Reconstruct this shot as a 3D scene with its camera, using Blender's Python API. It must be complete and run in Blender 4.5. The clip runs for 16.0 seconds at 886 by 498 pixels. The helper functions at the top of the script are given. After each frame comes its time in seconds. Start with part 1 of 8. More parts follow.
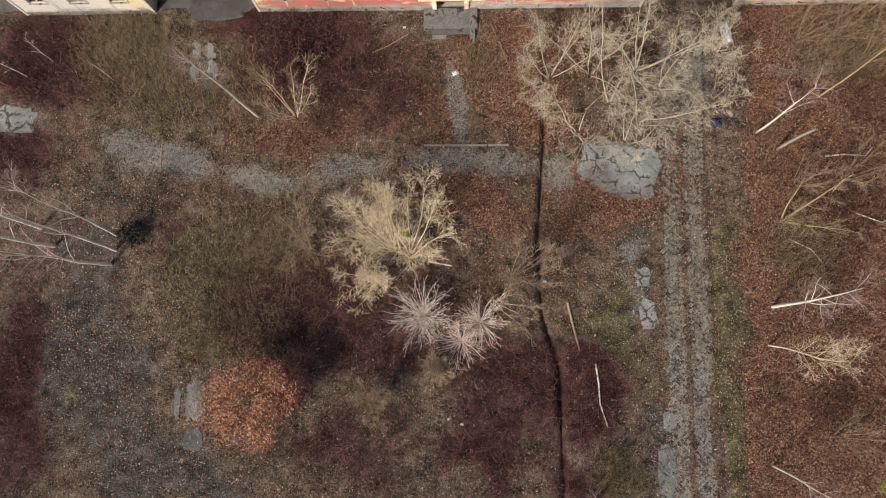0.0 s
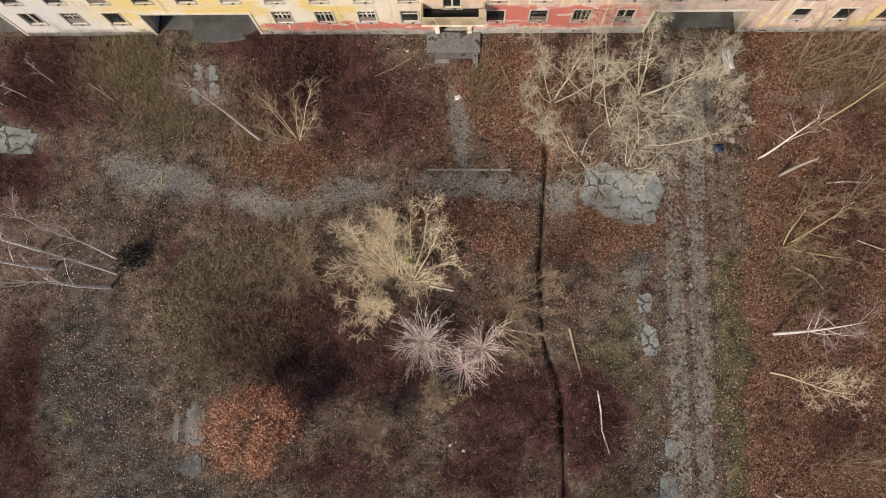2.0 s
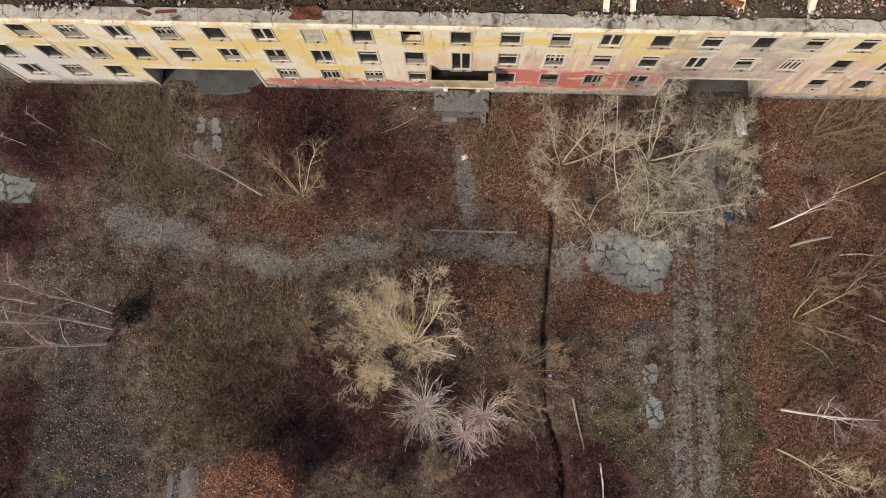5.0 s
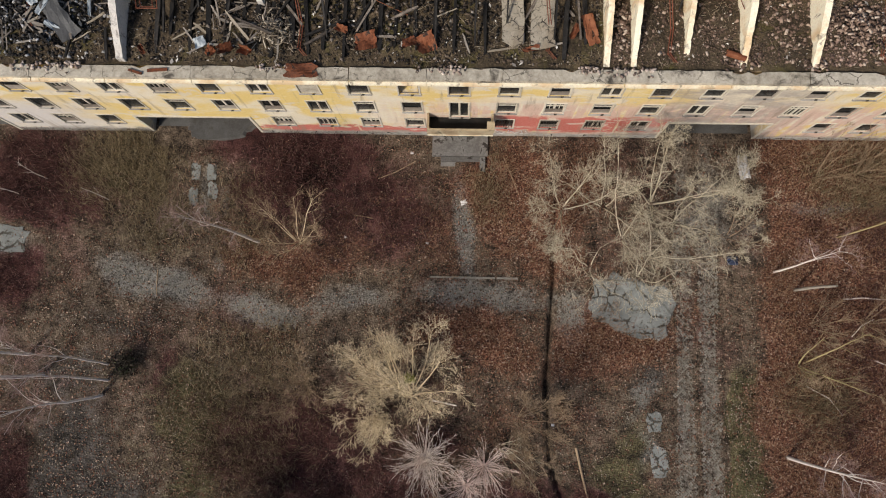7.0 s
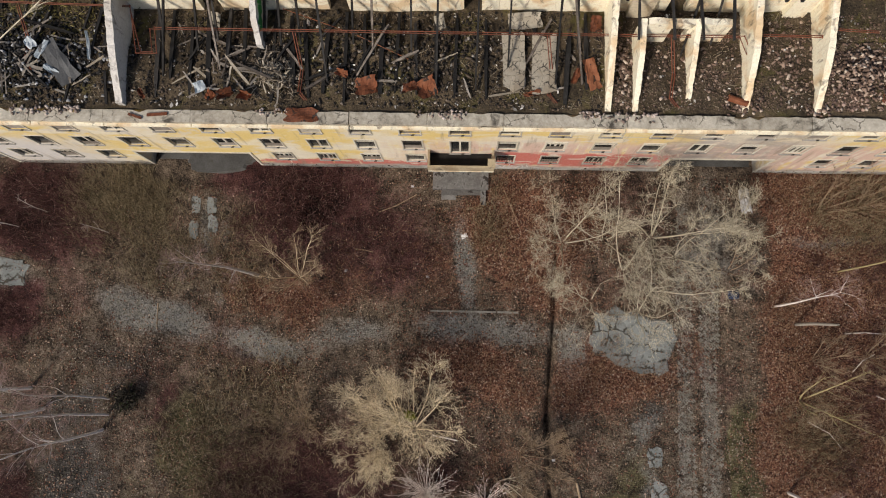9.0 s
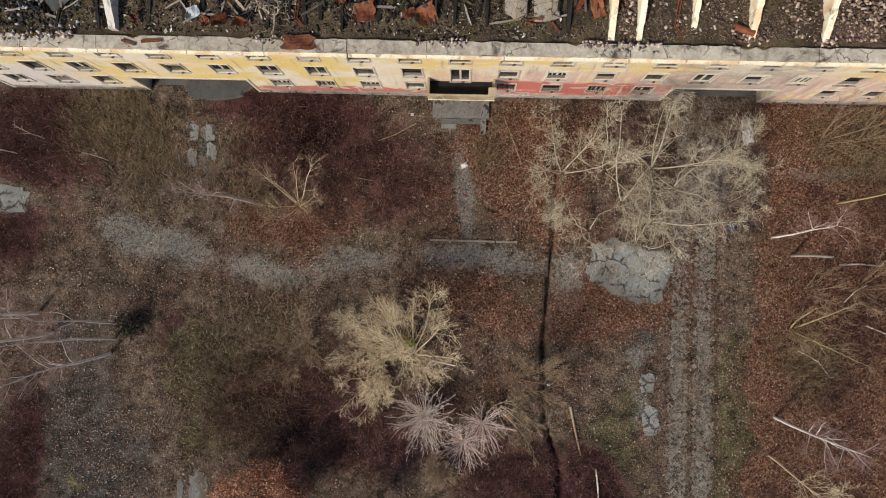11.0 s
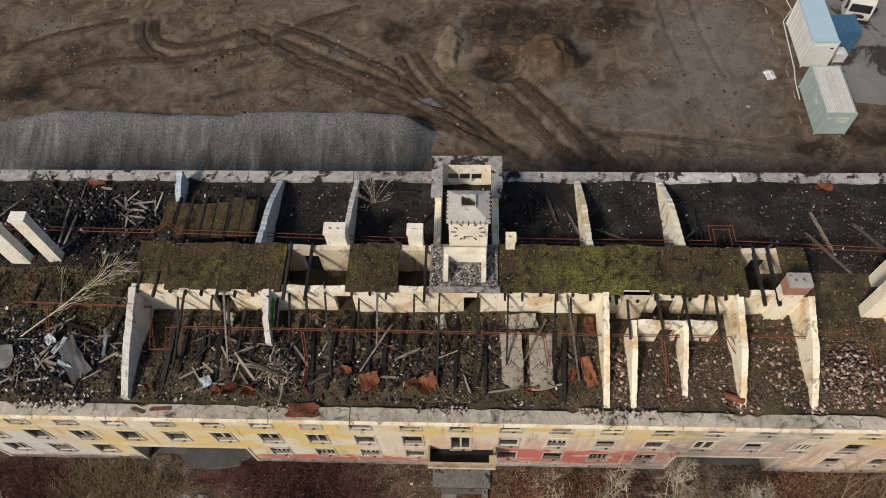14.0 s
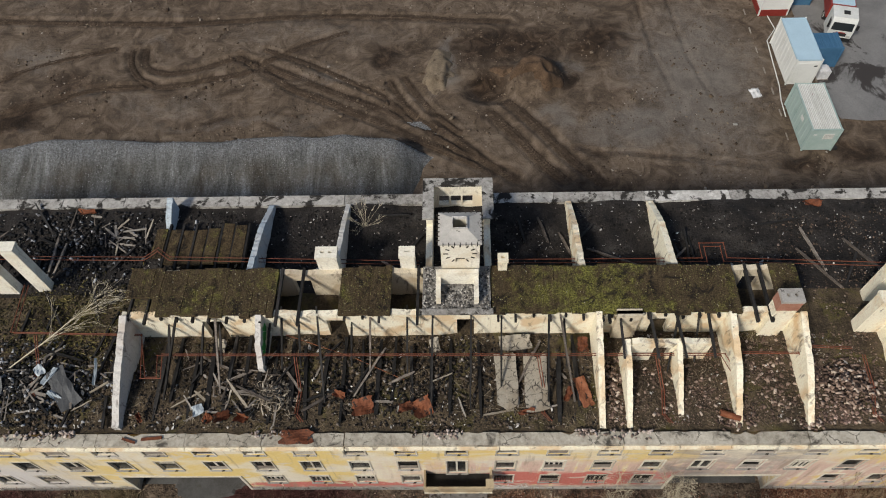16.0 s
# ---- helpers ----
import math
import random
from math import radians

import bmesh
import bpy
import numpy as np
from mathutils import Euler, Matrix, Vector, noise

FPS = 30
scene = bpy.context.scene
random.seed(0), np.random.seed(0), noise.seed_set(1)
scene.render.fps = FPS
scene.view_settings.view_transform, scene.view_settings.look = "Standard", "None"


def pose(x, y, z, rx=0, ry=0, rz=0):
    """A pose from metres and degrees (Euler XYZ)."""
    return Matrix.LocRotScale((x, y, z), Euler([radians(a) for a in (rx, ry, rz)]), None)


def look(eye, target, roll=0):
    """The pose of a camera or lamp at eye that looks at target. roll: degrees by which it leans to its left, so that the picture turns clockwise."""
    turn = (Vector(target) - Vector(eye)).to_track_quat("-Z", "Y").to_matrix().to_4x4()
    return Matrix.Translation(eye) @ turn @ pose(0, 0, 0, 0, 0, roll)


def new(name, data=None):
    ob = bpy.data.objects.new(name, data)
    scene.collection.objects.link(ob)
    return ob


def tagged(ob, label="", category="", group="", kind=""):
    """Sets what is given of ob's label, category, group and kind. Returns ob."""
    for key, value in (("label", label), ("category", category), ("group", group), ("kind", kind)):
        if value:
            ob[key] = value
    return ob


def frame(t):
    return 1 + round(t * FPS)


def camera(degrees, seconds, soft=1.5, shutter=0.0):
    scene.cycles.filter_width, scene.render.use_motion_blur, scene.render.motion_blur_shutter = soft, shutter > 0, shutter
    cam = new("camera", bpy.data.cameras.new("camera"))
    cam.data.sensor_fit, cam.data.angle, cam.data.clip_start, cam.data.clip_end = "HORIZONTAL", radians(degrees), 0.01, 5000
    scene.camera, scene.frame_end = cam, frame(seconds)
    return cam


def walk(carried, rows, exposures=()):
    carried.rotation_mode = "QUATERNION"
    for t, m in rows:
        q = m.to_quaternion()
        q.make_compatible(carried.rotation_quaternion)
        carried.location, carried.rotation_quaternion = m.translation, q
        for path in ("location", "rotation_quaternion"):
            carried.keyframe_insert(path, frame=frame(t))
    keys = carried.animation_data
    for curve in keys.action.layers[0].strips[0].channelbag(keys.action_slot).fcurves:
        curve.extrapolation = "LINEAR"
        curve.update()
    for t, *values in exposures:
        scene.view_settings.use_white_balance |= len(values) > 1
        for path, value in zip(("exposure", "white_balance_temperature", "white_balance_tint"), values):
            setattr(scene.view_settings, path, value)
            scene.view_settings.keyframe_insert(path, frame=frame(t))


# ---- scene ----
cam = camera(64.3, 16.0, 1.05)
PATH = [
    (0, (0.413, 0.106, 44.508), (0.336, 0.368, 42.527), -16.3),
    (0.5, (0.239, 0.282, 44.544), (0.169, 0.548, 42.563), -14.8),
    (1, (0.134, 0.491, 44.576), (0.066, 0.762, 42.596), -14.1),
    (1.5, (0.027, 0.841, 44.581), (-0.038, 1.117, 42.601), -13.0),
    (2, (-0.103, 1.353, 44.571), (-0.163, 1.63, 42.591), -11.9),
    (2.5, (-0.1, 1.945, 44.606), (-0.161, 2.221, 42.626), -11.8),
    (3, (-0.052, 2.601, 44.59), (-0.117, 2.876, 42.61), -12.3),
    (3.5, (-0.065, 3.344, 44.534), (-0.132, 3.618, 42.554), -12.5),
    (4, (-0.16, 3.999, 44.47), (-0.226, 4.274, 42.49), -11.8),
    (6.5, (-0.396, 7.586, 44.064), (-0.46, 7.867, 42.085), -11.1),
    (7, (-0.404, 8.336, 44.057), (-0.467, 8.616, 42.077), -11.5),
    (7.5, (-0.408, 9.089, 44.094), (-0.473, 9.366, 42.114), -12.0),
    (8, (-0.48, 9.781, 44.154), (-0.543, 10.057, 42.174), -11.7),
    (10.5, (-0.454, 11.101, 44.516), (-0.517, 11.269, 42.524), -19.4),
    (11, (-0.399, 11.077, 44.551), (-0.4594, 11.1288, 42.551), -47.8),
    (11.5, (-0.359, 10.953, 44.627), (-0.424, 11.188, 42.642), -14.2),
    (12, (-0.379, 10.852, 44.68), (-0.449, 11.336, 42.741), -6.9),
    (12.5, (-0.492, 10.648, 44.786), (-0.559, 11.37, 42.923), -4.3),
    (13, (-0.515, 10.701, 44.841), (-0.583, 11.529, 43.022), -3.8),
    (13.5, (-0.492, 10.686, 44.868), (-0.563, 11.622, 43.101), -3.4),
    (14, (-0.479, 10.771, 44.896), (-0.554, 11.801, 43.183), -3.1),
    (14.5, (-0.493, 10.74, 44.95), (-0.568, 11.826, 43.272), -3.0),
    (15, (-0.441, 10.736, 44.95), (-0.514, 11.823, 43.272), -3.0),
    (15.5, (-0.41, 10.782, 44.908), (-0.481, 11.867, 43.23), -3.1),
    (16, (-0.432, 10.787, 44.855), (-0.487, 11.871, 43.175), -3.1),
]
walk(cam, [(t, look(eye, target, roll)) for t, eye, target, roll in PATH],
     [(0.0, 0.17, 6900, 12.5), (3.5, -0.01, 6850, 12), (7.0, -0.22, 6800, 11.5), (8.2, -0.25, 6800, 11.5), (10.5, -0.32, 6800, 11.5), (11.0, -0.14, 6800, 11.5), (12.5, -0.54, 6900, 12.5), (13.2, -0.50, 6900, 12.5), (14.0, -0.40, 6850, 12), (16.0, -0.36, 6550, 8.5)])

# ---- light ----
SUN_EL, SUN_AZ = 42.0, 219.0
world = bpy.data.worlds.new("sky_world")
scene.world = world
world.use_nodes = True
wn = world.node_tree.nodes
sky = wn.new("ShaderNodeTexSky")
sky.sky_type = "NISHITA"
sky.sun_disc = False
sky.sun_elevation, sky.sun_rotation = radians(SUN_EL), radians(SUN_AZ)
sky.air_density, sky.dust_density = 1.0, 2.0
world.node_tree.links.new(sky.outputs[0], wn["Background"].inputs[0])
wn["Background"].inputs[1].default_value = 0.114
sun = new("sun", bpy.data.lights.new("sun", "SUN"))
sun.data.energy, sun.data.angle, sun.data.color = 4.05, radians(9.0), (1.0, 0.93, 0.82)
_a, _e = radians(SUN_AZ), radians(SUN_EL)
sun.matrix_world = look((100 * math.sin(_a) * math.cos(_e), 100 * math.cos(_a) * math.cos(_e), 100 * math.sin(_e)), (0, 0, 0))


# ---- materials ----
def nodes_of(name, rough=0.85, metal=0.0):
    m = bpy.data.materials.new(name)
    m.use_nodes = True
    nt = m.node_tree
    b = nt.nodes["Principled BSDF"]
    b.inputs["Roughness"].default_value, b.inputs["Metallic"].default_value = rough, metal
    b.inputs["Specular IOR Level"].default_value = 0.25
    return m, nt, b


def N(nt, kind, **values):
    n = nt.nodes.new(kind)
    for key, value in values.items():
        n.inputs[key.replace("_", " ")].default_value = value
    return n


def ramp(nt, fac, stops):
    r = nt.nodes.new("ShaderNodeValToRGB")
    while len(r.color_ramp.elements) < len(stops):
        r.color_ramp.elements.new(0.5)
    for e, (p, c) in zip(r.color_ramp.elements, stops):
        e.position, e.color = p, (*c, 1) if len(c) == 3 else c
    nt.links.new(fac, r.inputs[0])
    return r.outputs[0]


def mix(nt, fac, a, b, how="MIX"):
    n = nt.nodes.new("ShaderNodeMix")
    n.data_type, n.blend_type = "RGBA", how
    for sock, v in ((n.inputs[0], fac), (n.inputs[6], a), (n.inputs[7], b)):
        if hasattr(v, "is_linked"):
            nt.links.new(v, sock)
        elif isinstance(v, (int, float)):
            sock.default_value = v
        else:
            sock.default_value = (*v, 1)
    return n.outputs[2]


def calc(nt, how, a, b=0.0, clamp=False):
    n = nt.nodes.new("ShaderNodeMath")
    n.operation, n.use_clamp = how, clamp
    for sock, v in ((n.inputs[0], a), (n.inputs[1], b)):
        if hasattr(v, "is_linked"):
            nt.links.new(v, sock)
        else:
            sock.default_value = v
    return n.outputs[0]


def step(nt, v, a, b):
    n = nt.nodes.new("ShaderNodeMapRange")
    n.interpolation_type = "SMOOTHSTEP"
    nt.links.new(v, n.inputs[0])
    n.inputs[1].default_value, n.inputs[2].default_value = a, b
    return n.outputs[0]


def noise_of(nt, co, scale, detail=5, rough=0.6, distort=0.0):
    n = N(nt, "ShaderNodeTexNoise", Scale=scale, Detail=detail, Roughness=rough, Distortion=distort)
    nt.links.new(co, n.inputs["Vector"])
    return n.outputs[0]


def bump_to(nt, b, height, strength, distance=0.05):
    n = N(nt, "ShaderNodeBump", Strength=strength, Distance=distance)
    nt.links.new(height, n.inputs["Height"])
    nt.links.new(n.outputs[0], b.inputs["Normal"])


def surf(name, stops, scale=1.2, fine=14.0, rough=0.85, bump=0.4, metal=0.0, island=False, vary=0.25, spots=None, distance=0.03):
    """A weathered surface: two scales of noise, a change from piece to piece and a fine relief."""
    m, nt, b = nodes_of(name, rough, metal)
    co = nt.nodes.new("ShaderNodeTexCoord").outputs["Object"]
    big, small = noise_of(nt, co, scale, 4, 0.6, 0.3), noise_of(nt, co, fine, 6, 0.7)
    rnd = nt.nodes.new("ShaderNodeNewGeometry").outputs["Random Per Island"] if island else nt.nodes.new("ShaderNodeObjectInfo").outputs["Random"]
    f = calc(nt, "ADD", calc(nt, "MULTIPLY", big, 0.55), calc(nt, "MULTIPLY", small, 0.45))
    f = calc(nt, "ADD", f, calc(nt, "MULTIPLY", calc(nt, "SUBTRACT", rnd, 0.5), vary), True)
    col = ramp(nt, f, [(0.28 + 0.44 * i / max(1, len(stops) - 1), c) for i, c in enumerate(stops)])
    if spots:
        patch = noise_of(nt, co, spots[1], 6, 0.65, 0.5)
        col = mix(nt, step(nt, patch, spots[2], spots[2] + (spots[3] if len(spots) > 3 else 0.06)), col, spots[0])
    nt.links.new(col, b.inputs["Base Color"])
    bump_to(nt, b, small, bump, distance)
    return m


def crackle(m, scale, width, colour):
    """Dark wandering cracks over a material that is already there."""
    nt = m.node_tree
    b = nt.nodes["Principled BSDF"]
    before = b.inputs["Base Color"].links[0].from_socket
    co = nt.nodes.new("ShaderNodeTexCoord").outputs["Object"]
    bend = N(nt, "ShaderNodeTexNoise", Scale=scale * 1.7, Detail=4.0, Roughness=0.7)
    nt.links.new(co, bend.inputs["Vector"])
    shift = nt.nodes.new("ShaderNodeVectorMath")
    shift.operation = "MULTIPLY_ADD"
    shift.inputs[1].default_value = (0.5 / scale,) * 3
    nt.links.new(bend.outputs["Color"], shift.inputs[0])
    nt.links.new(co, shift.inputs[2])
    v = N(nt, "ShaderNodeTexVoronoi", Scale=scale)
    v.feature = "DISTANCE_TO_EDGE"
    nt.links.new(shift.outputs[0], v.inputs["Vector"])
    part_ = noise_of(nt, co, scale * 0.9, 3, 0.6)
    line_ = calc(nt, "MULTIPLY", step(nt, v.outputs["Distance"], width, width * 0.35), step(nt, part_, 0.40, 0.55))
    nt.links.new(mix(nt, calc(nt, "MULTIPLY", line_, 0.9), before, colour), b.inputs["Base Color"])
    return m


def pieces(name, stops, rough=0.9):
    """Colours picked at random for each small piece of a joined mesh."""
    m, nt, b = nodes_of(name, rough)
    rnd = nt.nodes.new("ShaderNodeNewGeometry").outputs["Random Per Island"]
    nt.links.new(ramp(nt, rnd, stops), b.inputs["Base Color"])
    return m


def ground_material():
    m, nt, b = nodes_of("earth_and_litter", 0.95)
    co = nt.nodes.new("ShaderNodeTexCoord").outputs["Object"]
    za, zb = nt.nodes.new("ShaderNodeAttribute"), nt.nodes.new("ShaderNodeAttribute")
    za.attribute_name, zb.attribute_name = "zone", "yard"
    sa, sb = nt.nodes.new("ShaderNodeSeparateColor"), nt.nodes.new("ShaderNodeSeparateColor")
    nt.links.new(za.outputs["Color"], sa.inputs[0])
    nt.links.new(zb.outputs["Color"], sb.inputs[0])
    litter, moss, stone = sa.outputs
    yard, wet, sand = sb.outputs
    brush, cold = za.outputs["Alpha"], zb.outputs["Alpha"]
    big, mid, small, grain = noise_of(nt, co, 0.16, 5, 0.6, 0.4), noise_of(nt, co, 1.1, 6, 0.65), noise_of(nt, co, 7.0, 6, 0.7), noise_of(nt, co, 30.0, 4, 0.7)
    v = N(nt, "ShaderNodeTexVoronoi", Scale=13.0)
    nt.links.new(co, v.inputs["Vector"])
    cell = nt.nodes.new("ShaderNodeSeparateColor")
    nt.links.new(v.outputs["Color"], cell.inputs[0])
    tone = calc(nt, "ADD", calc(nt, "ADD", calc(nt, "MULTIPLY", mid, 0.34), calc(nt, "MULTIPLY", small, 0.32)), calc(nt, "MULTIPLY", grain, 0.34))
    grass = ramp(nt, tone, [(0.43, (0.012, 0.009, 0.007)), (0.485, (0.084, 0.062, 0.045)), (0.54, (0.178, 0.135, 0.098)), (0.64, (0.38, 0.305, 0.235))])
    red = ramp(nt, cell.outputs[0], [(0.0, (0.036, 0.015, 0.010)), (0.40, (0.125, 0.054, 0.035)), (0.75, (0.235, 0.112, 0.072)), (0.93, (0.30, 0.185, 0.125)), (1.0, (0.42, 0.31, 0.235))])
    red = mix(nt, 0.6, red, ramp(nt, tone, [(0.43, (0.25, 0.22, 0.20)), (0.5, (1.0, 1.0, 1.0)), (0.58, (1.5, 1.5, 1.5))]), "MULTIPLY")
    plum = ramp(nt, tone, [(0.43, (0.014, 0.007, 0.007)), (0.49, (0.072, 0.030, 0.029)), (0.55, (0.155, 0.072, 0.067)), (0.63, (0.34, 0.225, 0.20))])
    green = ramp(nt, tone, [(0.43, (0.014, 0.013, 0.006)), (0.49, (0.070, 0.063, 0.030)), (0.55, (0.135, 0.122, 0.064)), (0.63, (0.33, 0.29, 0.18))])
    chill = ramp(nt, tone, [(0.43, (0.012, 0.011, 0.010)), (0.49, (0.050, 0.044, 0.039)), (0.545, (0.105, 0.094, 0.086)), (0.65, (0.21, 0.19, 0.172))])
    grey = ramp(nt, calc(nt, "ADD", calc(nt, "MULTIPLY", small, 0.4), calc(nt, "MULTIPLY", grain, 0.6)), [(0.40, (0.055, 0.050, 0.042)), (0.5, (0.185, 0.182, 0.168)), (0.60, (0.36, 0.365, 0.35))])
    wob = calc(nt, "MULTIPLY", calc(nt, "SUBTRACT", tone, 0.5), 2.2)

    def over(col, w, other, lo=0.3, hi=0.7):
        return mix(nt, step(nt, calc(nt, "ADD", w, wob), lo, hi), col, other)

    col = over(grass, calc(nt, "MULTIPLY", calc(nt, "SUBTRACT", big, 0.42), 3.0), mix(nt, 0.5, grass, plum))
    col = over(col, cold, chill)
    col = over(col, moss, green)
    # Ground itself is coloured darker, in steps, where the brush mask peaks.
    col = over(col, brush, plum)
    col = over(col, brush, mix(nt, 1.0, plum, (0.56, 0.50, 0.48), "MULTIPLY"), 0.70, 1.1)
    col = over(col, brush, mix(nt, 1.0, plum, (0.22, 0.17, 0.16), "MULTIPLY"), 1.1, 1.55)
    col = over(col, litter, red)
    col = over(col, stone, mix(nt, 0.2, grey, col), 0.2, 0.85)
    mud = ramp(nt, calc(nt, "ADD", calc(nt, "MULTIPLY", big, 0.6), calc(nt, "MULTIPLY", mid, 0.4)), [(0.36, (0.058, 0.040, 0.029)), (0.5, (0.122, 0.090, 0.068)), (0.64, (0.20, 0.156, 0.124))])
    flat = nt.nodes.new("ShaderNodeMapping")
    flat.inputs["Scale"].default_value = (0.16, 1.0, 1.0)
    nt.links.new(co, flat.inputs[0])
    sweep = noise_of(nt, flat.outputs[0], 1.3, 6, 0.65, 0.8)
    mud = mix(nt, 0.3, mud, ramp(nt, sweep, [(0.38, (0.045, 0.030, 0.019)), (0.62, (0.23, 0.178, 0.125))]))
    thin = nt.nodes.new("ShaderNodeMapping")
    thin.inputs["Scale"].default_value, thin.inputs["Rotation"].default_value = (0.10, 1.0, 1.0), (0, 0, 0.12)
    nt.links.new(co, thin.inputs[0])
    scrape = noise_of(nt, thin.outputs[0], 4.5, 5, 0.65, 0.6)
    mud = mix(nt, 0.24, mud, ramp(nt, scrape, [(0.40, (0.042, 0.029, 0.021)), (0.5, (0.135, 0.103, 0.079)), (0.62, (0.28, 0.225, 0.18))]))
    mud = mix(nt, 0.35, mud, ramp(nt, small, [(0.38, (0.03, 0.020, 0.014)), (0.62, (0.23, 0.180, 0.130))]))
    twist = noise_of(nt, co, 0.55, 8, 0.70, 1.1)
    mud = mix(nt, 0.5, mud, ramp(nt, twist, [(0.36, (0.030, 0.020, 0.014)), (0.46, (0.095, 0.069, 0.050)), (0.53, (0.175, 0.133, 0.099)), (0.64, (0.30, 0.24, 0.19))]))
    mud = over(mud, wet, ramp(nt, twist, [(0.36, (0.014, 0.009, 0.006)), (0.5, (0.040, 0.026, 0.017)), (0.64, (0.105, 0.070, 0.046))]), 0.18, 0.95)
    mud = over(mud, sand, ramp(nt, calc(nt, "ADD", calc(nt, "MULTIPLY", small, 0.4), calc(nt, "MULTIPLY", twist, 0.6)), [(0.34, (0.125, 0.107, 0.093)), (0.5, (0.178, 0.156, 0.138)), (0.66, (0.24, 0.215, 0.195))]), 0.18, 0.95)
    mud = mix(nt, 1.0, mud, (0.82, 0.81, 0.79), "MULTIPLY")
    col = mix(nt, step(nt, yard, 0.4, 0.6), col, mud)
    nt.links.new(col, b.inputs["Base Color"])
    h = calc(nt, "ADD", calc(nt, "MULTIPLY", small, 0.6), calc(nt, "MULTIPLY", v.outputs["Distance"], 0.5))
    h = calc(nt, "MULTIPLY", h, calc(nt, "SUBTRACT", 1.0, calc(nt, "MULTIPLY", yard, 0.6)))
    bump_to(nt, b, h, 1.0, 0.14)
    return m


def facade_material():
    m, nt, b = nodes_of("old_facade_paint", 0.9)
    co = nt.nodes.new("ShaderNodeTexCoord").outputs["Object"]
    xyz = nt.nodes.new("ShaderNodeSeparateXYZ")
    nt.links.new(co, xyz.inputs[0])
    x, _, z = xyz.outputs
    flat = nt.nodes.new("ShaderNodeMapping")
    flat.inputs["Scale"].default_value = (0.55, 1.0, 1.0)
    nt.links.new(co, flat.inputs[0])
    streak = nt.nodes.new("ShaderNodeMapping")
    streak.inputs["Scale"].default_value = (2.5, 1.0, 0.25)
    nt.links.new(co, streak.inputs[0])
    a, c, d, e = noise_of(nt, flat.outputs[0], 0.35, 5, 0.55, 0.6), noise_of(nt, flat.outputs[0], 1.0, 6, 0.65, 0.8), noise_of(nt, streak.outputs[0], 1.0, 5, 0.6), noise_of(nt, co, 9.0, 6, 0.7)
    edge = calc(nt, "MULTIPLY", calc(nt, "SUBTRACT", c, 0.5), 2.4)
    zz, xx = calc(nt, "ADD", z, edge), calc(nt, "ADD", x, calc(nt, "MULTIPLY", edge, 2.5))
    cream, yellow, pink, red = (0.73, 0.66, 0.52), (0.73, 0.55, 0.19), (0.62, 0.43, 0.355), (0.52, 0.12, 0.095)
    col = mix(nt, step(nt, calc(nt, "ADD", a, calc(nt, "MULTIPLY", calc(nt, "MAXIMUM", step(nt, xx, -6.0, -12.0), calc(nt, "MULTIPLY", step(nt, xx, 16.0, 20.0), 2.0)), 0.04)), 0.42, 0.58), cream, yellow)
    cloud = noise_of(nt, flat.outputs[0], 0.55, 4, 0.5, 1.0)
    col = mix(nt, calc(nt, "MULTIPLY", step(nt, cloud, 0.50, 0.62), 0.75), col, (0.76, 0.71, 0.60))
    col = mix(nt, calc(nt, "MULTIPLY", step(nt, xx, -20.0, -26.0), step(nt, zz, 8.0, 4.0)), col, (0.60, 0.575, 0.565))
    pinkish = calc(nt, "MULTIPLY", step(nt, xx, -8.0, 1.0), step(nt, zz, 7.6, 5.4))
    col = mix(nt, calc(nt, "MULTIPLY", pinkish, step(nt, d, 0.36, 0.52)), col, pink)
    low = calc(nt, "MULTIPLY", step(nt, xx, 0.5, 1.2), step(nt, xx, 11.8, 10.8))
    low = calc(nt, "MULTIPLY", low, calc(nt, "MULTIPLY", step(nt, zz, 4.4, 3.9), step(nt, zz, 1.3, 1.6)))
    low2 = calc(nt, "MULTIPLY", calc(nt, "MULTIPLY", step(nt, xx, -13.4, -13.0), step(nt, xx, -1.5, -2.5)), calc(nt, "MULTIPLY", step(nt, zz, 2.3, 2.0), step(nt, zz, 0.9, 1.1)))
    col = mix(nt, calc(nt, "MULTIPLY", calc(nt, "MAXIMUM", low, low2), step(nt, d, 0.30, 0.42)), col, red)
    bald = calc(nt, "MULTIPLY", step(nt, c, 0.56, 0.62), 0.75)
    col = mix(nt, bald, col, (0.66, 0.60, 0.52))
    # Grey area over the wall from about x 9 to 18, broken up by noise.
    greying = calc(nt, "MULTIPLY", calc(nt, "MULTIPLY", step(nt, xx, 8.5, 11.0), step(nt, xx, 19.0, 17.0)), step(nt, c, 0.3, 0.6))
    col = mix(nt, calc(nt, "MULTIPLY", greying, 0.8), col, (0.30, 0.265, 0.25))
    col = mix(nt, calc(nt, "MULTIPLY", step(nt, zz, 1.5, 0.9), 0.85), col, (0.26, 0.25, 0.235))
    col = mix(nt, calc(nt, "MULTIPLY", step(nt, d, 0.56, 0.70), 0.55), col, (0.25, 0.19, 0.13))
    col = mix(nt, 0.13, col, ramp(nt, e, [(0.3, (0.15, 0.12, 0.10)), (0.7, (0.85, 0.8, 0.72))]))
    nt.links.new(col, b.inputs["Base Color"])
    bump_to(nt, b, e, 0.35, 0.03)
    return m


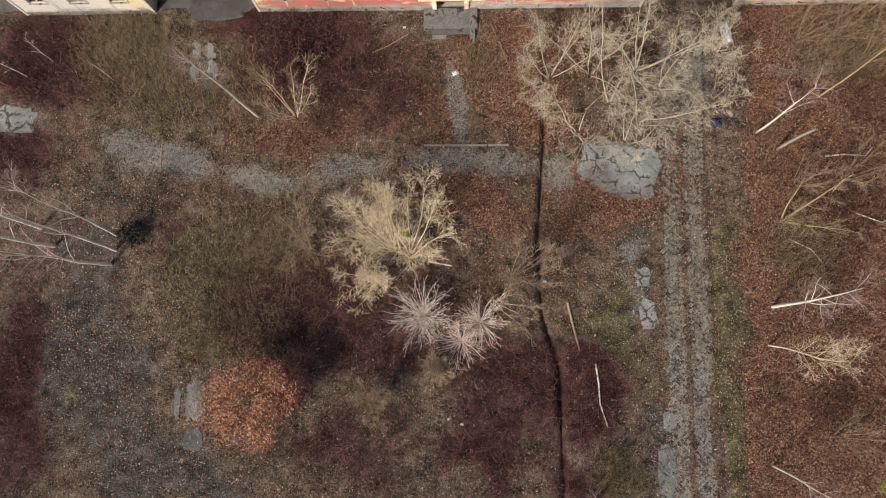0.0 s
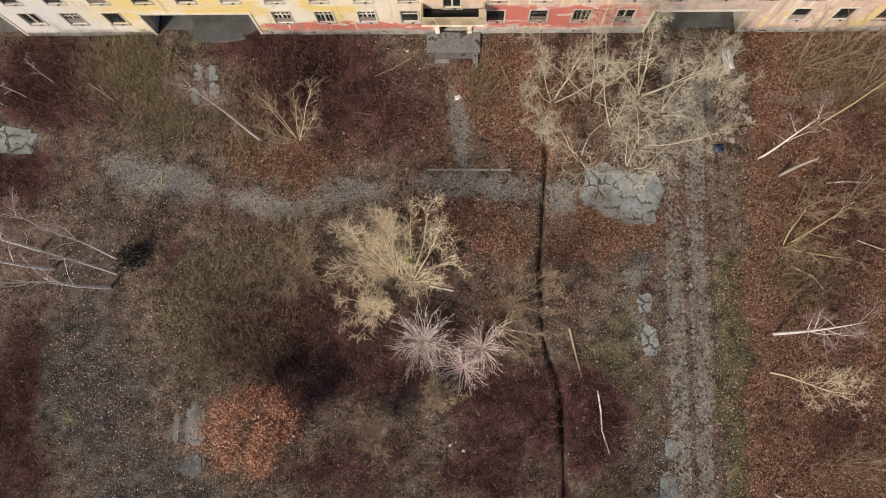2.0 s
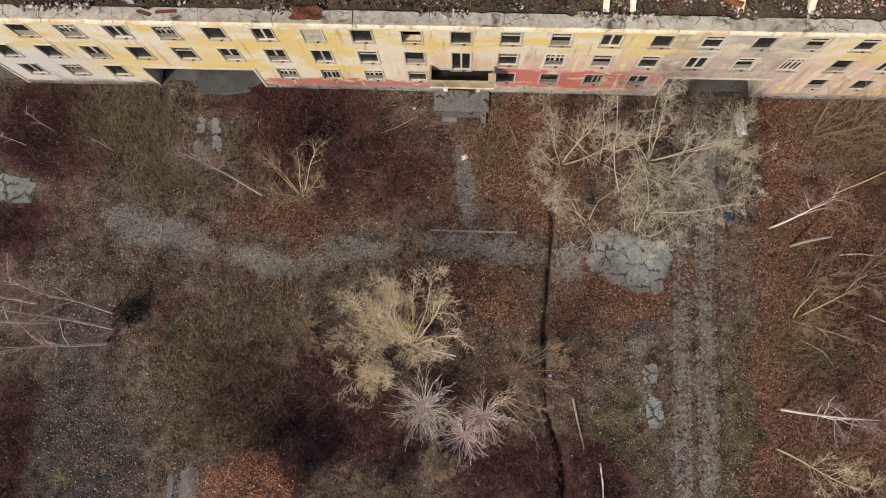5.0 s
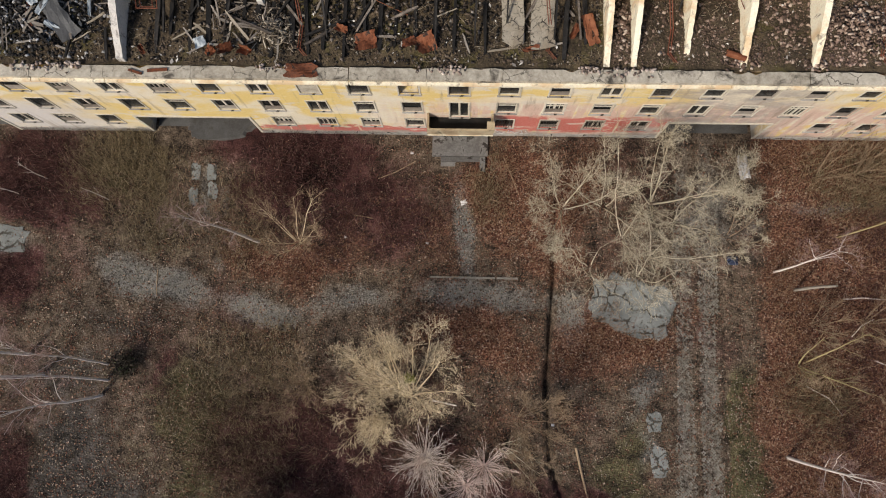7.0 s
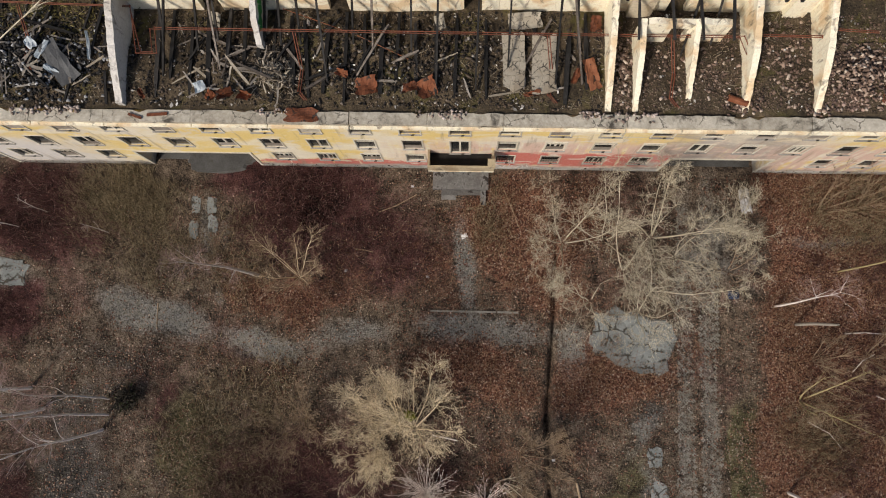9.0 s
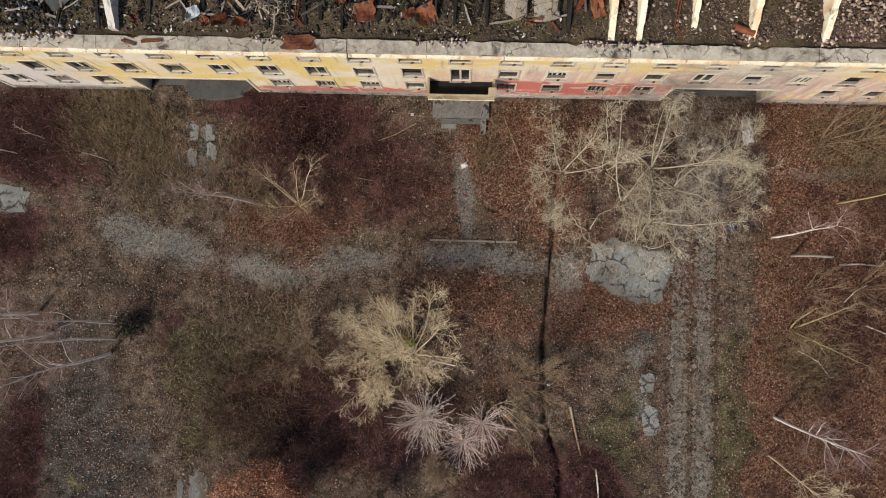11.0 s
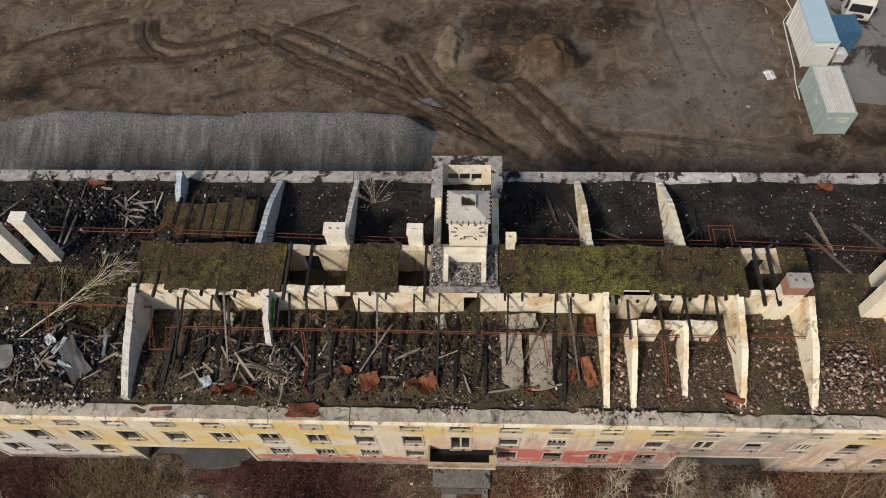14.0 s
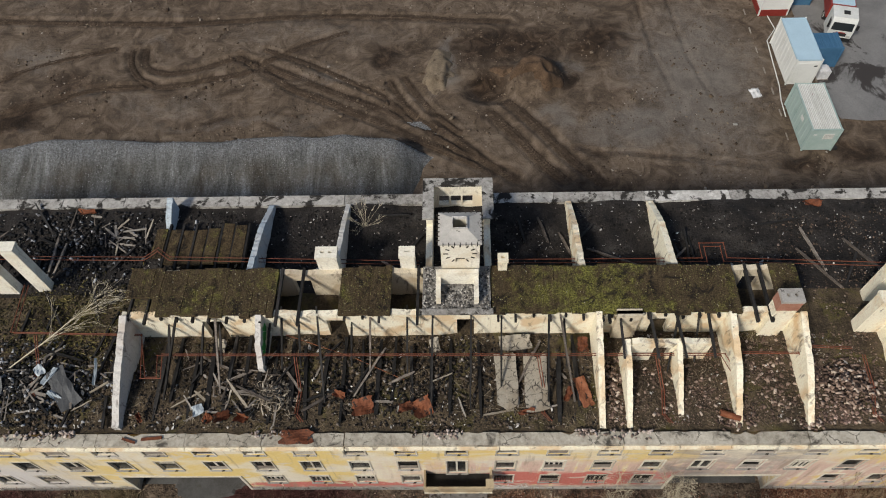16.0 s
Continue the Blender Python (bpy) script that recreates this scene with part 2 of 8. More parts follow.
GROUND = ground_material()
FACADE = facade_material()
def stained(name, base, stain, greying):
    """Old plaster: a pale coat, broad rusty stains, soot streaks and small bald spots."""
    m, nt, b = nodes_of(name, 0.9)
    co = nt.nodes.new("ShaderNodeTexCoord").outputs["Object"]
    tall = nt.nodes.new("ShaderNodeMapping")
    tall.inputs["Scale"].default_value = (1.6, 1.6, 0.5)
    nt.links.new(co, tall.inputs[0])
    broad, drip, fine, spots = noise_of(nt, co, 0.55, 5, 0.6, 0.6), noise_of(nt, tall.outputs[0], 1.3, 6, 0.65, 0.8), noise_of(nt, co, 10.0, 6, 0.7), noise_of(nt, co, 3.2, 5, 0.65, 0.4)
    dark, pale = tuple(c * 0.80 for c in base), tuple(min(0.86, c * 1.12) for c in base)
    col = ramp(nt, fine, [(0.32, dark), (0.48, base), (0.66, pale)])
    col = mix(nt, calc(nt, "MULTIPLY", step(nt, broad, 0.47, 0.64), 0.7), col, stain)
    col = mix(nt, calc(nt, "MULTIPLY", step(nt, drip, 0.54, 0.68), 0.75), col, greying)
    col = mix(nt, calc(nt, "MULTIPLY", step(nt, spots, 0.62, 0.72), 0.28), col, tuple(c * 0.5 for c in stain))
    nt.links.new(col, b.inputs["Base Color"])
    bump_to(nt, b, calc(nt, "ADD", fine, spots), 0.5, 0.04)
    return m


def deck_material():
    """Screed over burnt boards: brown and olive moss, streaks along the joists, grit."""
    m, nt, b = nodes_of("mossy_screed", 0.95)
    co = nt.nodes.new("ShaderNodeTexCoord").outputs["Object"]
    xyz = nt.nodes.new("ShaderNodeSeparateXYZ")
    nt.links.new(co, xyz.inputs[0])
    along = nt.nodes.new("ShaderNodeMapping")
    along.inputs["Scale"].default_value = (1.0, 0.22, 1.0)
    nt.links.new(co, along.inputs[0])
    streak, broad, mid, fine = noise_of(nt, along.outputs[0], 2.6, 6, 0.65, 0.4), noise_of(nt, co, 0.5, 5, 0.6, 0.5), noise_of(nt, co, 2.2, 6, 0.7, 0.4), noise_of(nt, co, 13.0, 6, 0.75)
    col = ramp(nt, calc(nt, "ADD", calc(nt, "MULTIPLY", streak, 0.5), calc(nt, "MULTIPLY", fine, 0.5)), [(0.36, (0.010, 0.008, 0.006)), (0.46, (0.055, 0.038, 0.020)), (0.56, (0.125, 0.090, 0.048)), (0.66, (0.28, 0.22, 0.14))])
    olive = ramp(nt, fine, [(0.36, (0.030, 0.028, 0.008)), (0.48, (0.125, 0.118, 0.026)), (0.62, (0.33, 0.32, 0.085))])
    fresh = calc(nt, "MULTIPLY", step(nt, xyz.outputs[0], 2.0, 5.0), step(nt, xyz.outputs[0], 11.0, 6.0))
    cover = calc(nt, "ADD", calc(nt, "ADD", calc(nt, "MULTIPLY", mid, 0.6), calc(nt, "MULTIPLY", broad, 0.5)), calc(nt, "MULTIPLY", fresh, 0.13))
    col = mix(nt, step(nt, cover, 0.56, 0.74), col, olive)
    col = mix(nt, calc(nt, "MULTIPLY", step(nt, streak, 0.50, 0.60), 0.6), col, (0.035, 0.024, 0.014))
    col = mix(nt, calc(nt, "MULTIPLY", step(nt, noise_of(nt, co, 0.9, 6, 0.7, 0.8), 0.53, 0.63), 0.9), col, (0.014, 0.011, 0.009))
    nt.links.new(col, b.inputs["Base Color"])
    bump_to(nt, b, calc(nt, "ADD", fine, mid), 1.0, 0.08)
    return m


PLASTER = stained("soot_stained_plaster", (0.86, 0.79, 0.63), (0.64, 0.43, 0.22), (0.17, 0.13, 0.095))
DIMCREAM = stained("dim_cream_plaster", (0.60, 0.53, 0.41), (0.40, 0.30, 0.19), (0.13, 0.105, 0.085))
# Greyer than PLASTER: the shade on the walls' east faces is in the tone.
LILAC = stained("shade_grey_plaster", (0.58, 0.56, 0.53), (0.44, 0.38, 0.32), (0.15, 0.13, 0.115))
LIGHTBLUE = stained("light_blue_plaster", (0.42, 0.485, 0.54), (0.46, 0.46, 0.46), (0.12, 0.11, 0.11))
TOWERCREAM = stained("cream_tower_render", (0.80, 0.76, 0.66), (0.66, 0.58, 0.44), (0.40, 0.36, 0.31))
GREYPLASTER = surf("grey_plaster", [(0.20, 0.19, 0.18), (0.36, 0.35, 0.34), (0.50, 0.49, 0.47)], 0.8, 9, spots=((0.10, 0.09, 0.08), 0.9, 0.62))
FRONTCORNICE = surf("grey_front_cornice", [(0.12, 0.108, 0.088), (0.33, 0.30, 0.245), (0.48, 0.445, 0.375), (0.68, 0.64, 0.55)], 1.4, 6.0, spots=((0.07, 0.062, 0.052), 1.1, 0.54, 0.16), bump=0.8, vary=0.12)
crackle(FRONTCORNICE, 0.7, 0.02, (0.10, 0.09, 0.075))
CONCRETE = surf("weathered_concrete", [(0.16, 0.15, 0.14), (0.32, 0.31, 0.29), (0.50, 0.485, 0.46)], 1.1, 11, spots=((0.045, 0.042, 0.038), 2.2, 0.57))
PALECONCRETE = surf("pale_cornice_concrete", [(0.12, 0.112, 0.10), (0.31, 0.298, 0.28), (0.45, 0.435, 0.41), (0.66, 0.645, 0.62)], 2.2, 5.5, spots=((0.030, 0.027, 0.024), 1.15, 0.505, 0.08), bump=0.8)
BRICK = surf("old_brick", [(0.20, 0.085, 0.06), (0.34, 0.16, 0.11), (0.42, 0.24, 0.18)], 2.0, 16)
CHAR = surf("charred_wood", [(0.006, 0.0055, 0.0055), (0.016, 0.015, 0.0145), (0.045, 0.042, 0.040)], 2.5, 18, 0.7, 0.8)
ASHFLOOR = surf("burnt_debris_floor", [(0.014, 0.011, 0.009), (0.055, 0.042, 0.028), (0.135, 0.102, 0.066), (0.30, 0.235, 0.165)], 0.8, 8, 0.95, 1.0, spots=((0.115, 0.100, 0.036), 0.5, 0.50, 0.2), distance=0.12)
MOSS = deck_material()
BLACKASH = surf("black_wet_ash", [(0.004, 0.004, 0.005), (0.011, 0.010, 0.010), (0.028, 0.024, 0.022), (0.075, 0.070, 0.065)], 0.8, 10, 0.85, 1.0, distance=0.1)
RUST = surf("rusty_sheet_iron", [(0.05, 0.019, 0.012), (0.17, 0.056, 0.026), (0.29, 0.12, 0.062)], 2.2, 12, 0.75, 0.4, spots=((0.03, 0.02, 0.016), 2.4, 0.56))
PIPE = surf("rust_red_pipe", [(0.095, 0.032, 0.020), (0.21, 0.068, 0.036)], 2.0, 14, 0.6, 0.2)
ASPHALT = surf("worn_asphalt", [(0.055, 0.052, 0.05), (0.10, 0.10, 0.098), (0.16, 0.16, 0.155)], 0.9, 14, 0.9, 0.6, spots=((0.055, 0.048, 0.038), 1.3, 0.52, 0.22))
# Low tone puts the dimness of the rooms behind the windows into the colour.
DARKROOM = surf("room_shade_plaster", [(0.10, 0.09, 0.08), (0.20, 0.18, 0.16)], 0.7, 6)
OLDWOOD = surf("grey_weathered_wood", [(0.13, 0.11, 0.09), (0.25, 0.22, 0.19), (0.38, 0.35, 0.31)], 3, 20, 0.85, 0.5)
FRAMEWOOD = surf("flaking_window_paint", [(0.30, 0.27, 0.22), (0.55, 0.51, 0.43), (0.68, 0.65, 0.57)], 3, 20, 0.8, 0.3)
IRONBAR = surf("dark_iron", [(0.03, 0.028, 0.026), (0.09, 0.075, 0.06)], 5, 30, 0.6, 0.2, 0.6)


# ---- mesh helpers ----
class Shape:
    def __init__(self):
        self.v, self.f = [], []

    def add(self, verts, faces):
        o = len(self.v)
        self.v.extend(verts)
        self.f.extend([tuple(i + o for i in f) for f in faces])
        return self

    def box(self, c, s, m=None, wob=0.0, rng=None):
        pts = []
        for i in range(8):
            p = Vector(((i & 1) - 0.5, (i >> 1 & 1) - 0.5, (i >> 2) - 0.5))
            p = Vector((p.x * s[0], p.y * s[1], p.z * s[2]))
            if wob:
                p += Vector((rng.uniform(-wob, wob), rng.uniform(-wob, wob), rng.uniform(-wob, wob)))
            p = (m @ p if m else p) + Vector(c)
            pts.append(tuple(p))
        return self.add(pts, [(0, 2, 3, 1), (4, 5, 7, 6), (0, 1, 5, 4), (2, 6, 7, 3), (0, 4, 6, 2), (1, 3, 7, 5)])

    def span(self, a, b):
        return self.box([(p + q) / 2 for p, q in zip(a, b)], [abs(q - p) for p, q in zip(a, b)])

    def tube(self, pts, radii, sides=6):
        P, R = np.array([pts], float), np.array([radii], float)
        v, f = tubes(P, R, sides)
        return self.add([tuple(p) for p in v], [tuple(q) for q in f])

    def strip(self, top, bottom):
        """Fill between two rows of points."""
        n = len(top)
        return self.add(list(top) + list(bottom), [(i, i + n, i + n + 1, i + 1) for i in range(n - 1)])


def tubes(P, R, sides=3):
    """Tapered tubes along many lines at once: P is (n, k, 3), R is (n, k)."""
    n, k, _ = P.shape
    T = np.gradient(P, axis=1)
    T /= np.maximum(np.linalg.norm(T, axis=2, keepdims=True), 1e-9)
    ref = np.where(np.abs(T[..., 2:3]) > 0.9, np.array([1.0, 0, 0]), np.array([0, 0, 1.0]))
    U = np.cross(T, ref)
    U /= np.maximum(np.linalg.norm(U, axis=2, keepdims=True), 1e-9)
    V = np.cross(T, U)
    ang = np.arange(sides) * 2 * np.pi / sides
    ring = U[:, :, None] * np.cos(ang)[None, None, :, None] + V[:, :, None] * np.sin(ang)[None, None, :, None]
    verts = (P[:, :, None] + ring * R[:, :, None, None]).reshape(-1, 3)
    i, j, s = np.meshgrid(np.arange(n), np.arange(k - 1), np.arange(sides), indexing="ij")
    a = (i * k + j) * sides + s
    b = (i * k + j) * sides + (s + 1) % sides
    faces = np.stack([a, b, b + sides, a + sides], -1).reshape(-1, 4)
    return verts, faces


def flakes(C, size, rng, tilt=0.6, long=1.5):
    """Small leaf-like quads at the places C."""
    n = len(C)
    a = rng.uniform(0, 2 * np.pi, n)
    s = size * rng.uniform(0.6, 1.4, n)
    nz = np.stack([rng.normal(0, tilt, n), rng.normal(0, tilt, n), np.ones(n)], 1)
    nz /= np.linalg.norm(nz, axis=1, keepdims=True)
    u = np.stack([np.cos(a), np.sin(a), np.zeros(n)], 1)
    u -= nz * (u * nz).sum(1, keepdims=True)
    w = np.cross(nz, u)
    u, w = u * s[:, None] * long, w * s[:, None]
    verts = np.stack([C - u, C - w * 0.8, C + u, C + w * 0.8], 1).reshape(-1, 3)
    return verts, np.arange(4 * n).reshape(-1, 4)


def chunks(C, S, rng, flat=False):
    """Small rough blocks at the places C with the sizes S (n, 3)."""
    n = len(C)
    base = np.array([[(i & 1) - 0.5, (i >> 1 & 1) - 0.5, (i >> 2) - 0.5] for i in range(8)])
    L = base[None] * S[:, None] * (1 + rng.uniform(-0.25, 0.25, (n, 8, 3)))
    a, t = rng.uniform(0, 6.28, n), rng.normal(0, 0.15 if flat else 0.5, n)
    ca, sa, ct, st = np.cos(a), np.sin(a), np.cos(t), np.sin(t)
    X, Y, Z = L[..., 0], L[..., 1], L[..., 2]
    X, Z = X * ct[:, None] + Z * st[:, None], -X * st[:, None] + Z * ct[:, None]
    W = np.stack([X * ca[:, None] - Y * sa[:, None], X * sa[:, None] + Y * ca[:, None], Z], -1) + C[:, None]
    f = np.array([(0, 2, 3, 1), (4, 5, 7, 6), (0, 1, 5, 4), (2, 6, 7, 3), (0, 4, 6, 2), (1, 3, 7, 5)])
    return W.reshape(-1, 3), (f[None] + 8 * np.arange(n)[:, None, None]).reshape(-1, 4)


def mesh_of(name, verts, faces, material, smooth=False):
    me = bpy.data.meshes.new(name)
    if isinstance(verts, np.ndarray):
        nv, nf, w = len(verts), len(faces), faces.shape[1]
        me.vertices.add(nv)
        me.vertices.foreach_set("co", np.ascontiguousarray(verts, np.float32).ravel())
        me.loops.add(nf * w)
        me.loops.foreach_set("vertex_index", np.ascontiguousarray(faces, np.int32).ravel())
        me.polygons.add(nf)
        me.polygons.foreach_set("loop_start", np.arange(0, nf * w, w, dtype=np.int32))
        me.update(calc_edges=True)
    else:
        seen, back = {}, []
        for p in verts:
            back.append(seen.setdefault(tuple(round(c, 4) for c in p), len(seen)))
        me.from_pydata(list(seen), [], [tuple(back[i] for i in f) for f in faces])
    if smooth:
        me.polygons.foreach_set("use_smooth", np.ones(len(me.polygons), bool))
    me.materials.append(material)
    me.validate()
    return me


def part(name, shape, material, parent, label="", smooth=False, kind=""):
    v, f = (shape.v, shape.f) if isinstance(shape, Shape) else shape
    ob = new(name, mesh_of(name, v, f, material, smooth))
    ob.parent = parent
    return tagged(ob, label, "", "", kind)


def thing(name, at, label, category, group="", kind=""):
    ob = new(name)
    ob.empty_display_size = 0.3
    ob.location = at
    return tagged(ob, label, category, group, kind)


def lone(name, shape, material, label, category, at=(0, 0, 0), group="", kind="", smooth=False):
    v, f = (shape.v, shape.f) if isinstance(shape, Shape) else shape
    ob = new(name, mesh_of(name, v, f, material, smooth))
    ob.location = at
    return tagged(ob, label, category, group, kind)


def piece(name, mesh, parent, m):
    ob = new(name, mesh)
    ob.parent = parent
    ob.matrix_local = m
    return ob


# ---- ground ----
def smooth(a, b, v):
    t = np.clip((np.asarray(v, float) - a) / (b - a), 0, 1)
    return t * t * (3 - 2 * t)


LATTICE = np.random.default_rng(5).random((256, 256))


def vnoise(x, y, scale, shift=0):
    x, y = np.asarray(x, float) * scale + shift, np.asarray(y, float) * scale + shift * 1.7
    i, j = np.floor(x).astype(int), np.floor(y).astype(int)
    u, v = x - i, y - j
    u, v = u * u * (3 - 2 * u), v * v * (3 - 2 * v)
    g = lambda p, q: LATTICE[p % 256, q % 256]
    return (g(i, j) * (1 - u) + g(i + 1, j) * u) * (1 - v) + (g(i, j + 1) * (1 - u) + g(i + 1, j + 1) * u) * v


TRENCH = [(5.3, 19.5), (5.1, 12.4), (4.7, 6.7), (4.9, 1.7), (5.9, -1.4), (6.1, -9.2), (6.2, -16.0)]
RUTS = [  # wheel tracks over the yard behind the building: width, then the way
    (0.55, [(-31.3, 62.6), (-31.3, 61.8), (-30.7, 60.0), (-29.5, 58.5), (-27.7, 57.6), (-25.5, 57.8), (-23.2, 58.4), (-20.8, 58.9), (-19.1, 59.6)]),
    (0.55, [(-30.0, 62.5), (-30.0, 61.8), (-29.6, 60.5), (-28.6, 59.6), (-26.9, 59.3), (-24.8, 59.6), (-22.8, 60.4), (-20.8, 61.2)]),
    (0.65, [(-20.8, 61.2), (-18.0, 59.1), (-15.3, 56.9), (-12.3, 55.5), (-9.5, 53.9), (-6.4, 52.3), (-2.6, 49.9), (2.0, 47.2)]),
    (0.65, [(-19.7, 60.6), (-15.5, 58.6), (-12.5, 56.9), (-9.6, 55.5), (-6.5, 53.8), (-2.7, 52.5), (-0.7, 50.8), (1.5, 48.3), (4.0, 46.4)]),
]
RUTS += [  # the later tracks towards the pit
    (0.5, [(-18.6, 62.2), (-14.8, 60.4), (-10.5, 57.9), (-7.2, 55.8), (-3.0, 51.4), (0.4, 48.8)]),
    (0.5, [(-11.1, 64.5), (-15.0, 62.9), (-16.9, 61.6), (-18.6, 60.4)]), (0.5, [(-6.7, 57.6), (-5.8, 55.7), (-4.5, 53.8), (-2.8, 51.6)]), (0.5, [(-5.4, 58.0), (-4.3, 56.1), (-2.7, 53.8), (-0.6, 51.6)]),
    (0.8, [(2.1, 53.8), (3.8, 51.6), (6.4, 47.9), (7.9, 46.3)]), (0.8, [(3.6, 55.2), (5.8, 52.5), (8.6, 48.3), (10.9, 45.9)]), (0.35, [(9.1, 49.5), (10.9, 48.9), (13.4, 48.9), (16.1, 48.5), (19.1, 48.1), (23.8, 47.3)]),
]
RUTS += [  # faint tracks along the edges
    (0.25, [(16.5, 69), (17.2, 61), (18.2, 56)]), (0.25, [(19.4, 69), (20.2, 61), (21.4, 55)]), (0.6, [(-46, 67), (-30, 66.2), (-12, 66.8), (4, 65.6)]), (0.5, [(-45, 57), (-40, 60.5), (-33, 62.8)]), (0.5, [(-46, 52), (-40, 54.6), (-34, 57.2), (-29, 57.6)])]


def way_distance(x, y, pts):
    best = np.full(np.shape(x), 1e9)
    for (ax, ay), (bx, by) in zip(pts, pts[1:]):
        dx, dy = bx - ax, by - ay
        t = np.clip(((x - ax) * dx + (y - ay) * dy) / (dx * dx + dy * dy), 0, 1)
        best = np.minimum(best, np.hypot(x - ax - t * dx, y - ay - t * dy))
    return best


def spot(x, y, cx, cy, rx, ry, turn=0.0):
    c, s = math.cos(radians(turn)), math.sin(radians(turn))
    u, v = (x - cx) * c + (y - cy) * s, -(x - cx) * s + (y - cy) * c
    return np.clip(1.25 - np.hypot(u / rx, v / ry), 0, 1)


def gz(x, y):
    x, y = np.asarray(x, float), np.asarray(y, float)
    h = 0.62 * smooth(12.5, 21.3, y) * smooth(39.5, 36.5, y)
    court = smooth(24, 21, y)
    near = smooth(60, 30, np.abs(x))
    h = h + court * near * (0.16 * (vnoise(x, y, 0.5) - 0.5) + 0.07 * (vnoise(x, y, 2.1, 9) - 0.5))
    d = way_distance(x, y, TRENCH)
    h = h - 0.7 * smooth(0.21, 0.08, d) * smooth(19.3, 18.0, y) + 0.04 * smooth(0.9, 0.45, d) * smooth(0.3, 0.5, d)
    for cx in (13.15, 14.65):
        h = h - 0.05 * court * smooth(0.5, 0.3, np.abs(x - cx))
    h = h - 0.13 * court * smooth(0.22, 0.08, np.abs(x - 15.75 + 0.02 * y))
    yard = smooth(37, 39, y) * smooth(29.5, 25.5, x)
    h = h + yard * near * (0.25 * (vnoise(x, y, 0.22, 3) - 0.5) + 0.10 * (vnoise(x, y, 0.9, 5) - 0.5) + 0.04 * (vnoise(x, y, 2.6, 7) - 0.5))
    for w, pts in RUTS:
        d = way_distance(x, y, pts)
        h = h - yard * (0.10 * smooth(w * 0.7, w * 0.25, np.abs(d - 0.55 * w)) - 0.05 * smooth(w * 2.0, w * 1.3, d) * smooth(w * 0.8, w * 1.2, d))
    h = h + yard * (1.5 * smooth(0, 1, spot(x, y, 6.4, 57.7, 2.6, 2.3)) * (0.8 + 0.5 * vnoise(x, y, 1.4, 13)) - 0.95 * smooth(0, 1, spot(x, y, 2.2, 56.6, 2.3, 1.9)) + 0.4 * spot(x, y, -2.1, 59.0, 1.6, 3.6) - 0.25 * spot(x, y, 10.4, 59.6, 2.0, 1.6))
    return h


def gz1(x, y):
    return float(gz(np.array([x]), np.array([y]))[0])


def axis_lines(parts):
    out = []
    for a, b, s in parts:
        n = max(1, round((b - a) / s))
        out.extend(a + (b - a) * i / n for i in range(n))
    return np.array(out + [parts[-1][1]])


xs = axis_lines([(-900, -200, 100), (-200, -60, 20), (-60, -34, 0.6), (-34, 31, 0.2), (31, 50, 0.5), (50, 200, 20), (200, 900, 100)])
ys = axis_lines([(-900, -200, 100), (-200, -40, 20), (-40, -13, 1.0), (-13, 22, 0.2), (22, 40, 0.9), (40, 70, 0.17), (70, 72, 0.5), (72, 90, 1.0), (90, 200, 15), (200, 900, 100)])
GX, GY = np.meshgrid(xs, ys)
GX, GY = GX.ravel(), GY.ravel()
idx = np.arange(len(xs) * len(ys)).reshape(len(ys), len(xs))
gfaces = np.stack([idx[:-1, :-1], idx[:-1, 1:], idx[1:, 1:], idx[1:, :-1]], -1).reshape(-1, 4)
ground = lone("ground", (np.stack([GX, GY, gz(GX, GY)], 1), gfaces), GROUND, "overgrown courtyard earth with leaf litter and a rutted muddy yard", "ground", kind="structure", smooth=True)


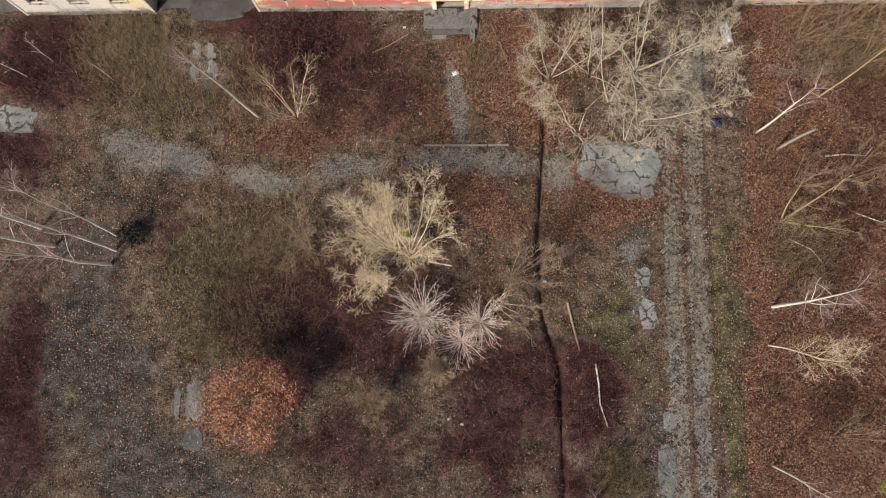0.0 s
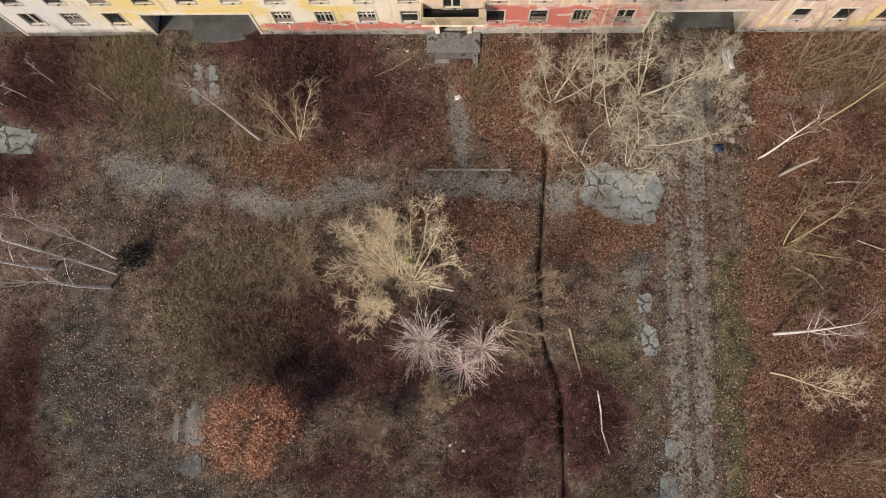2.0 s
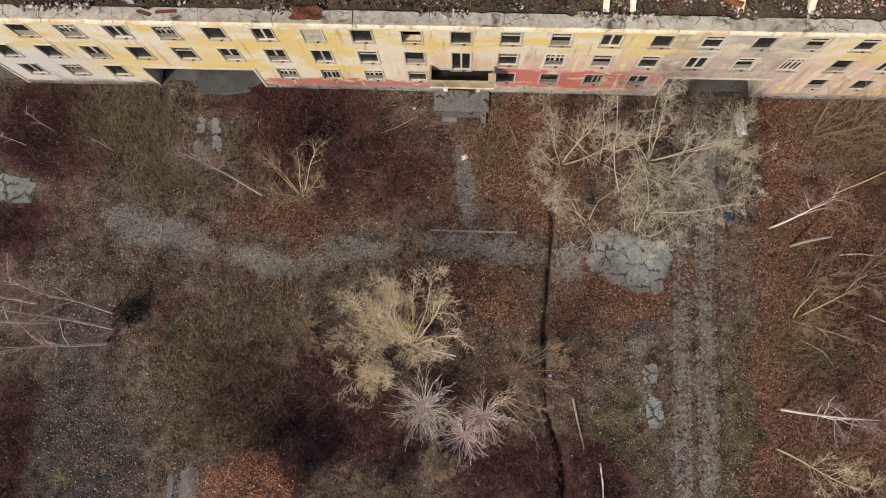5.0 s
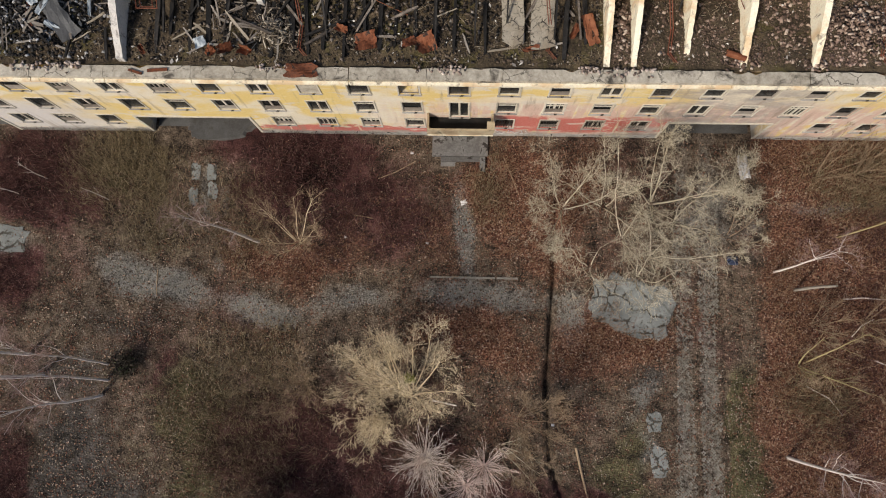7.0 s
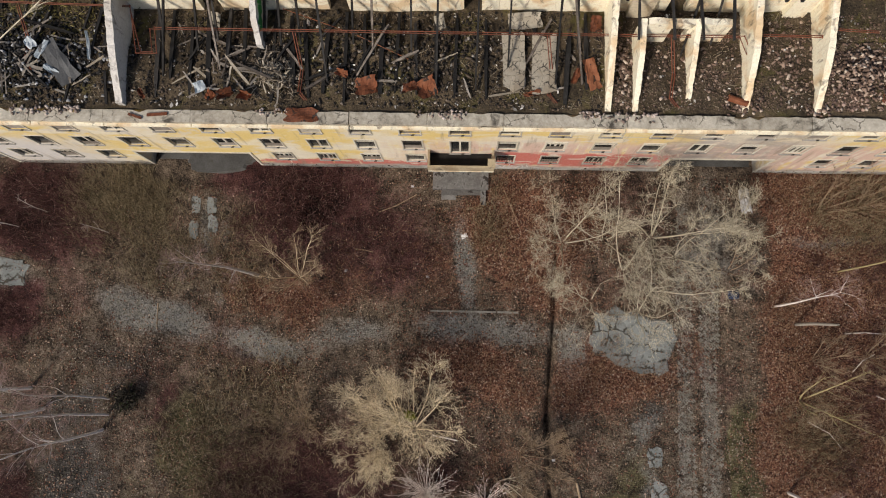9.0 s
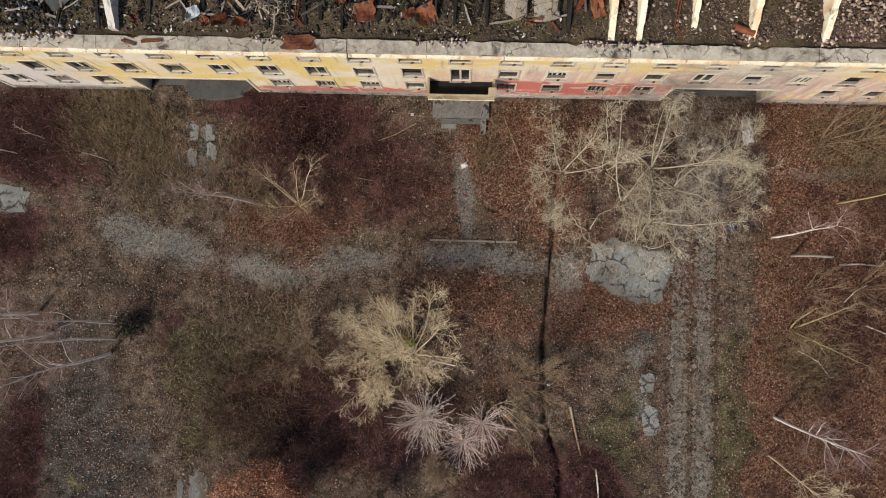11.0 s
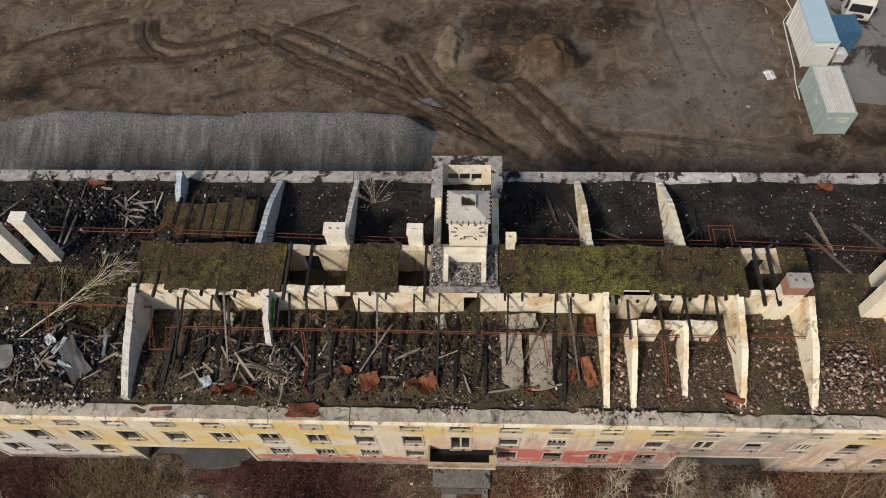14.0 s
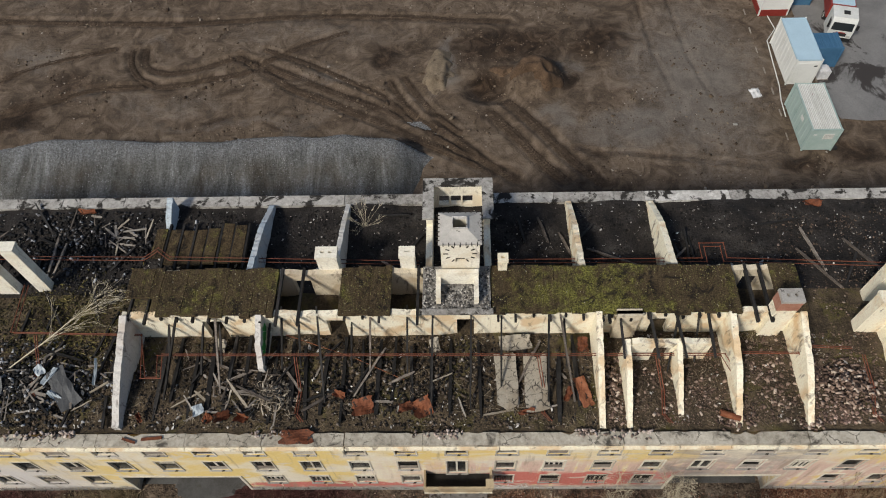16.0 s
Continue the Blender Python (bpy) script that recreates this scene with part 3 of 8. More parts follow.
def zones(x, y):
    """Where each cover of the courtyard lies: litter, moss, stone, brush, cold grey earth."""
    wx = x + 3.0 * (vnoise(x, y, 0.28, 71) - 0.5) + 1.4 * (vnoise(x, y, 0.9, 72) - 0.5)
    wy = y + 3.0 * (vnoise(x, y, 0.28, 73) - 0.5) + 1.4 * (vnoise(x, y, 0.9, 74) - 0.5)
    S = lambda *a: spot(wx, wy, *a)
    Q = lambda *a: spot(0.7 * x + 0.3 * wx, 0.7 * y + 0.3 * wy, *a)
    court = smooth(23, 21.5, y)
    litter = np.maximum.reduce([smooth(16.4, 18.8, 0.45 * x + 0.55 * wx) * 0.95, 1.0 * S(1.6, 18.0, 2.8, 4.8), 0.8 * S(5.5, 16.5, 4.0, 4.2), 0.95 * S(-0.1, 8.6, 4.0, 2.6), S(8.2, 8.8, 5.2, 2.4), 0.75 * S(-11.1, 14.2, 6.5, 2.0), 0.5 * S(-2.6, 15.5, 3.0, 4.0), 0.42 * S(3.2, 4.4, 4.0, 3.0), 0.4 * S(-13.5, 10.0, 4.0, 1.6), 0.5 * S(-15.4, 16.0, 2.2, 2.0)])
    moss = np.maximum.reduce([0.95 * S(-16.7, 2.9, 3.2, 4.6), 0.7 * S(-24.0, -3.1, 1.0, 1.5), 0.6 * S(10.4, 0.5, 2.6, 6.4), 0.95 * smooth(15.6, 16.2, 0.6 * x + 0.4 * wx) * smooth(18.3, 17.2, 0.6 * x + 0.4 * wx) * smooth(10, 5, y), 0.75 * S(-23.0, 18.2, 3.2, 3.0), 0.45 * S(-13.0, 8.4, 3.4, 1.8), 0.4 * S(-20.0, 14.5, 4.0, 2.0), 0.4 * S(-9.0, -7.5, 4.0, 2.0)])
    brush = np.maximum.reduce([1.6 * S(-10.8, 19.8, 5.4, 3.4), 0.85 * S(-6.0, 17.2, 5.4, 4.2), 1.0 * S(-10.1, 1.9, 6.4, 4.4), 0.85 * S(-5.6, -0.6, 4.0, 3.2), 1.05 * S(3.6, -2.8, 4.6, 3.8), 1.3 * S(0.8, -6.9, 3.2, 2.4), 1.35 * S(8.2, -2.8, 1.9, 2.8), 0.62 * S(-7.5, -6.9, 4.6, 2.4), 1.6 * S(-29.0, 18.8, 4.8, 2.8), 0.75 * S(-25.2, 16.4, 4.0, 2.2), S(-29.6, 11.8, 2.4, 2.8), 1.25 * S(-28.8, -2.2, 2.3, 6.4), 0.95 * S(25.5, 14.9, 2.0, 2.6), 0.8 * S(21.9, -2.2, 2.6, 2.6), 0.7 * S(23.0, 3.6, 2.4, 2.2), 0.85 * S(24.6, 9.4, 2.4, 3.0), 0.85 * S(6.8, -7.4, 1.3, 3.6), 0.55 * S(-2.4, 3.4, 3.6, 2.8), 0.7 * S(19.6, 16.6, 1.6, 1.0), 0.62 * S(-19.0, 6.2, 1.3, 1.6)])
    cold = np.maximum.reduce([S(-23.4, -0.9, 4.6, 7.0), 0.95 * S(-20.0, -7.4, 5.0, 3.0), 0.8 * S(-16.6, -8.4, 4.0, 2.2), 0.6 * S(-25.0, 6.2, 4.4, 3.6), 0.55 * S(-22.5, 10.0, 5.0, 2.0), 0.6 * S(10.8, 6.0, 2.4, 2.0), 0.6 * S(11.4, -6.0, 1.8, 3.5)])
    edge = 0.55 + 0.5 * vnoise(x, y, 1.6, 75) + 0.4 * vnoise(x, y, 0.5, 76)
    paved = np.maximum.reduce([0.95 * Q(-19.8, 12.1, 5.2, 1.3, -17), 0.95 * Q(-13.4, 10.5, 3.8, 1.15, -6), 0.62 * Q(-7.6, 11.0, 4.4, 1.3), 0.95 * Q(0.8, 11.6, 5.2, 1.3), 0.8 * Q(6.2, 10.4, 1.4, 2.0), 0.40 * smooth(0.8, 0.3, np.abs(x - 13.15)), 0.42 * smooth(0.85, 0.3, np.abs(x - 14.65)), 0.7 * S(10.8, 4.6, 1.4, 1.6), 0.6 * S(11.4, 1.6, 0.9, 1.3), 0.95 * Q(-0.6, 16.0, 0.75, 4.0), 0.7 * Q(-16.8, -3.6, 0.7, 1.5), 0.6 * Q(-16.9, -6.0, 0.7, 0.8), 0.6 * Q(-17.0, 17.5, 0.6, 3.0), 0.5 * Q(-15.8, 17.5, 0.5, 2.5), 0.75 * S(14.8, 17.2, 1.9, 4.4), 0.7 * S(-15.6, 13.6, 1.3, 0.9), 0.6 * Q(-30.0, 14.5, 2.5, 1.0), 0.7 * Q(23.0, 17.4, 5.0, 0.55)]) * edge
    return litter * court, moss * court, paved * court, brush * court, cold * court


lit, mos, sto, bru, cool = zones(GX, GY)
yard = smooth(36.5, 38, GY)
rut = np.zeros_like(GX)  # damp earth along the wheel tracks
for w, pts in RUTS:
    rut = np.maximum(rut, 0.62 * smooth(w * 1.2, w * 0.5, way_distance(GX, GY, pts)))
UX = GX + 3.0 * (vnoise(GX, GY, 0.3, 81) - 0.5) + 1.2 * (vnoise(GX, GY, 1.0, 82) - 0.5)
UY = GY + 2.4 * (vnoise(GX, GY, 0.3, 83) - 0.5) + 1.2 * (vnoise(GX, GY, 1.0, 84) - 0.5)
wet = np.maximum.reduce([rut, 0.42 * smooth(0.5, 0.9, vnoise(UX * 0.4, UY, 0.5, 95)), 0.5 * smooth(0.5, 0.9, vnoise(UX * 0.7 + UY * 0.5, UY, 0.9, 97)) * smooth(-10, -30, GX), 1.0 * spot(UX, UY, 4.5, 62.0, 8.0, 4.2), 1.0 * spot(UX, UY, 12.8, 62.4, 4.6, 3.6), spot(UX, UY, 2.2, 56.8, 3.4, 2.6), 0.8 * spot(UX, UY, 9.4, 57.2, 1.6, 2.2), 0.75 * spot(UX, UY, -34.8, 58.2, 6.5, 2.4, 8), 0.9 * spot(UX, UY, -40, 53.8, 6.5, 2.8, 12), 0.85 * spot(UX, UY, -6.9, 61.5, 2.6, 3.6), 0.62 * spot(UX, UY, -20, 53.6, 12, 1.2), 0.95 * spot(UX, UY, 26.0, 47.4, 2.8, 1.2), 0.9 * spot(UX, UY, 31.5, 48.4, 4.5, 2.6), 0.6 * spot(UX, UY, 12, 45.2, 12, 1.6), 0.55 * spot(UX, UY, -12, 52.0, 14, 1.1), 0.5 * spot(UX, UY, -14, 65.5, 8, 1.2), 0.5 * spot(UX, UY, 26.6, 60, 0.9, 10)])
sand = np.maximum.reduce([0.45 * smooth(0.5, 0.9, vnoise(UX * 0.35, UY, 0.6, 96)) * smooth(-6, -14, GX), 1.15 * spot(UX, UY, -2.2, 59.4, 1.5, 4.0), 0.62 * spot(UX, UY, -40, 62.5, 5, 3), 0.5 * spot(UX, UY, -26, 55.2, 8, 1.4), 0.45 * spot(UX, UY, -14, 64.5, 14, 3), 0.95 * spot(UX, UY, 20.5, 57, 7.0, 13), 0.8 * spot(UX, UY, 10.4, 59.6, 1.7, 1.4), 0.8 * spot(UX, UY, 8.6, 53.3, 2.8, 1.8), 0.9 * spot(UX, UY, 15, 51.5, 8, 2.8), 0.55 * spot(UX, UY, -12, 58.5, 3, 1.2, -30)])
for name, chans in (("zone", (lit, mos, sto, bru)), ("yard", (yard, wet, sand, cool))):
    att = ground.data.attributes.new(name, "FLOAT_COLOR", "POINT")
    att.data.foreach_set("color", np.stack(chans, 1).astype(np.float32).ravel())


# ---- building ----
building = thing("barracks", (0, 0, 0), "long three-storey burnt-out barracks, roofless, with peeling yellow and red facade", "building")
FY, RY = 21.86, 35.75          # outer faces of the front and rear walls
XL, XR = -42.0, 31.5
FLOOR, EAVE, DECK = 11.28, 11.30, 13.95
STEP = 2.675
ARCHES = [(-35.2, -29.4, 3.7), (-20.5, -13.6, 3.45), (11.55, 17.4, 3.45)]


def wall_with_holes(shape, x0, x1, z0, z1, y0, y1, holes):
    """A wall slab from x0 to x1, with openings (x, x, z, z) right through it."""
    cx = sorted({x0, x1, *[v for h in holes for v in h[:2] if x0 < v < x1]})
    cz = sorted({z0, z1, *[v for h in holes for v in h[2:] if z0 < v < z1]})
    solid = lambda i, j: 0 <= i < len(cx) - 1 and 0 <= j < len(cz) - 1 and not any(h[0] - 1e-6 <= cx[i] and cx[i + 1] <= h[1] + 1e-6 and h[2] - 1e-6 <= cz[j] and cz[j + 1] <= h[3] + 1e-6 for h in holes)
    for i in range(len(cx) - 1):
        for j in range(len(cz) - 1):
            if not solid(i, j):
                continue
            a, b, c, d = cx[i], cx[i + 1], cz[j], cz[j + 1]
            q = [(a, y0, c), (b, y0, c), (b, y0, d), (a, y0, d), (a, y1, c), (b, y1, c), (b, y1, d), (a, y1, d)]
            f = [(0, 1, 2, 3), (5, 4, 7, 6)]
            if not solid(i - 1, j):
                f.append((4, 0, 3, 7))
            if not solid(i + 1, j):
                f.append((1, 5, 6, 2))
            if not solid(i, j - 1):
                f.append((4, 5, 1, 0))
            if not solid(i, j + 1):
                f.append((3, 2, 6, 7))
            shape.add(q, f)
    return shape


ROWS_Z = [(2.20, 3.72), (4.88, 6.52), (7.70, 9.18)]
WW = 1.08
win_slots, holes = [], []
for k in range(-15, 12):
    x = -1.42 + STEP * k
    for r, (za, zb) in enumerate(ROWS_Z):
        if r == 0 and (k == 0 or any(a - 1.2 < x < b + 0.1 for a, b, _ in ARCHES)):
            continue
        if r == 1 and k == 0:
            za = 4.05
        win_slots.append((k, r, x, za, zb))
        holes.append((x, x + WW, za, zb))
holes += [(a, b, 0.0, h) for a, b, h in ARCHES]
DOOR = (-1.75, 0.05)
holes.append((*DOOR, 0.6, 3.1))
front = wall_with_holes(Shape(), XL, XR, 0.0, EAVE, FY, FY + 0.48, holes)
part("wall", front, FACADE, building, "yellow, pink and red painted south wall with peeling plaster")
rear_holes = [(-1.42 + STEP * k, -0.34 + STEP * k, za, zb) for k in range(-10, 12) for za, zb in ROWS_Z]
part("wall", wall_with_holes(Shape(), XL, XR, -0.2, EAVE, RY - 0.48, RY, rear_holes), GREYPLASTER, building)
for xa in (XL, XR - 0.48):
    part("wall", Shape().span((xa, FY + 0.49, -0.2), (xa + 0.48, RY - 0.49, EAVE)), GREYPLASTER, building)
for a, b in ((XL - 0.04, -35.38), (-29.22, -20.68), (-13.42, DOOR[0] - 0.3), (DOOR[1] + 0.3, 11.37), (17.58, XR + 0.04)):
    part("plinth", Shape().span((a, FY - 0.06, -0.2), (b, FY - 0.004, 1.0)), CONCRETE, building, "stained grey plinth")
for z in (0.62, 3.85, 6.55, 9.35):
    holes_x = [XL + 0.49] + [v for a, b, _ in ARCHES for v in (a - 0.02, b + 0.02)] + [XR - 0.49] if z < 3.0 else [XL + 0.49, XR - 0.49]
    for a, b in zip(holes_x[::2], holes_x[1::2]):
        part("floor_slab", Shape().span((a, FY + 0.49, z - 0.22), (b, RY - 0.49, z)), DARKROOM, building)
for y in (27.0, 29.5):
    for a, b in zip(*[iter([XL + 0.49, -35.3, -29.3, -20.6, -13.5, 11.45, 17.5, XR - 0.49])] * 2):
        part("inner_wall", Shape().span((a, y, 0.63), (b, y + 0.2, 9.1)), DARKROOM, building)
for a, b, h in ARCHES:
    for x in (a, b):
        s = -1 if x == a else 1
        part("passage_wall", Shape().span((x, FY + 0.49, 0.0), (x + 0.2 * s, RY - 0.49, 3.6)), GREYPLASTER, building)
    t = 0.16
    trim = Shape().span((a - t, FY - 0.05, 0.3), (a, FY - 0.003, h + t)).span((b, FY - 0.05, 0.3), (b + t, FY - 0.003, h + t)).span((a, FY - 0.05, h), (b, FY - 0.003, h + t))
    part("arch_trim", trim, FRAMEWOOD, building, "plain rendered surround of a gateway")
    lone("passage_paving", Shape().span((a + 0.21, FY + 0.3, 0.2), (b - 0.21, RY - 0.5, 0.70)), ASPHALT, "grey asphalt drive through the gateway", "paving", kind="structure")

# windows
rng = random.Random(11)


def window_frame(w, h):
    t, o = 0.075, 0.04
    return Shape().span((-t, -o, -t), (0, -0.003, h + t)).span((w, -o, -t), (w + t, -0.003, h + t)).span((0, -o, h), (w, -0.003, h + t))


def sash(w, h, kind):
    s, y0, y1, t = Shape(), 0.05, 0.10, 0.055
    s.span((0, y0, 0), (t, y1, h)).span((w - t, y0, 0), (w, y1, h)).span((t, y0, 0), (w - t, y1, t)).span((t, y0, h - t), (w - t, y1, h))
    if kind in (1, 2):
        s.span((w / 2 - t, y0, t), (w / 2 + t, y1, h - t))
    if kind in (2, 3):
        s.span((t, y0, h * 0.66), (w - t, y1, h * 0.66 + t))
    if kind == 2:
        for q in (0.25, 0.75):
            s.span((w * q - 0.02, y0, t), (w * q + 0.02, y1, h - t))
    return s


# Near-black panes hold the darkness of the rooms behind the openings.
PANE, pt, pb = nodes_of("room_dark_glass", 0.25)
pb.inputs["Base Color"].default_value = (0.018, 0.020, 0.021, 1)
pane_mesh = {}
frame_mesh, sash_mesh, sill_mesh = {}, {}, mesh_of("sill", *(lambda s: (s.v, s.f))(Shape().span((-0.10, -0.09, -0.055), (WW + 0.10, -0.003, 0.0))), CONCRETE)
board = mesh_of("board", *(lambda s: (s.v, s.f))(Shape().box((WW / 2, 0.03, 0.28), (WW - 0.12, 0.03, 0.5))), OLDWOOD)
for k, r, x, za, zb in win_slots:
    h = round(zb - za, 2)
    if h not in frame_mesh:
        s = window_frame(WW, h)
        frame_mesh[h] = mesh_of("window", s.v, s.f, FRAMEWOOD)
    win = piece("window", frame_mesh[h], building, Matrix.Translation((x, FY, za)))
    kind = rng.choice([0, 0, 1, 1, 3, 2]) if not (r == 0 and k in (-4, -2)) else 2
    if kind or r:
        if (h, kind) not in sash_mesh:
            s = sash(WW, h, kind)
            sash_mesh[(h, kind)] = mesh_of("sash", s.v, s.f, OLDWOOD if kind == 0 else FRAMEWOOD)
        piece("sash", sash_mesh[(h, kind)], win, Matrix.Identity(4))
    piece("sill", sill_mesh, win, Matrix.Identity(4))
    if kind or rng.random() < 0.75:
        if h not in pane_mesh:
            s = Shape().box((WW / 2, 0.105, h / 2), (WW - 0.01, 0.008, h - 0.01))
            pane_mesh[h] = mesh_of("pane", s.v, s.f, PANE)
        piece("pane", pane_mesh[h], win, Matrix.Identity(4))
    if (k, r) == (-3, 2):
        part("boarding", Shape().box((WW / 2, 0.025, h / 2), (WW - 0.02, 0.03, h - 0.02)), FRAMEWOOD, win, "whitewashed boarding")
    if rng.random() < 0.3 and h < 2:
        piece("board", board, win, Matrix.Translation((0, 0, rng.uniform(0, 0.2))))
    if r == 0 and k in (1, 2, 3, 4):
        bars = Shape()
        for i in range(7):
            bars.box((WW * (i + 0.5) / 7, 0.02, h / 2), (0.025, 0.025, h))
        for q in (0.25, 0.75):
            bars.box((WW / 2, 0.02, h * q), (WW, 0.03, 0.03))
        part("grille", bars, IRONBAR, win, "dark iron window bars")

# entrance: door frame, canopy with balcony parapet, steps
part("door_frame", Shape().span((DOOR[0] - 0.28, FY - 0.16, 0.55), (DOOR[0], FY - 0.003, 3.3)).span((DOOR[1], FY - 0.16, 0.55), (DOOR[1] + 0.28, FY - 0.003, 3.3)).span((DOOR[0], FY - 0.16, 3.08), (DOOR[1], FY - 0.003, 3.3)), PLASTER, building)
balcony = Shape().span((-2.75, FY - 1.05, 3.72), (1.1, FY - 0.003, 3.94))
part("balcony_slab", balcony, PLASTER, building, "cream balcony slab over the entrance")
BALCONY = stained("weathered_balcony_render", (0.42, 0.35, 0.24), (0.25, 0.18, 0.11), (0.06, 0.05, 0.04))
part("balcony_parapet", Shape().span((-2.75, FY - 1.05, 3.945), (1.1, FY - 0.93, 4.75)).span((-2.75, FY - 0.925, 3.945), (-2.63, FY - 0.02, 4.75)).span((0.98, FY - 0.925, 3.945), (1.1, FY - 0.02, 4.75)).span((0.72, FY - 1.1, 4.755), (1.15, FY - 0.6, 5.1)), BALCONY, building, "low sooty balcony parapet with a broken pier")
# Thin black layer over the balcony slab, inside the parapet.
part("balcony_floor", Shape().span((-2.62, FY - 0.92, 3.945), (0.97, FY - 0.01, 3.99)), CHAR, building, "black balcony floor")
part("lintel_band", Shape().span((-2.7, FY - 0.1, 3.36), (1.05, FY - 0.003, 3.71)), PLASTER, building)
steps = thing("entrance_steps", (-0.85, 20.6, 0.0), "cracked grey concrete entrance landing with low steps", "steps")
STEPS = surf("dark_stained_concrete", [(0.06, 0.057, 0.053), (0.14, 0.135, 0.13), (0.26, 0.255, 0.245)], 1.2, 9, spots=((0.035, 0.03, 0.027), 1.2, 0.54))
part("landing", Shape().span((-1.75, -0.2, -0.2), (1.75, 1.2, 0.86)), STEPS, steps)
for i in range(3):
    part("stair_tread", Shape().span((-1.2, -0.52 - 0.3 * i, -0.2), (1.25, -0.23 - 0.3 * i, 0.72 - 0.14 * i)), STEPS, steps)
part("side_kerb", Shape().span((1.26, -1.15, -0.2), (1.6, -0.22, 0.8)), STEPS, steps)

# cornice slabs, front and rear
rng = random.Random(4)


def broken_slab(x0, x1, ya, yb, z0, z1, side, r):
    """A slab whose one long edge is chipped."""
    n = max(3, int((x1 - x0) / 0.35))
    s = Shape()
    xs_ = [x0 + (x1 - x0) * i / n for i in range(n + 1)]
    edge = [r.uniform(0.0, 0.05) if r.random() < 0.82 else r.uniform(0.05, 0.22) for _ in xs_]
    fa = [ya + (e * 0.12 if side > 0 else 0.0) for e in edge]
    fb = [yb - (e if side > 0 else 0) for e in edge]
    s.strip([(x, p, z1) for x, p in zip(xs_, fb)], [(x, p, z1) for x, p in zip(xs_, fa)])
    s.strip([(x, p, z1) for x, p in zip(xs_, fa)], [(x, p, z0) for x, p in zip(xs_, fa)])
    s.strip([(x, p, z0) for x, p in zip(xs_, fb)], [(x, p, z1) for x, p in zip(xs_, fb)])
    s.strip([(x, p, z0) for x, p in zip(xs_, fa)], [(x, p, z0) for x, p in zip(xs_, fb)])
    s.add([(x0, fa[0], z0), (x0, fa[0], z1), (x0, fb[0], z1), (x0, fb[0], z0)], [(0, 1, 2, 3)])
    s.add([(x1, fa[-1], z0), (x1, fa[-1], z1), (x1, fb[-1], z1), (x1, fb[-1], z0)], [(3, 2, 1, 0)])
    return s


x = XL - 0.2
while x < XR:
    L = min(rng.uniform(3.2, 6.5), XR + 0.2 - x)
    part("cornice", broken_slab(x, x + L, FY - 0.72, FY - 0.08, EAVE + 0.004, EAVE + 0.24 + rng.uniform(-0.02, 0.03), 1, rng), FRONTCORNICE, building)
    part("gutter_ledge", Shape().span((x, FY - 0.86, EAVE - 0.16), (x + L - 0.02, FY - 0.46, EAVE)), PLASTER, building)
    x += L + rng.choice([0.02, 0.03, 0.05])
x = XL - 0.2
while x < XR:
    L = min(rng.uniform(3.5, 7), XR + 0.2 - x)
    if not (x < 1.1 and x + L > -2.4):
        part("cornice", broken_slab(x, x + L, RY - 0.30, RY + 0.42, EAVE + 0.004, EAVE + 0.26, 0, rng), PALECONCRETE, building)
    else:
        for a, b in ((x, -2.55), (1.25, x + L)):
            if b - a > 0.3:
                part("cornice", broken_slab(a, b, RY - 0.30, RY + 0.42, EAVE + 0.004, EAVE + 0.26, 0, rng), PALECONCRETE, building)
    x += L + 0.03

# attic floor with debris heaps


def az(x, y):
    x, y = np.asarray(x, float), np.asarray(y, float)
    h = FLOOR - 0.12 + 0.35 * vnoise(x, y, 0.35, 21) + 0.22 * vnoise(x, y, 1.3, 23) + 0.10 * vnoise(x, y, 3.5, 25)
    h = h + 0.35 * spot(x, y, 17.8, 23.6, 1.8, 1.6) + 0.25 * spot(x, y, -12.0, 23.5, 1.8, 1.4) + 0.3 * spot(x, y, 14.6, 33.5, 1.6, 2.0)
    return np.maximum(h - 0.12 * smooth(22.9, 22.2, y), FLOOR + 0.07)


def az1(x, y):
    return float(az(np.array([x]), np.array([y]))[0])


for ya, yb, m, text in ((FY - 0.06, 29.5, ASHFLOOR, "burnt attic floor under ash and rubble"), (29.5, RY - 0.31, BLACKASH, "black ash-covered floor of the rear rooms")):
    AX, AY = np.meshgrid(axis_lines([(XL + 0.5, XR - 0.5, 0.3)]), axis_lines([(ya, yb, 0.3)]))
    aidx = np.arange(AX.size).reshape(AX.shape)
    part("attic_floor", (np.stack([AX.ravel(), AY.ravel(), az(AX.ravel(), AY.ravel())], 1), np.stack([aidx[:-1, :-1], aidx[:-1, 1:], aidx[1:, 1:], aidx[1:, :-1]], -1).reshape(-1, 4)), m, building, text, smooth=True)


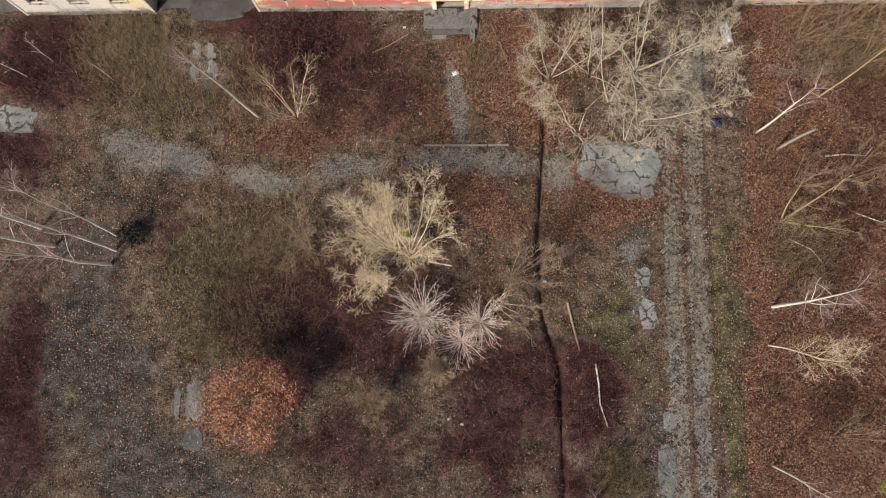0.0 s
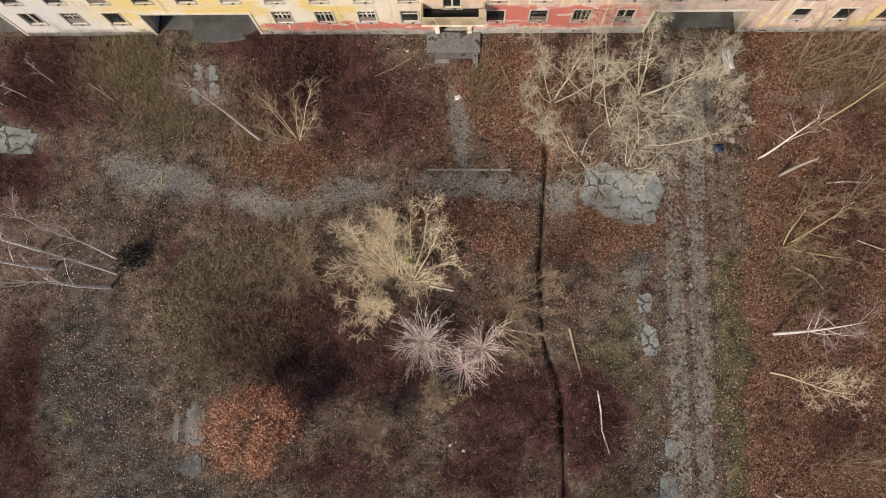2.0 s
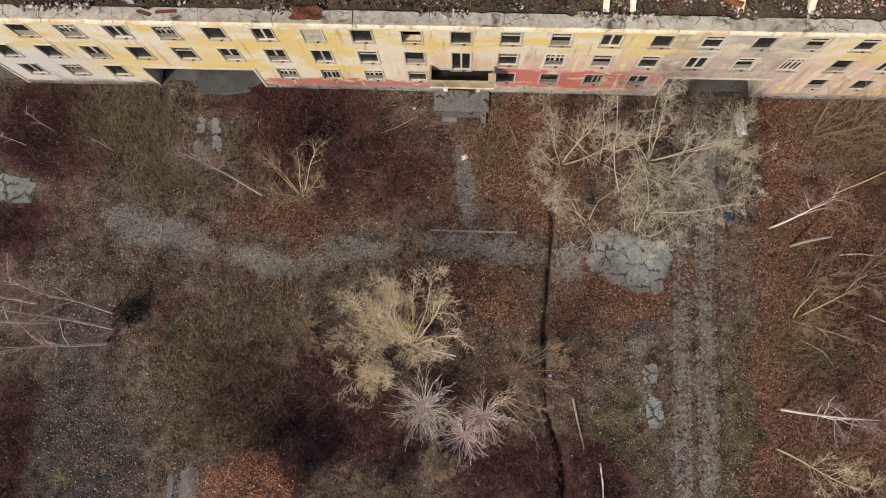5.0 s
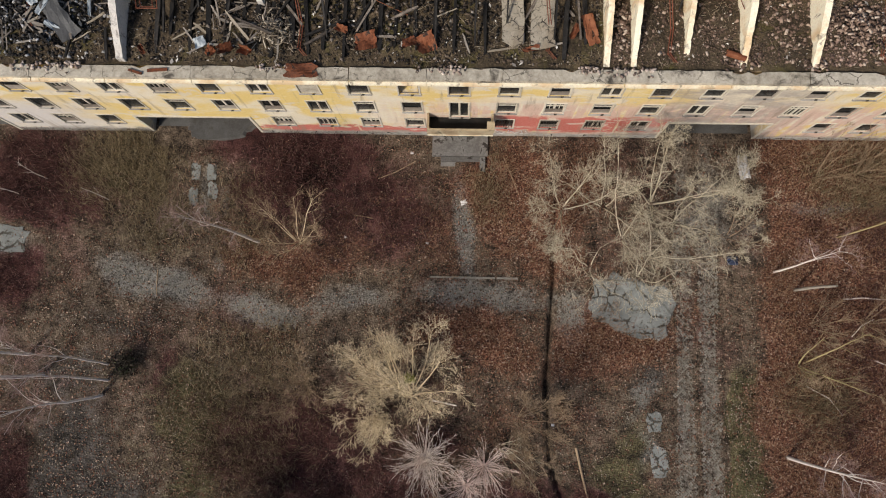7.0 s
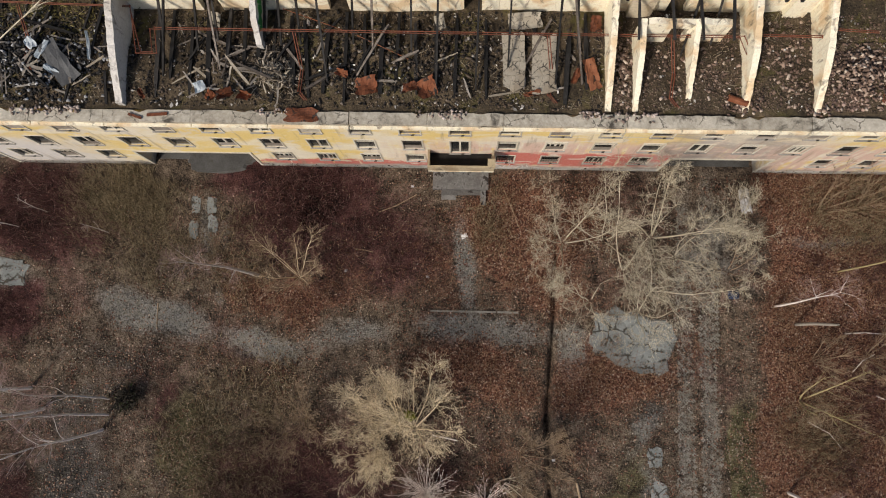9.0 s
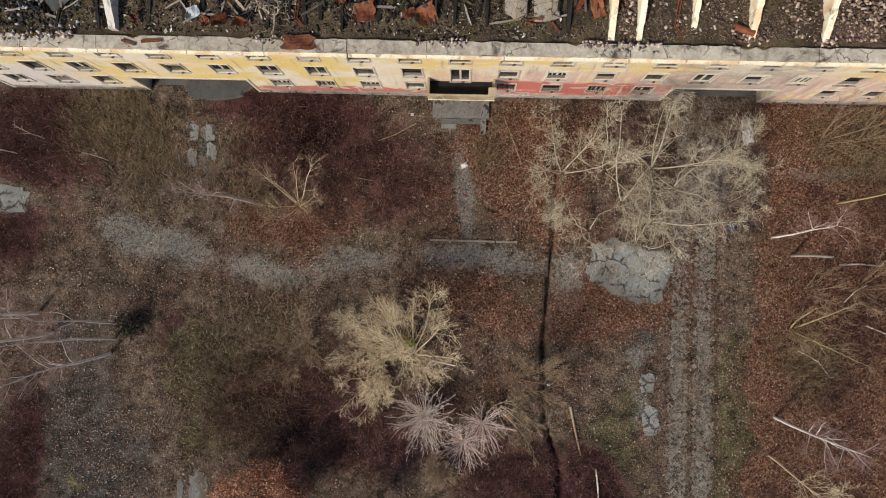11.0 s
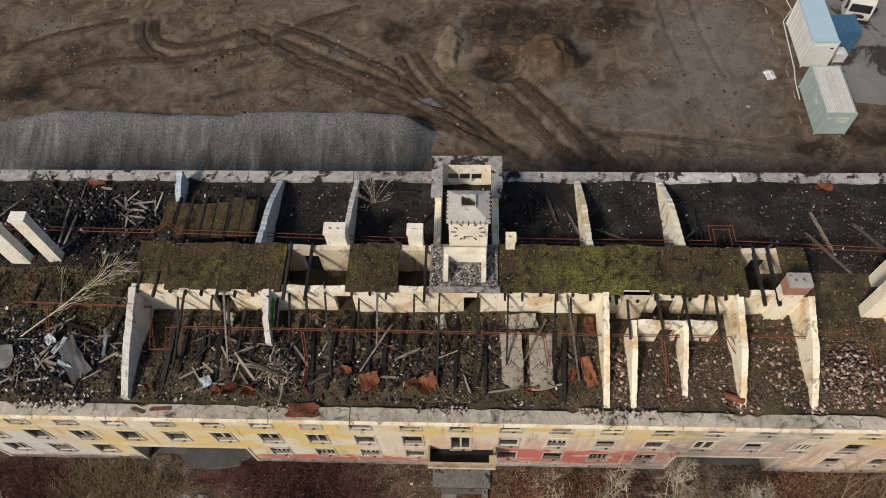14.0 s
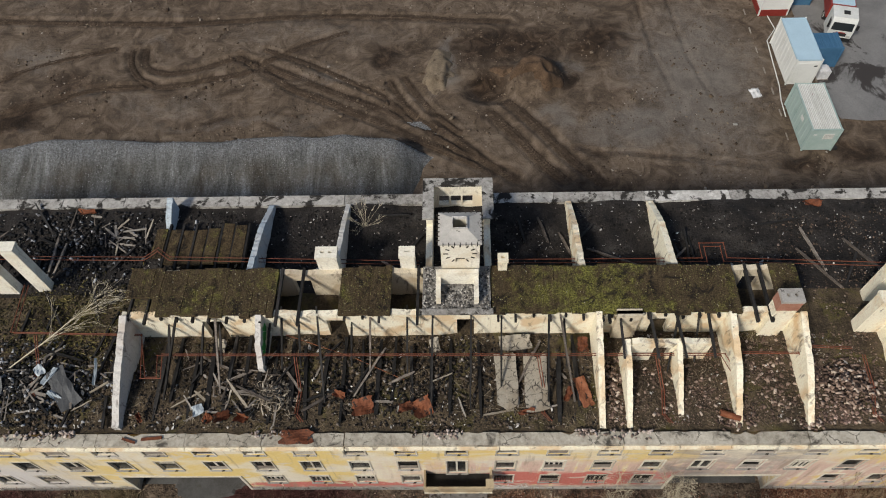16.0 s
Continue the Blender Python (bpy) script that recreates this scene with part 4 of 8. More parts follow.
def gable_wall(x, th, y0, y1, tops, base=FLOOR - 0.25, r=None, jag=0.03):
    """A cross wall at x whose broken top follows the points (y, z)."""
    r = r or random.Random(int(x * 100))
    n = max(4, int((y1 - y0) / 0.14))
    yy = [y0 + (y1 - y0) * i / n for i in range(n + 1)]
    zz = [float(np.interp(y, [p[0] for p in tops], [p[1] for p in tops])) + r.uniform(-jag, jag) for y in yy]
    s = Shape()
    ww = {k: [th / 2 - (r.uniform(0.0, 0.03) if r.random() < 0.4 else 0.0) for _ in yy] for k in (-1, 1)}
    for side in (-1, 1):
        a, b = [(x + side * w, y, z) for y, z, w in zip(yy, zz, ww[side])], [(x + side * th / 2, y, base) for y in yy]
        s.strip(a, b) if side > 0 else s.strip(b, a)
    s.strip([(x - w, y, z) for y, z, w in zip(yy, zz, ww[-1])], [(x + w, y, z) for y, z, w in zip(yy, zz, ww[1])])
    for y, z in ((yy[0], zz[0]), (yy[-1], zz[-1])):
        s.add([(x - th / 2, y, base), (x + th / 2, y, base), (x + th / 2, y, z), (x - th / 2, y, z)], [(0, 1, 2, 3)])
    return s


def long_wall(y, th, x0, x1, top, holes=(), base=FLOOR - 0.25, jag=0.06, r=None):
    s = wall_with_holes(Shape(), x0, x1, base, top - 0.25, y, y + th, list(holes))
    r = r or random.Random(int(x0 * 77))
    n = max(3, int((x1 - x0) / 0.3))
    xx = [x0 + (x1 - x0) * i / n for i in range(n + 1)]
    zz = [top + r.uniform(-jag * 2, jag) for _ in xx]
    for yy, flip in ((y, False), (y + th, True)):
        a, b = [(p, yy, q) for p, q in zip(xx, zz)], [(p, yy, top - 0.25) for p in xx]
        s.strip(b, a) if flip else s.strip(a, b)
    return s.strip([(p, y + th, q) for p, q in zip(xx, zz)], [(p, y, q) for p, q in zip(xx, zz)])


G = lambda y0, y1, za, zb: [(y0, za), (y1, zb)]
CROSS = [  # x, thickness, from, to, the slope of the broken top, material
    (-17.45, 0.36, 22.0, 27.0, [(22.0, 11.75), (24.0, 12.85), (27.0, 13.9)], LILAC),
    (-10.65, 0.30, 24.9, 27.0, [(24.9, 12.0), (25.6, 13.1), (27.0, 13.9)], LILAC),
    (6.25, 0.30, 21.99, 27.0, [(21.99, 11.36), (23.0, 11.95), (24.5, 12.8), (27.0, 13.9)], PLASTER),
    (7.55, 0.28, 21.99, 25.7, [(21.99, 11.38), (23.0, 12.1), (24.3, 13.0), (25.7, 13.5)], PLASTER),
    (10.05, 0.26, 22.3, 25.7, [(22.3, 11.36), (23.2, 12.0), (24.4, 12.8), (25.7, 13.5)], PLASTER),
    (12.75, 0.32, 21.99, 27.0, [(21.99, 11.38), (23.0, 12.2), (24.3, 13.1), (27.0, 13.9)], PLASTER),
    (16.15, 0.32, 21.99, 27.0, [(21.99, 11.40), (23.0, 12.15), (24.4, 13.0), (27.0, 13.9)], PLASTER),
]
CROSS += [  # the rear rooms
    (-11.6, 0.32, 29.7, 35.4, [(29.7, 13.6), (33.0, 12.9), (35.4, 11.7)], LIGHTBLUE),
    (-7.1, 0.28, 29.7, 35.4, [(29.7, 13.6), (33.0, 12.7), (35.4, 11.7)], LILAC),
    (5.75, 0.32, 29.7, 35.4, [(29.7, 13.7), (33.0, 12.9), (35.4, 11.7)], PLASTER),
    (10.45, 0.34, 29.7, 35.4, [(29.7, 13.7), (33.0, 13.0), (35.4, 11.7)], PLASTER),
    (-17.3, 0.34, 33.3, 35.3, [(33.3, 11.5), (34.2, 12.3), (35.3, 12.7)], LIGHTBLUE),
    (20.9, 0.36, 21.95, 27.0, [(21.95, 11.7), (27.0, 13.2)], PLASTER)]
for x, th, y0, y1, tops, m in CROSS:
    part("cross_wall", gable_wall(x, th, y0, y1, tops), m, building, "cream broken cross wall with a sloping top" if m is PLASTER else "pale blue-grey broken cross wall")
part("corridor_wall", long_wall(27.0, 0.32, -17.6, -2.45, DECK - 0.18, [(-13.7, -12.7, 11.0, 13.2), (-7.35, -6.4, 11.0, 13.2)]), PLASTER, building, "smoke-stained cream corridor wall with doorways")
part("corridor_wall", long_wall(27.0, 0.32, 0.95, 6.1, DECK - 0.18, []), PLASTER, building)
part("corridor_wall", long_wall(27.0, 0.32, 6.45, 16.3, DECK - 0.25, [(9.0, 9.9, 11.0, 13.1)]), PLASTER, building)
part("corridor_wall", long_wall(27.0, 0.32, -2.44, 0.94, DECK - 0.22, [(-0.75, 0.12, 11.0, 13.2)]), PLASTER, building)
part("corridor_wall", long_wall(25.45, 0.3, 7.75, 11.6, 13.5, [(8.9, 9.7, 11.0, 13.0)]), PLASTER, building)
for a, b in ((-17.6, -2.45), (0.95, 16.3)):
    part("corridor_wall", long_wall(29.4, 0.3, a, b, DECK - 0.18, [(q, q + 0.9, 11.0, 13.1) for q in (-15, -9.3, 3, 8.2, 14) if a < q < b - 1]), DIMCREAM, building)

# corridor ceiling that is still there, panel by panel
rng = random.Random(8)
for x in (-9.75, -8.65, -2.7, 6.75, 13.9, 14.6):
    part("joist", Shape().box((x, 28.1, DECK - 0.2), (0.13, 3.3, 0.2)), CHAR, building)
for a, b in ((-17.6, -9.9), (-6.65, -4.05), (1.0, 6.6), (6.61, 13.2), (15.05, 16.4)):
    x = a
    while x < b - 0.1:
        w = min(rng.uniform(0.45, 0.95), b - x)
        short = 1.1 if x < -16.2 and a < -17 else 0.0
        s = Shape().box((x + w / 2, 28.3 + short / 2 + rng.uniform(-0.06, 0.06), DECK - 0.09 + rng.uniform(-0.035, 0.02)), (w - 0.006, 2.75 - short + rng.uniform(-0.16, 0.14), 0.17), Matrix.Rotation(rng.gauss(0, 0.02), 3, "Y"), 0.02, rng)
        part("ceiling_panel", s, MOSS, building)
        x += w
    x = a + 0.3
    while x < b:
        part("joist", Shape().box((x, 28.2 - 0.25, DECK - 0.3), (0.11, 2.35 + rng.uniform(-0.2, 0.35), 0.2)), CHAR, building)
        x += rng.uniform(0.75, 0.95)

# clock tower over the stair well
tower = building
for a in range(7):
    part("ceiling_panel", Shape().box((-17.4 + 0.75 * a, 32.2 + rng.uniform(-0.2, 0.2), 12.25 + rng.uniform(-0.05, 0.05)), (0.62, 2.3 + rng.uniform(-0.4, 0.4), 0.12), Matrix.Rotation(rng.gauss(0, 0.05), 3, "Y"), 0.03, rng), MOSS, building, "mossy fallen ceiling panel")
    part("joist", Shape().box((-17.0 + 0.75 * a, 32.2, 12.2), (0.12, 3.0, 0.22)), CHAR, building)
part("tower_platform", Shape().span((-2.45, 26.95, DECK - 0.2), (0.95, 29.6, DECK + 0.1)), CONCRETE, tower, "grey roof slab strewn with fallen mortar")
part("platform_edge", Shape().span((-2.55, 26.8, DECK + 0.104), (1.05, 27.1, DECK + 0.22)), PALECONCRETE, tower)
part("dormer_wall", Shape().span((-1.75, 28.55, DECK + 0.104), (0.35, 28.8, 15.1)).span((-1.75, 27.4, DECK + 0.104), (-1.52, 28.55, 14.75)).span((0.12, 27.4, DECK + 0.104), (0.35, 28.55, 14.75)), TOWERCREAM, tower, "cream U-shaped dormer wall")
TX0, TX1, TY0, TY1, TZ = -1.48, 0.40, 29.0, 30.65, 17.12
part("clock_housing", wall_with_holes(Shape(), TX0, TX1, DECK + 0.2, TZ, TY0, TY0 + 0.2, [(-0.77, -0.31, 15.42, 15.80)]).span((TX0, TY0 + 0.201, DECK - 2), (TX0 + 0.2, TY1, TZ)).span((TX1 - 0.2, TY0 + 0.201, DECK - 2), (TX1, TY1, TZ)).span((TX0 + 0.2, TY1 - 0.2, DECK - 2), (TX1 - 0.2, TY1, TZ)), TOWERCREAM, tower, "cream clock housing with an empty dial")
dial = Shape()
for i in range(12):
    if i == 6:
        continue
    a = radians(30 * i)
    m = Matrix.Rotation(a, 3, "Y")
    dial.box(Vector((-0.54, TY0 - 0.012, 16.2)) + m @ Vector((0, 0, 0.70)), (0.07, 0.02, 0.24 if i % 3 == 0 else 0.2), m)
part("dial_marks", dial, IRONBAR, tower, "dark hour marks of a clock dial")
o = 0.10
e = [(TX0 - o, TY0 - o), (TX1 + o, TY0 - o), (TX1 + o, TY1 + o), (TX0 - o, TY1 + o)]
q = [(-0.87, 29.62), (-0.23, 29.62), (-0.23, 30.22), (-0.87, 30.22)]
roof = Shape()
ROOFCEMENT = surf("grey_roof_cement", [(0.27, 0.255, 0.235), (0.40, 0.385, 0.36), (0.52, 0.50, 0.47)], 1.2, 10, spots=((0.13, 0.12, 0.11), 2.6, 0.60))
roof.add([(x, y, TZ + 0.05) for x, y in e] + [(x, y, TZ + 0.34) for x, y in q], [(0, 1, 5, 4), (1, 2, 6, 5), (2, 3, 7, 6), (3, 0, 4, 7)])
roof.add([(x, y, TZ - 0.04) for x, y in e] + [(x, y, TZ + 0.24) for x, y in q], [(1, 0, 4, 5), (2, 1, 5, 6), (3, 2, 6, 7), (0, 3, 7, 4)])
roof.add([(x, y, TZ + 0.05) for x, y in e] + [(x, y, TZ - 0.04) for x, y in e], [(0, 4, 5, 1), (1, 5, 6, 2), (2, 6, 7, 3), (3, 7, 4, 0)])
# Black sheet added below the hatch so that its hole looks dark.
part("tower_loft_floor", Shape().span((TX0 + 0.201, TY0 + 0.201, 15.0), (TX1 - 0.201, TY1 - 0.201, 15.1)), CHAR, tower)
part("tower_roof", roof, ROOFCEMENT, tower, "grey hipped cement roof with a square hole")
part("tower_hatch", Shape().span((-0.92, 29.57, TZ + 0.2), (-0.87, 30.27, TZ + 0.42)).span((-0.23, 29.57, TZ + 0.2), (-0.18, 30.27, TZ + 0.42)).span((-0.87, 29.57, TZ + 0.2), (-0.23, 29.62, TZ + 0.42)).span((-0.87, 30.22, TZ + 0.2), (-0.23, 30.27, TZ + 0.42)), PALECONCRETE, tower)
for i in range(7):
    for y in (TY0 - o, TY1 + o):
        part("eave_bolt", Shape().span((TX0 + 0.12 + 0.27 * i, y - 0.08, TZ - 0.02), (TX0 + 0.16 + 0.27 * i, y + 0.08, TZ + 0.09)), IRONBAR, tower)
    for x in (TX0 - o, TX1 + o):
        part("eave_bolt", Shape().span((x - 0.08, TY0 + 0.1 + 0.24 * i, TZ - 0.02), (x + 0.08, TY0 + 0.14 + 0.24 * i, TZ + 0.09)), IRONBAR, tower)
UZ = 13.5
part("stair_parapet", wall_with_holes(Shape(), -2.35, 1.05, FLOOR - 0.2, UZ, 35.3, 35.6, [(-1.75 + 0.68 * i, -1.17 + 0.68 * i, 11.65, 12.5) for i in range(3)]), TOWERCREAM, tower, "stair well wall with three small windows")
for x0, x1 in ((-2.4, -2.05), (0.75, 1.1)):
    part("stair_wall", Shape().span((x0, 29.65, FLOOR - 0.2), (x1, 33.0, 12.9)).span((x0, 33.0, FLOOR - 0.2), (x1, 35.3, UZ)), PLASTER, tower)
part("parapet_cap", Shape().span((-2.6, 35.15, UZ + 0.004), (1.3, 35.66, UZ + 0.16)).span((-2.6, 32.9, UZ + 0.004), (-1.98, 35.15, UZ + 0.16)).span((0.68, 32.9, UZ + 0.004), (1.3, 35.15, UZ + 0.16)), PALECONCRETE, tower, "pale concrete coping round the stair well")


# chimneys
def chimney(x, y, w, d, z1, m, top=None, z0=FLOOR - 0.2, lean=0.0):
    ob = thing("chimney", (x, y, z0), "tall rendered chimney stack standing on the roof" if top is None else "brick-topped cream chimney stack", "chimney", "chimney stacks")
    h = z1 - z0
    part("shaft", Shape().box((0, lean / 2, h / 2), (w, d, h), Matrix.Shear("XY", 3, (0, lean / h))), m, ob)
    t = 0.24 if w > 0.6 else 0.13
    cap = Shape().span((-w / 2 - 0.04, -d / 2 - 0.04 + lean, h + 0.003), (w / 2 + 0.04, -d / 2 + t + lean, h + 0.2)).span((-w / 2 - 0.04, d / 2 - t + lean, h + 0.003), (w / 2 + 0.04, d / 2 + 0.04 + lean, h + 0.2))
    cap.span((-w / 2 - 0.04, -d / 2 + t + lean, h + 0.003), (-w / 2 + t, d / 2 - t + lean, h + 0.2)).span((w / 2 - t, -d / 2 + t + lean, h + 0.003), (w / 2 + 0.04, d / 2 - t + lean, h + 0.2))
    if w > 0.8:
        cap.span((-t / 2, -d / 2 + t + lean, h + 0.003), (t / 2, d / 2 - t + lean, h + 0.2))
    part("shaft_cap", cap, top or m, ob)
    return ob


chimney(-7.35, 29.98, 1.05, 0.6, 14.75, TOWERCREAM)
chimney(-3.25, 29.98, 0.75, 0.55, 14.75, TOWERCREAM)
chimney(1.6, 29.6, 0.45, 0.42, 14.7, PLASTER)
chimney(15.05, 27.0, 1.0, 0.65, 15.2, PLASTER, ROOFCEMENT)
part("brick_course", Shape().span((14.53, 26.66, 14.45), (15.57, 27.34, 15.18)), BRICK, building)
chimney(7.7, 26.85, 1.15, 0.30, 13.9, DIMCREAM)
chimney(-23.4, 30.0, 0.75, 0.5, 15.6, TOWERCREAM)
chimney(-25.5, 30.0, 1.1, 0.5, 14.6, TOWERCREAM)
chimney(20.2, 27.2, 1.3, 0.6, 14.6, PLASTER)
chimney(21.2, 29.0, 1.2, 0.6, 14.8, PLASTER)
chimney(26.0, 30.0, 1.2, 0.6, 14.8, PLASTER)

# gravel heap and yard
hx, hy = axis_lines([(-62, -2.0, 0.5)]), axis_lines([(38.5, 53.0, 0.35)])
HX, HY = np.meshgrid(hx, hy)
ridge = 49.1 + 0.2 * np.sin(HX * 0.35) + 0.5 * (vnoise(HX, HX * 0, 0.4, 2) - 0.5) - 1.2 * smooth(-32, -42, HX)
top = (2.25 + 0.4 * (vnoise(HX, HX * 0, 0.35, 6) - 0.5)) * smooth(-2.6, -6.2, HX)
HZ = np.where(HY > ridge, top - 1.25 * (HY - ridge), top - 0.27 * (ridge - HY)) + 0.12 * (vnoise(HX, HY, 0.8, 4) - 0.5) - 0.16 * np.abs(np.sin(HX * 1.15 + 2 * vnoise(HX, HX * 0, 0.3, 8))) * smooth(46.8, 45, HY)
HZ = np.maximum(HZ, -0.25)
hidx = np.arange(HX.size).reshape(HX.shape)
HEAPM, ht, hb = nodes_of("slumped_gravel", 0.95)
hco = ht.nodes.new("ShaderNodeTexCoord").outputs["Object"]
hmap = ht.nodes.new("ShaderNodeMapping")
hmap.inputs["Scale"].default_value = (1.0, 0.16, 0.3)
ht.links.new(hco, hmap.inputs[0])
hs, hg, hbig = noise_of(ht, hmap.outputs[0], 0.7, 6, 0.65, 0.6), noise_of(ht, hco, 7.0, 6, 0.85), noise_of(ht, hco, 0.25, 4, 0.6)
hc = ramp(ht, calc(ht, "ADD", calc(ht, "MULTIPLY", hs, 0.5), calc(ht, "MULTIPLY", hg, 0.5)), [(0.39, (0.058, 0.056, 0.050)), (0.48, (0.135, 0.134, 0.126)), (0.56, (0.245, 0.25, 0.248)), (0.64, (0.48, 0.495, 0.51))])
hc = mix(ht, calc(ht, "MULTIPLY", step(ht, hbig, 0.46, 0.60), 0.75), hc, mix(ht, 0.5, hc, (0.12, 0.092, 0.062)))
hsep = ht.nodes.new("ShaderNodeSeparateXYZ")
ht.links.new(hco, hsep.inputs[0])
# Paler bluish tone paints in the light that falls along the heap's top.
lit_crest = step(ht, calc(ht, "ADD", hsep.outputs[1], calc(ht, "MULTIPLY", hbig, 4.0)), 48.6, 50.6)
hc = mix(ht, calc(ht, "MULTIPLY", lit_crest, 0.7), hc, ramp(ht, hg, [(0.38, (0.10, 0.10, 0.10)), (0.5, (0.24, 0.25, 0.26)), (0.62, (0.48, 0.50, 0.53))]))
ht.links.new(hc, hb.inputs["Base Color"])
bump_to(ht, hb, calc(ht, "ADD", hs, calc(ht, "MULTIPLY", hg, 0.5)), 1.0, 0.45)
TANSOIL = surf("dry_tan_soil", [(0.075, 0.056, 0.038), (0.155, 0.122, 0.086), (0.26, 0.21, 0.155)], 0.8, 9, 0.95, 1.0, spots=((0.075, 0.055, 0.038), 1.1, 0.55, 0.12))
GRAVEL = surf("grey_gravel", [(0.06, 0.06, 0.058), (0.13, 0.13, 0.127), (0.23, 0.235, 0.235)], 0.6, 9, 0.95, 1.0, spots=((0.12, 0.105, 0.085), 0.35, 0.56))
nclod = np.random.default_rng(9)
def soil_dump(x, y, rx, ry, h, material, label, seed, turn=0.0):
    """A low lumpy dump of soil thrown on the yard, its rim sunk below the ground."""
    U, V = np.meshgrid(np.linspace(-1.2, 1.2, 41), np.linspace(-1.2, 1.2, 61))
    c, s_ = math.cos(radians(turn)), math.sin(radians(turn))
    X, Y = x + U * rx * c - V * ry * s_, y + U * rx * s_ + V * ry * c
    edge = np.hypot(U, V) + 0.7 * (vnoise(X, Y, 0.7, seed) - 0.5) + 0.35 * (vnoise(X, Y, 2.0, seed + 1) - 0.5)
    Z = gz(X, Y) - 0.2 + (h + 0.2) * smooth(1.05, 0.25, edge) + 0.16 * (vnoise(X, Y, 1.8, seed + 2) - 0.5) + 0.08 * (vnoise(X, Y, 4.5, seed + 3) - 0.5)
    m_ = np.arange(U.size).reshape(U.shape)
    lone("soil_dump", (np.stack([X.ravel(), Y.ravel(), Z.ravel()], 1), np.stack([m_[:-1, :-1], m_[:-1, 1:], m_[1:, 1:], m_[1:, :-1]], -1).reshape(-1, 4)), material, label, "soil heap", smooth=True, kind="stuff")


REDSOIL = surf("ochre_subsoil", [(0.040, 0.025, 0.015), (0.105, 0.068, 0.043), (0.21, 0.148, 0.098)], 0.9, 8, 0.95, 1.0, spots=((0.04, 0.026, 0.016), 1.0, 0.54, 0.12))
soil_dump(-2.2, 59.3, 1.5, 3.6, 0.45, TANSOIL, "low dump of dry tan soil on the muddy yard", 201, -6)
soil_dump(6.5, 57.8, 2.3, 2.1, 0.5, REDSOIL, "mound of ochre subsoil beside a dug pit", 205)
soil_dump(3.0, 58.8, 1.7, 1.2, 0.2, REDSOIL, "spill of ochre subsoil beside a dug pit", 209)
C = np.stack([nclod.uniform(-50, 30, 30000), nclod.uniform(40, 70, 30000)], 1)
C = C[(vnoise(C[:, 0] * 0.4, C[:, 1], 0.6, 91) > 0.58) | (spot(C[:, 0], C[:, 1], 4, 58, 5, 5) * nclod.random(len(C)) > 0.35)][:5000]
lone("mud_clods", chunks(np.concatenate([C, gz(C[:, 0], C[:, 1])[:, None] + 0.01], 1), nclod.lognormal(0, 0.45, (len(C), 1)) * nclod.uniform(0.04, 0.10, (len(C), 3)) * np.array([1.3, 1.0, 0.6]), nclod), pieces("clod_colour", [(0.0, (0.045, 0.03, 0.02)), (0.6, (0.11, 0.08, 0.055)), (0.95, (0.19, 0.15, 0.11)), (1.0, (0.36, 0.33, 0.29))]), "clods of brown mud over the rutted yard", "mud", kind="stuff")
# ridges pressed up along the tyre tracks
def way_curve(pts, k=9):
    P = [np.array(pts[0], float)] + [np.array(p, float) for p in pts] + [np.array(pts[-1], float)]
    out = []
    for a, b, c, d in zip(P, P[1:], P[2:], P[3:]):
        for i in range(k):
            t = i / k
            out.append(0.5 * (2 * b + (c - a) * t + (2 * a - 5 * b + 4 * c - d) * t * t + (3 * b - a - 3 * c + d) * t ** 3))
    return np.array(out + [P[-1]])


RIDGE = surf("pressed_mud", [(0.022, 0.015, 0.010), (0.060, 0.042, 0.029), (0.14, 0.105, 0.076)], 1.5, 6, 0.95, 0.8)
tv, tf, to = [], [], 0
for w, pts in RUTS:
    if w < 0.45:
        continue
    C = way_curve(pts, 24)
    run = np.concatenate([[0], np.cumsum(np.linalg.norm(np.diff(C, axis=0), axis=1))])
    at = np.arange(0, run[-1], 0.075)
    C = np.stack([np.interp(at, run, C[:, 0]), np.interp(at, run, C[:, 1])], 1)
    T = np.gradient(C, axis=0)
    T /= np.maximum(np.linalg.norm(T, axis=1, keepdims=True), 1e-9)
    side = np.stack([-T[:, 1], T[:, 0]], 1)
    cols = np.linspace(-0.5, 0.5, 9)
    wob_ = w * (1 + 0.3 * (vnoise(at, at * 0, 0.6, 15) - 0.5))
    X = C[:, None] + side[:, None] * (cols[None, :, None] * wob_[:, None, None])
    k = np.arange(len(at))[:, None]
    lug = ((k + np.abs(np.arange(9) - 4)[None]) % 4 < 2) * 0.05
    lug = lug * (np.abs(cols) < 0.49)[None] + 0.045 * (np.abs(np.abs(cols) - 0.375) < 0.02)[None]
    Z = gz(X[..., 0], X[..., 1]) - 0.012 + lug + 0.08 * (vnoise(X[..., 0], X[..., 1], 0.7, 16) - 0.55) + 0.04 * (vnoise(X[..., 0], X[..., 1], 3.0, 17) - 0.5) - 0.06 * (np.abs(cols) > 0.49)[None]
    m_ = np.arange(len(at) * 9).reshape(len(at), 9)
    tv.append(np.concatenate([X, Z[..., None]], 2).reshape(-1, 3))
    tf.append(np.stack([m_[:-1, :-1], m_[:-1, 1:], m_[1:, 1:], m_[1:, :-1]], -1).reshape(-1, 4) + to)
    to += len(at) * 9
lone("tyre_tracks", (np.concatenate(tv), np.concatenate(tf)), RIDGE, "lugged tyre tracks pressed into brown mud", "mud", kind="stuff")
G = np.stack([nclod.uniform(-50, -3, 30000), nclod.uniform(41, 49.4, 30000)], 1)
G = G[nclod.random(len(G)) < 0.1 + 1.5 * vnoise(G[:, 0], G[:, 1] * 0.2, 0.9, 55) ** 3]
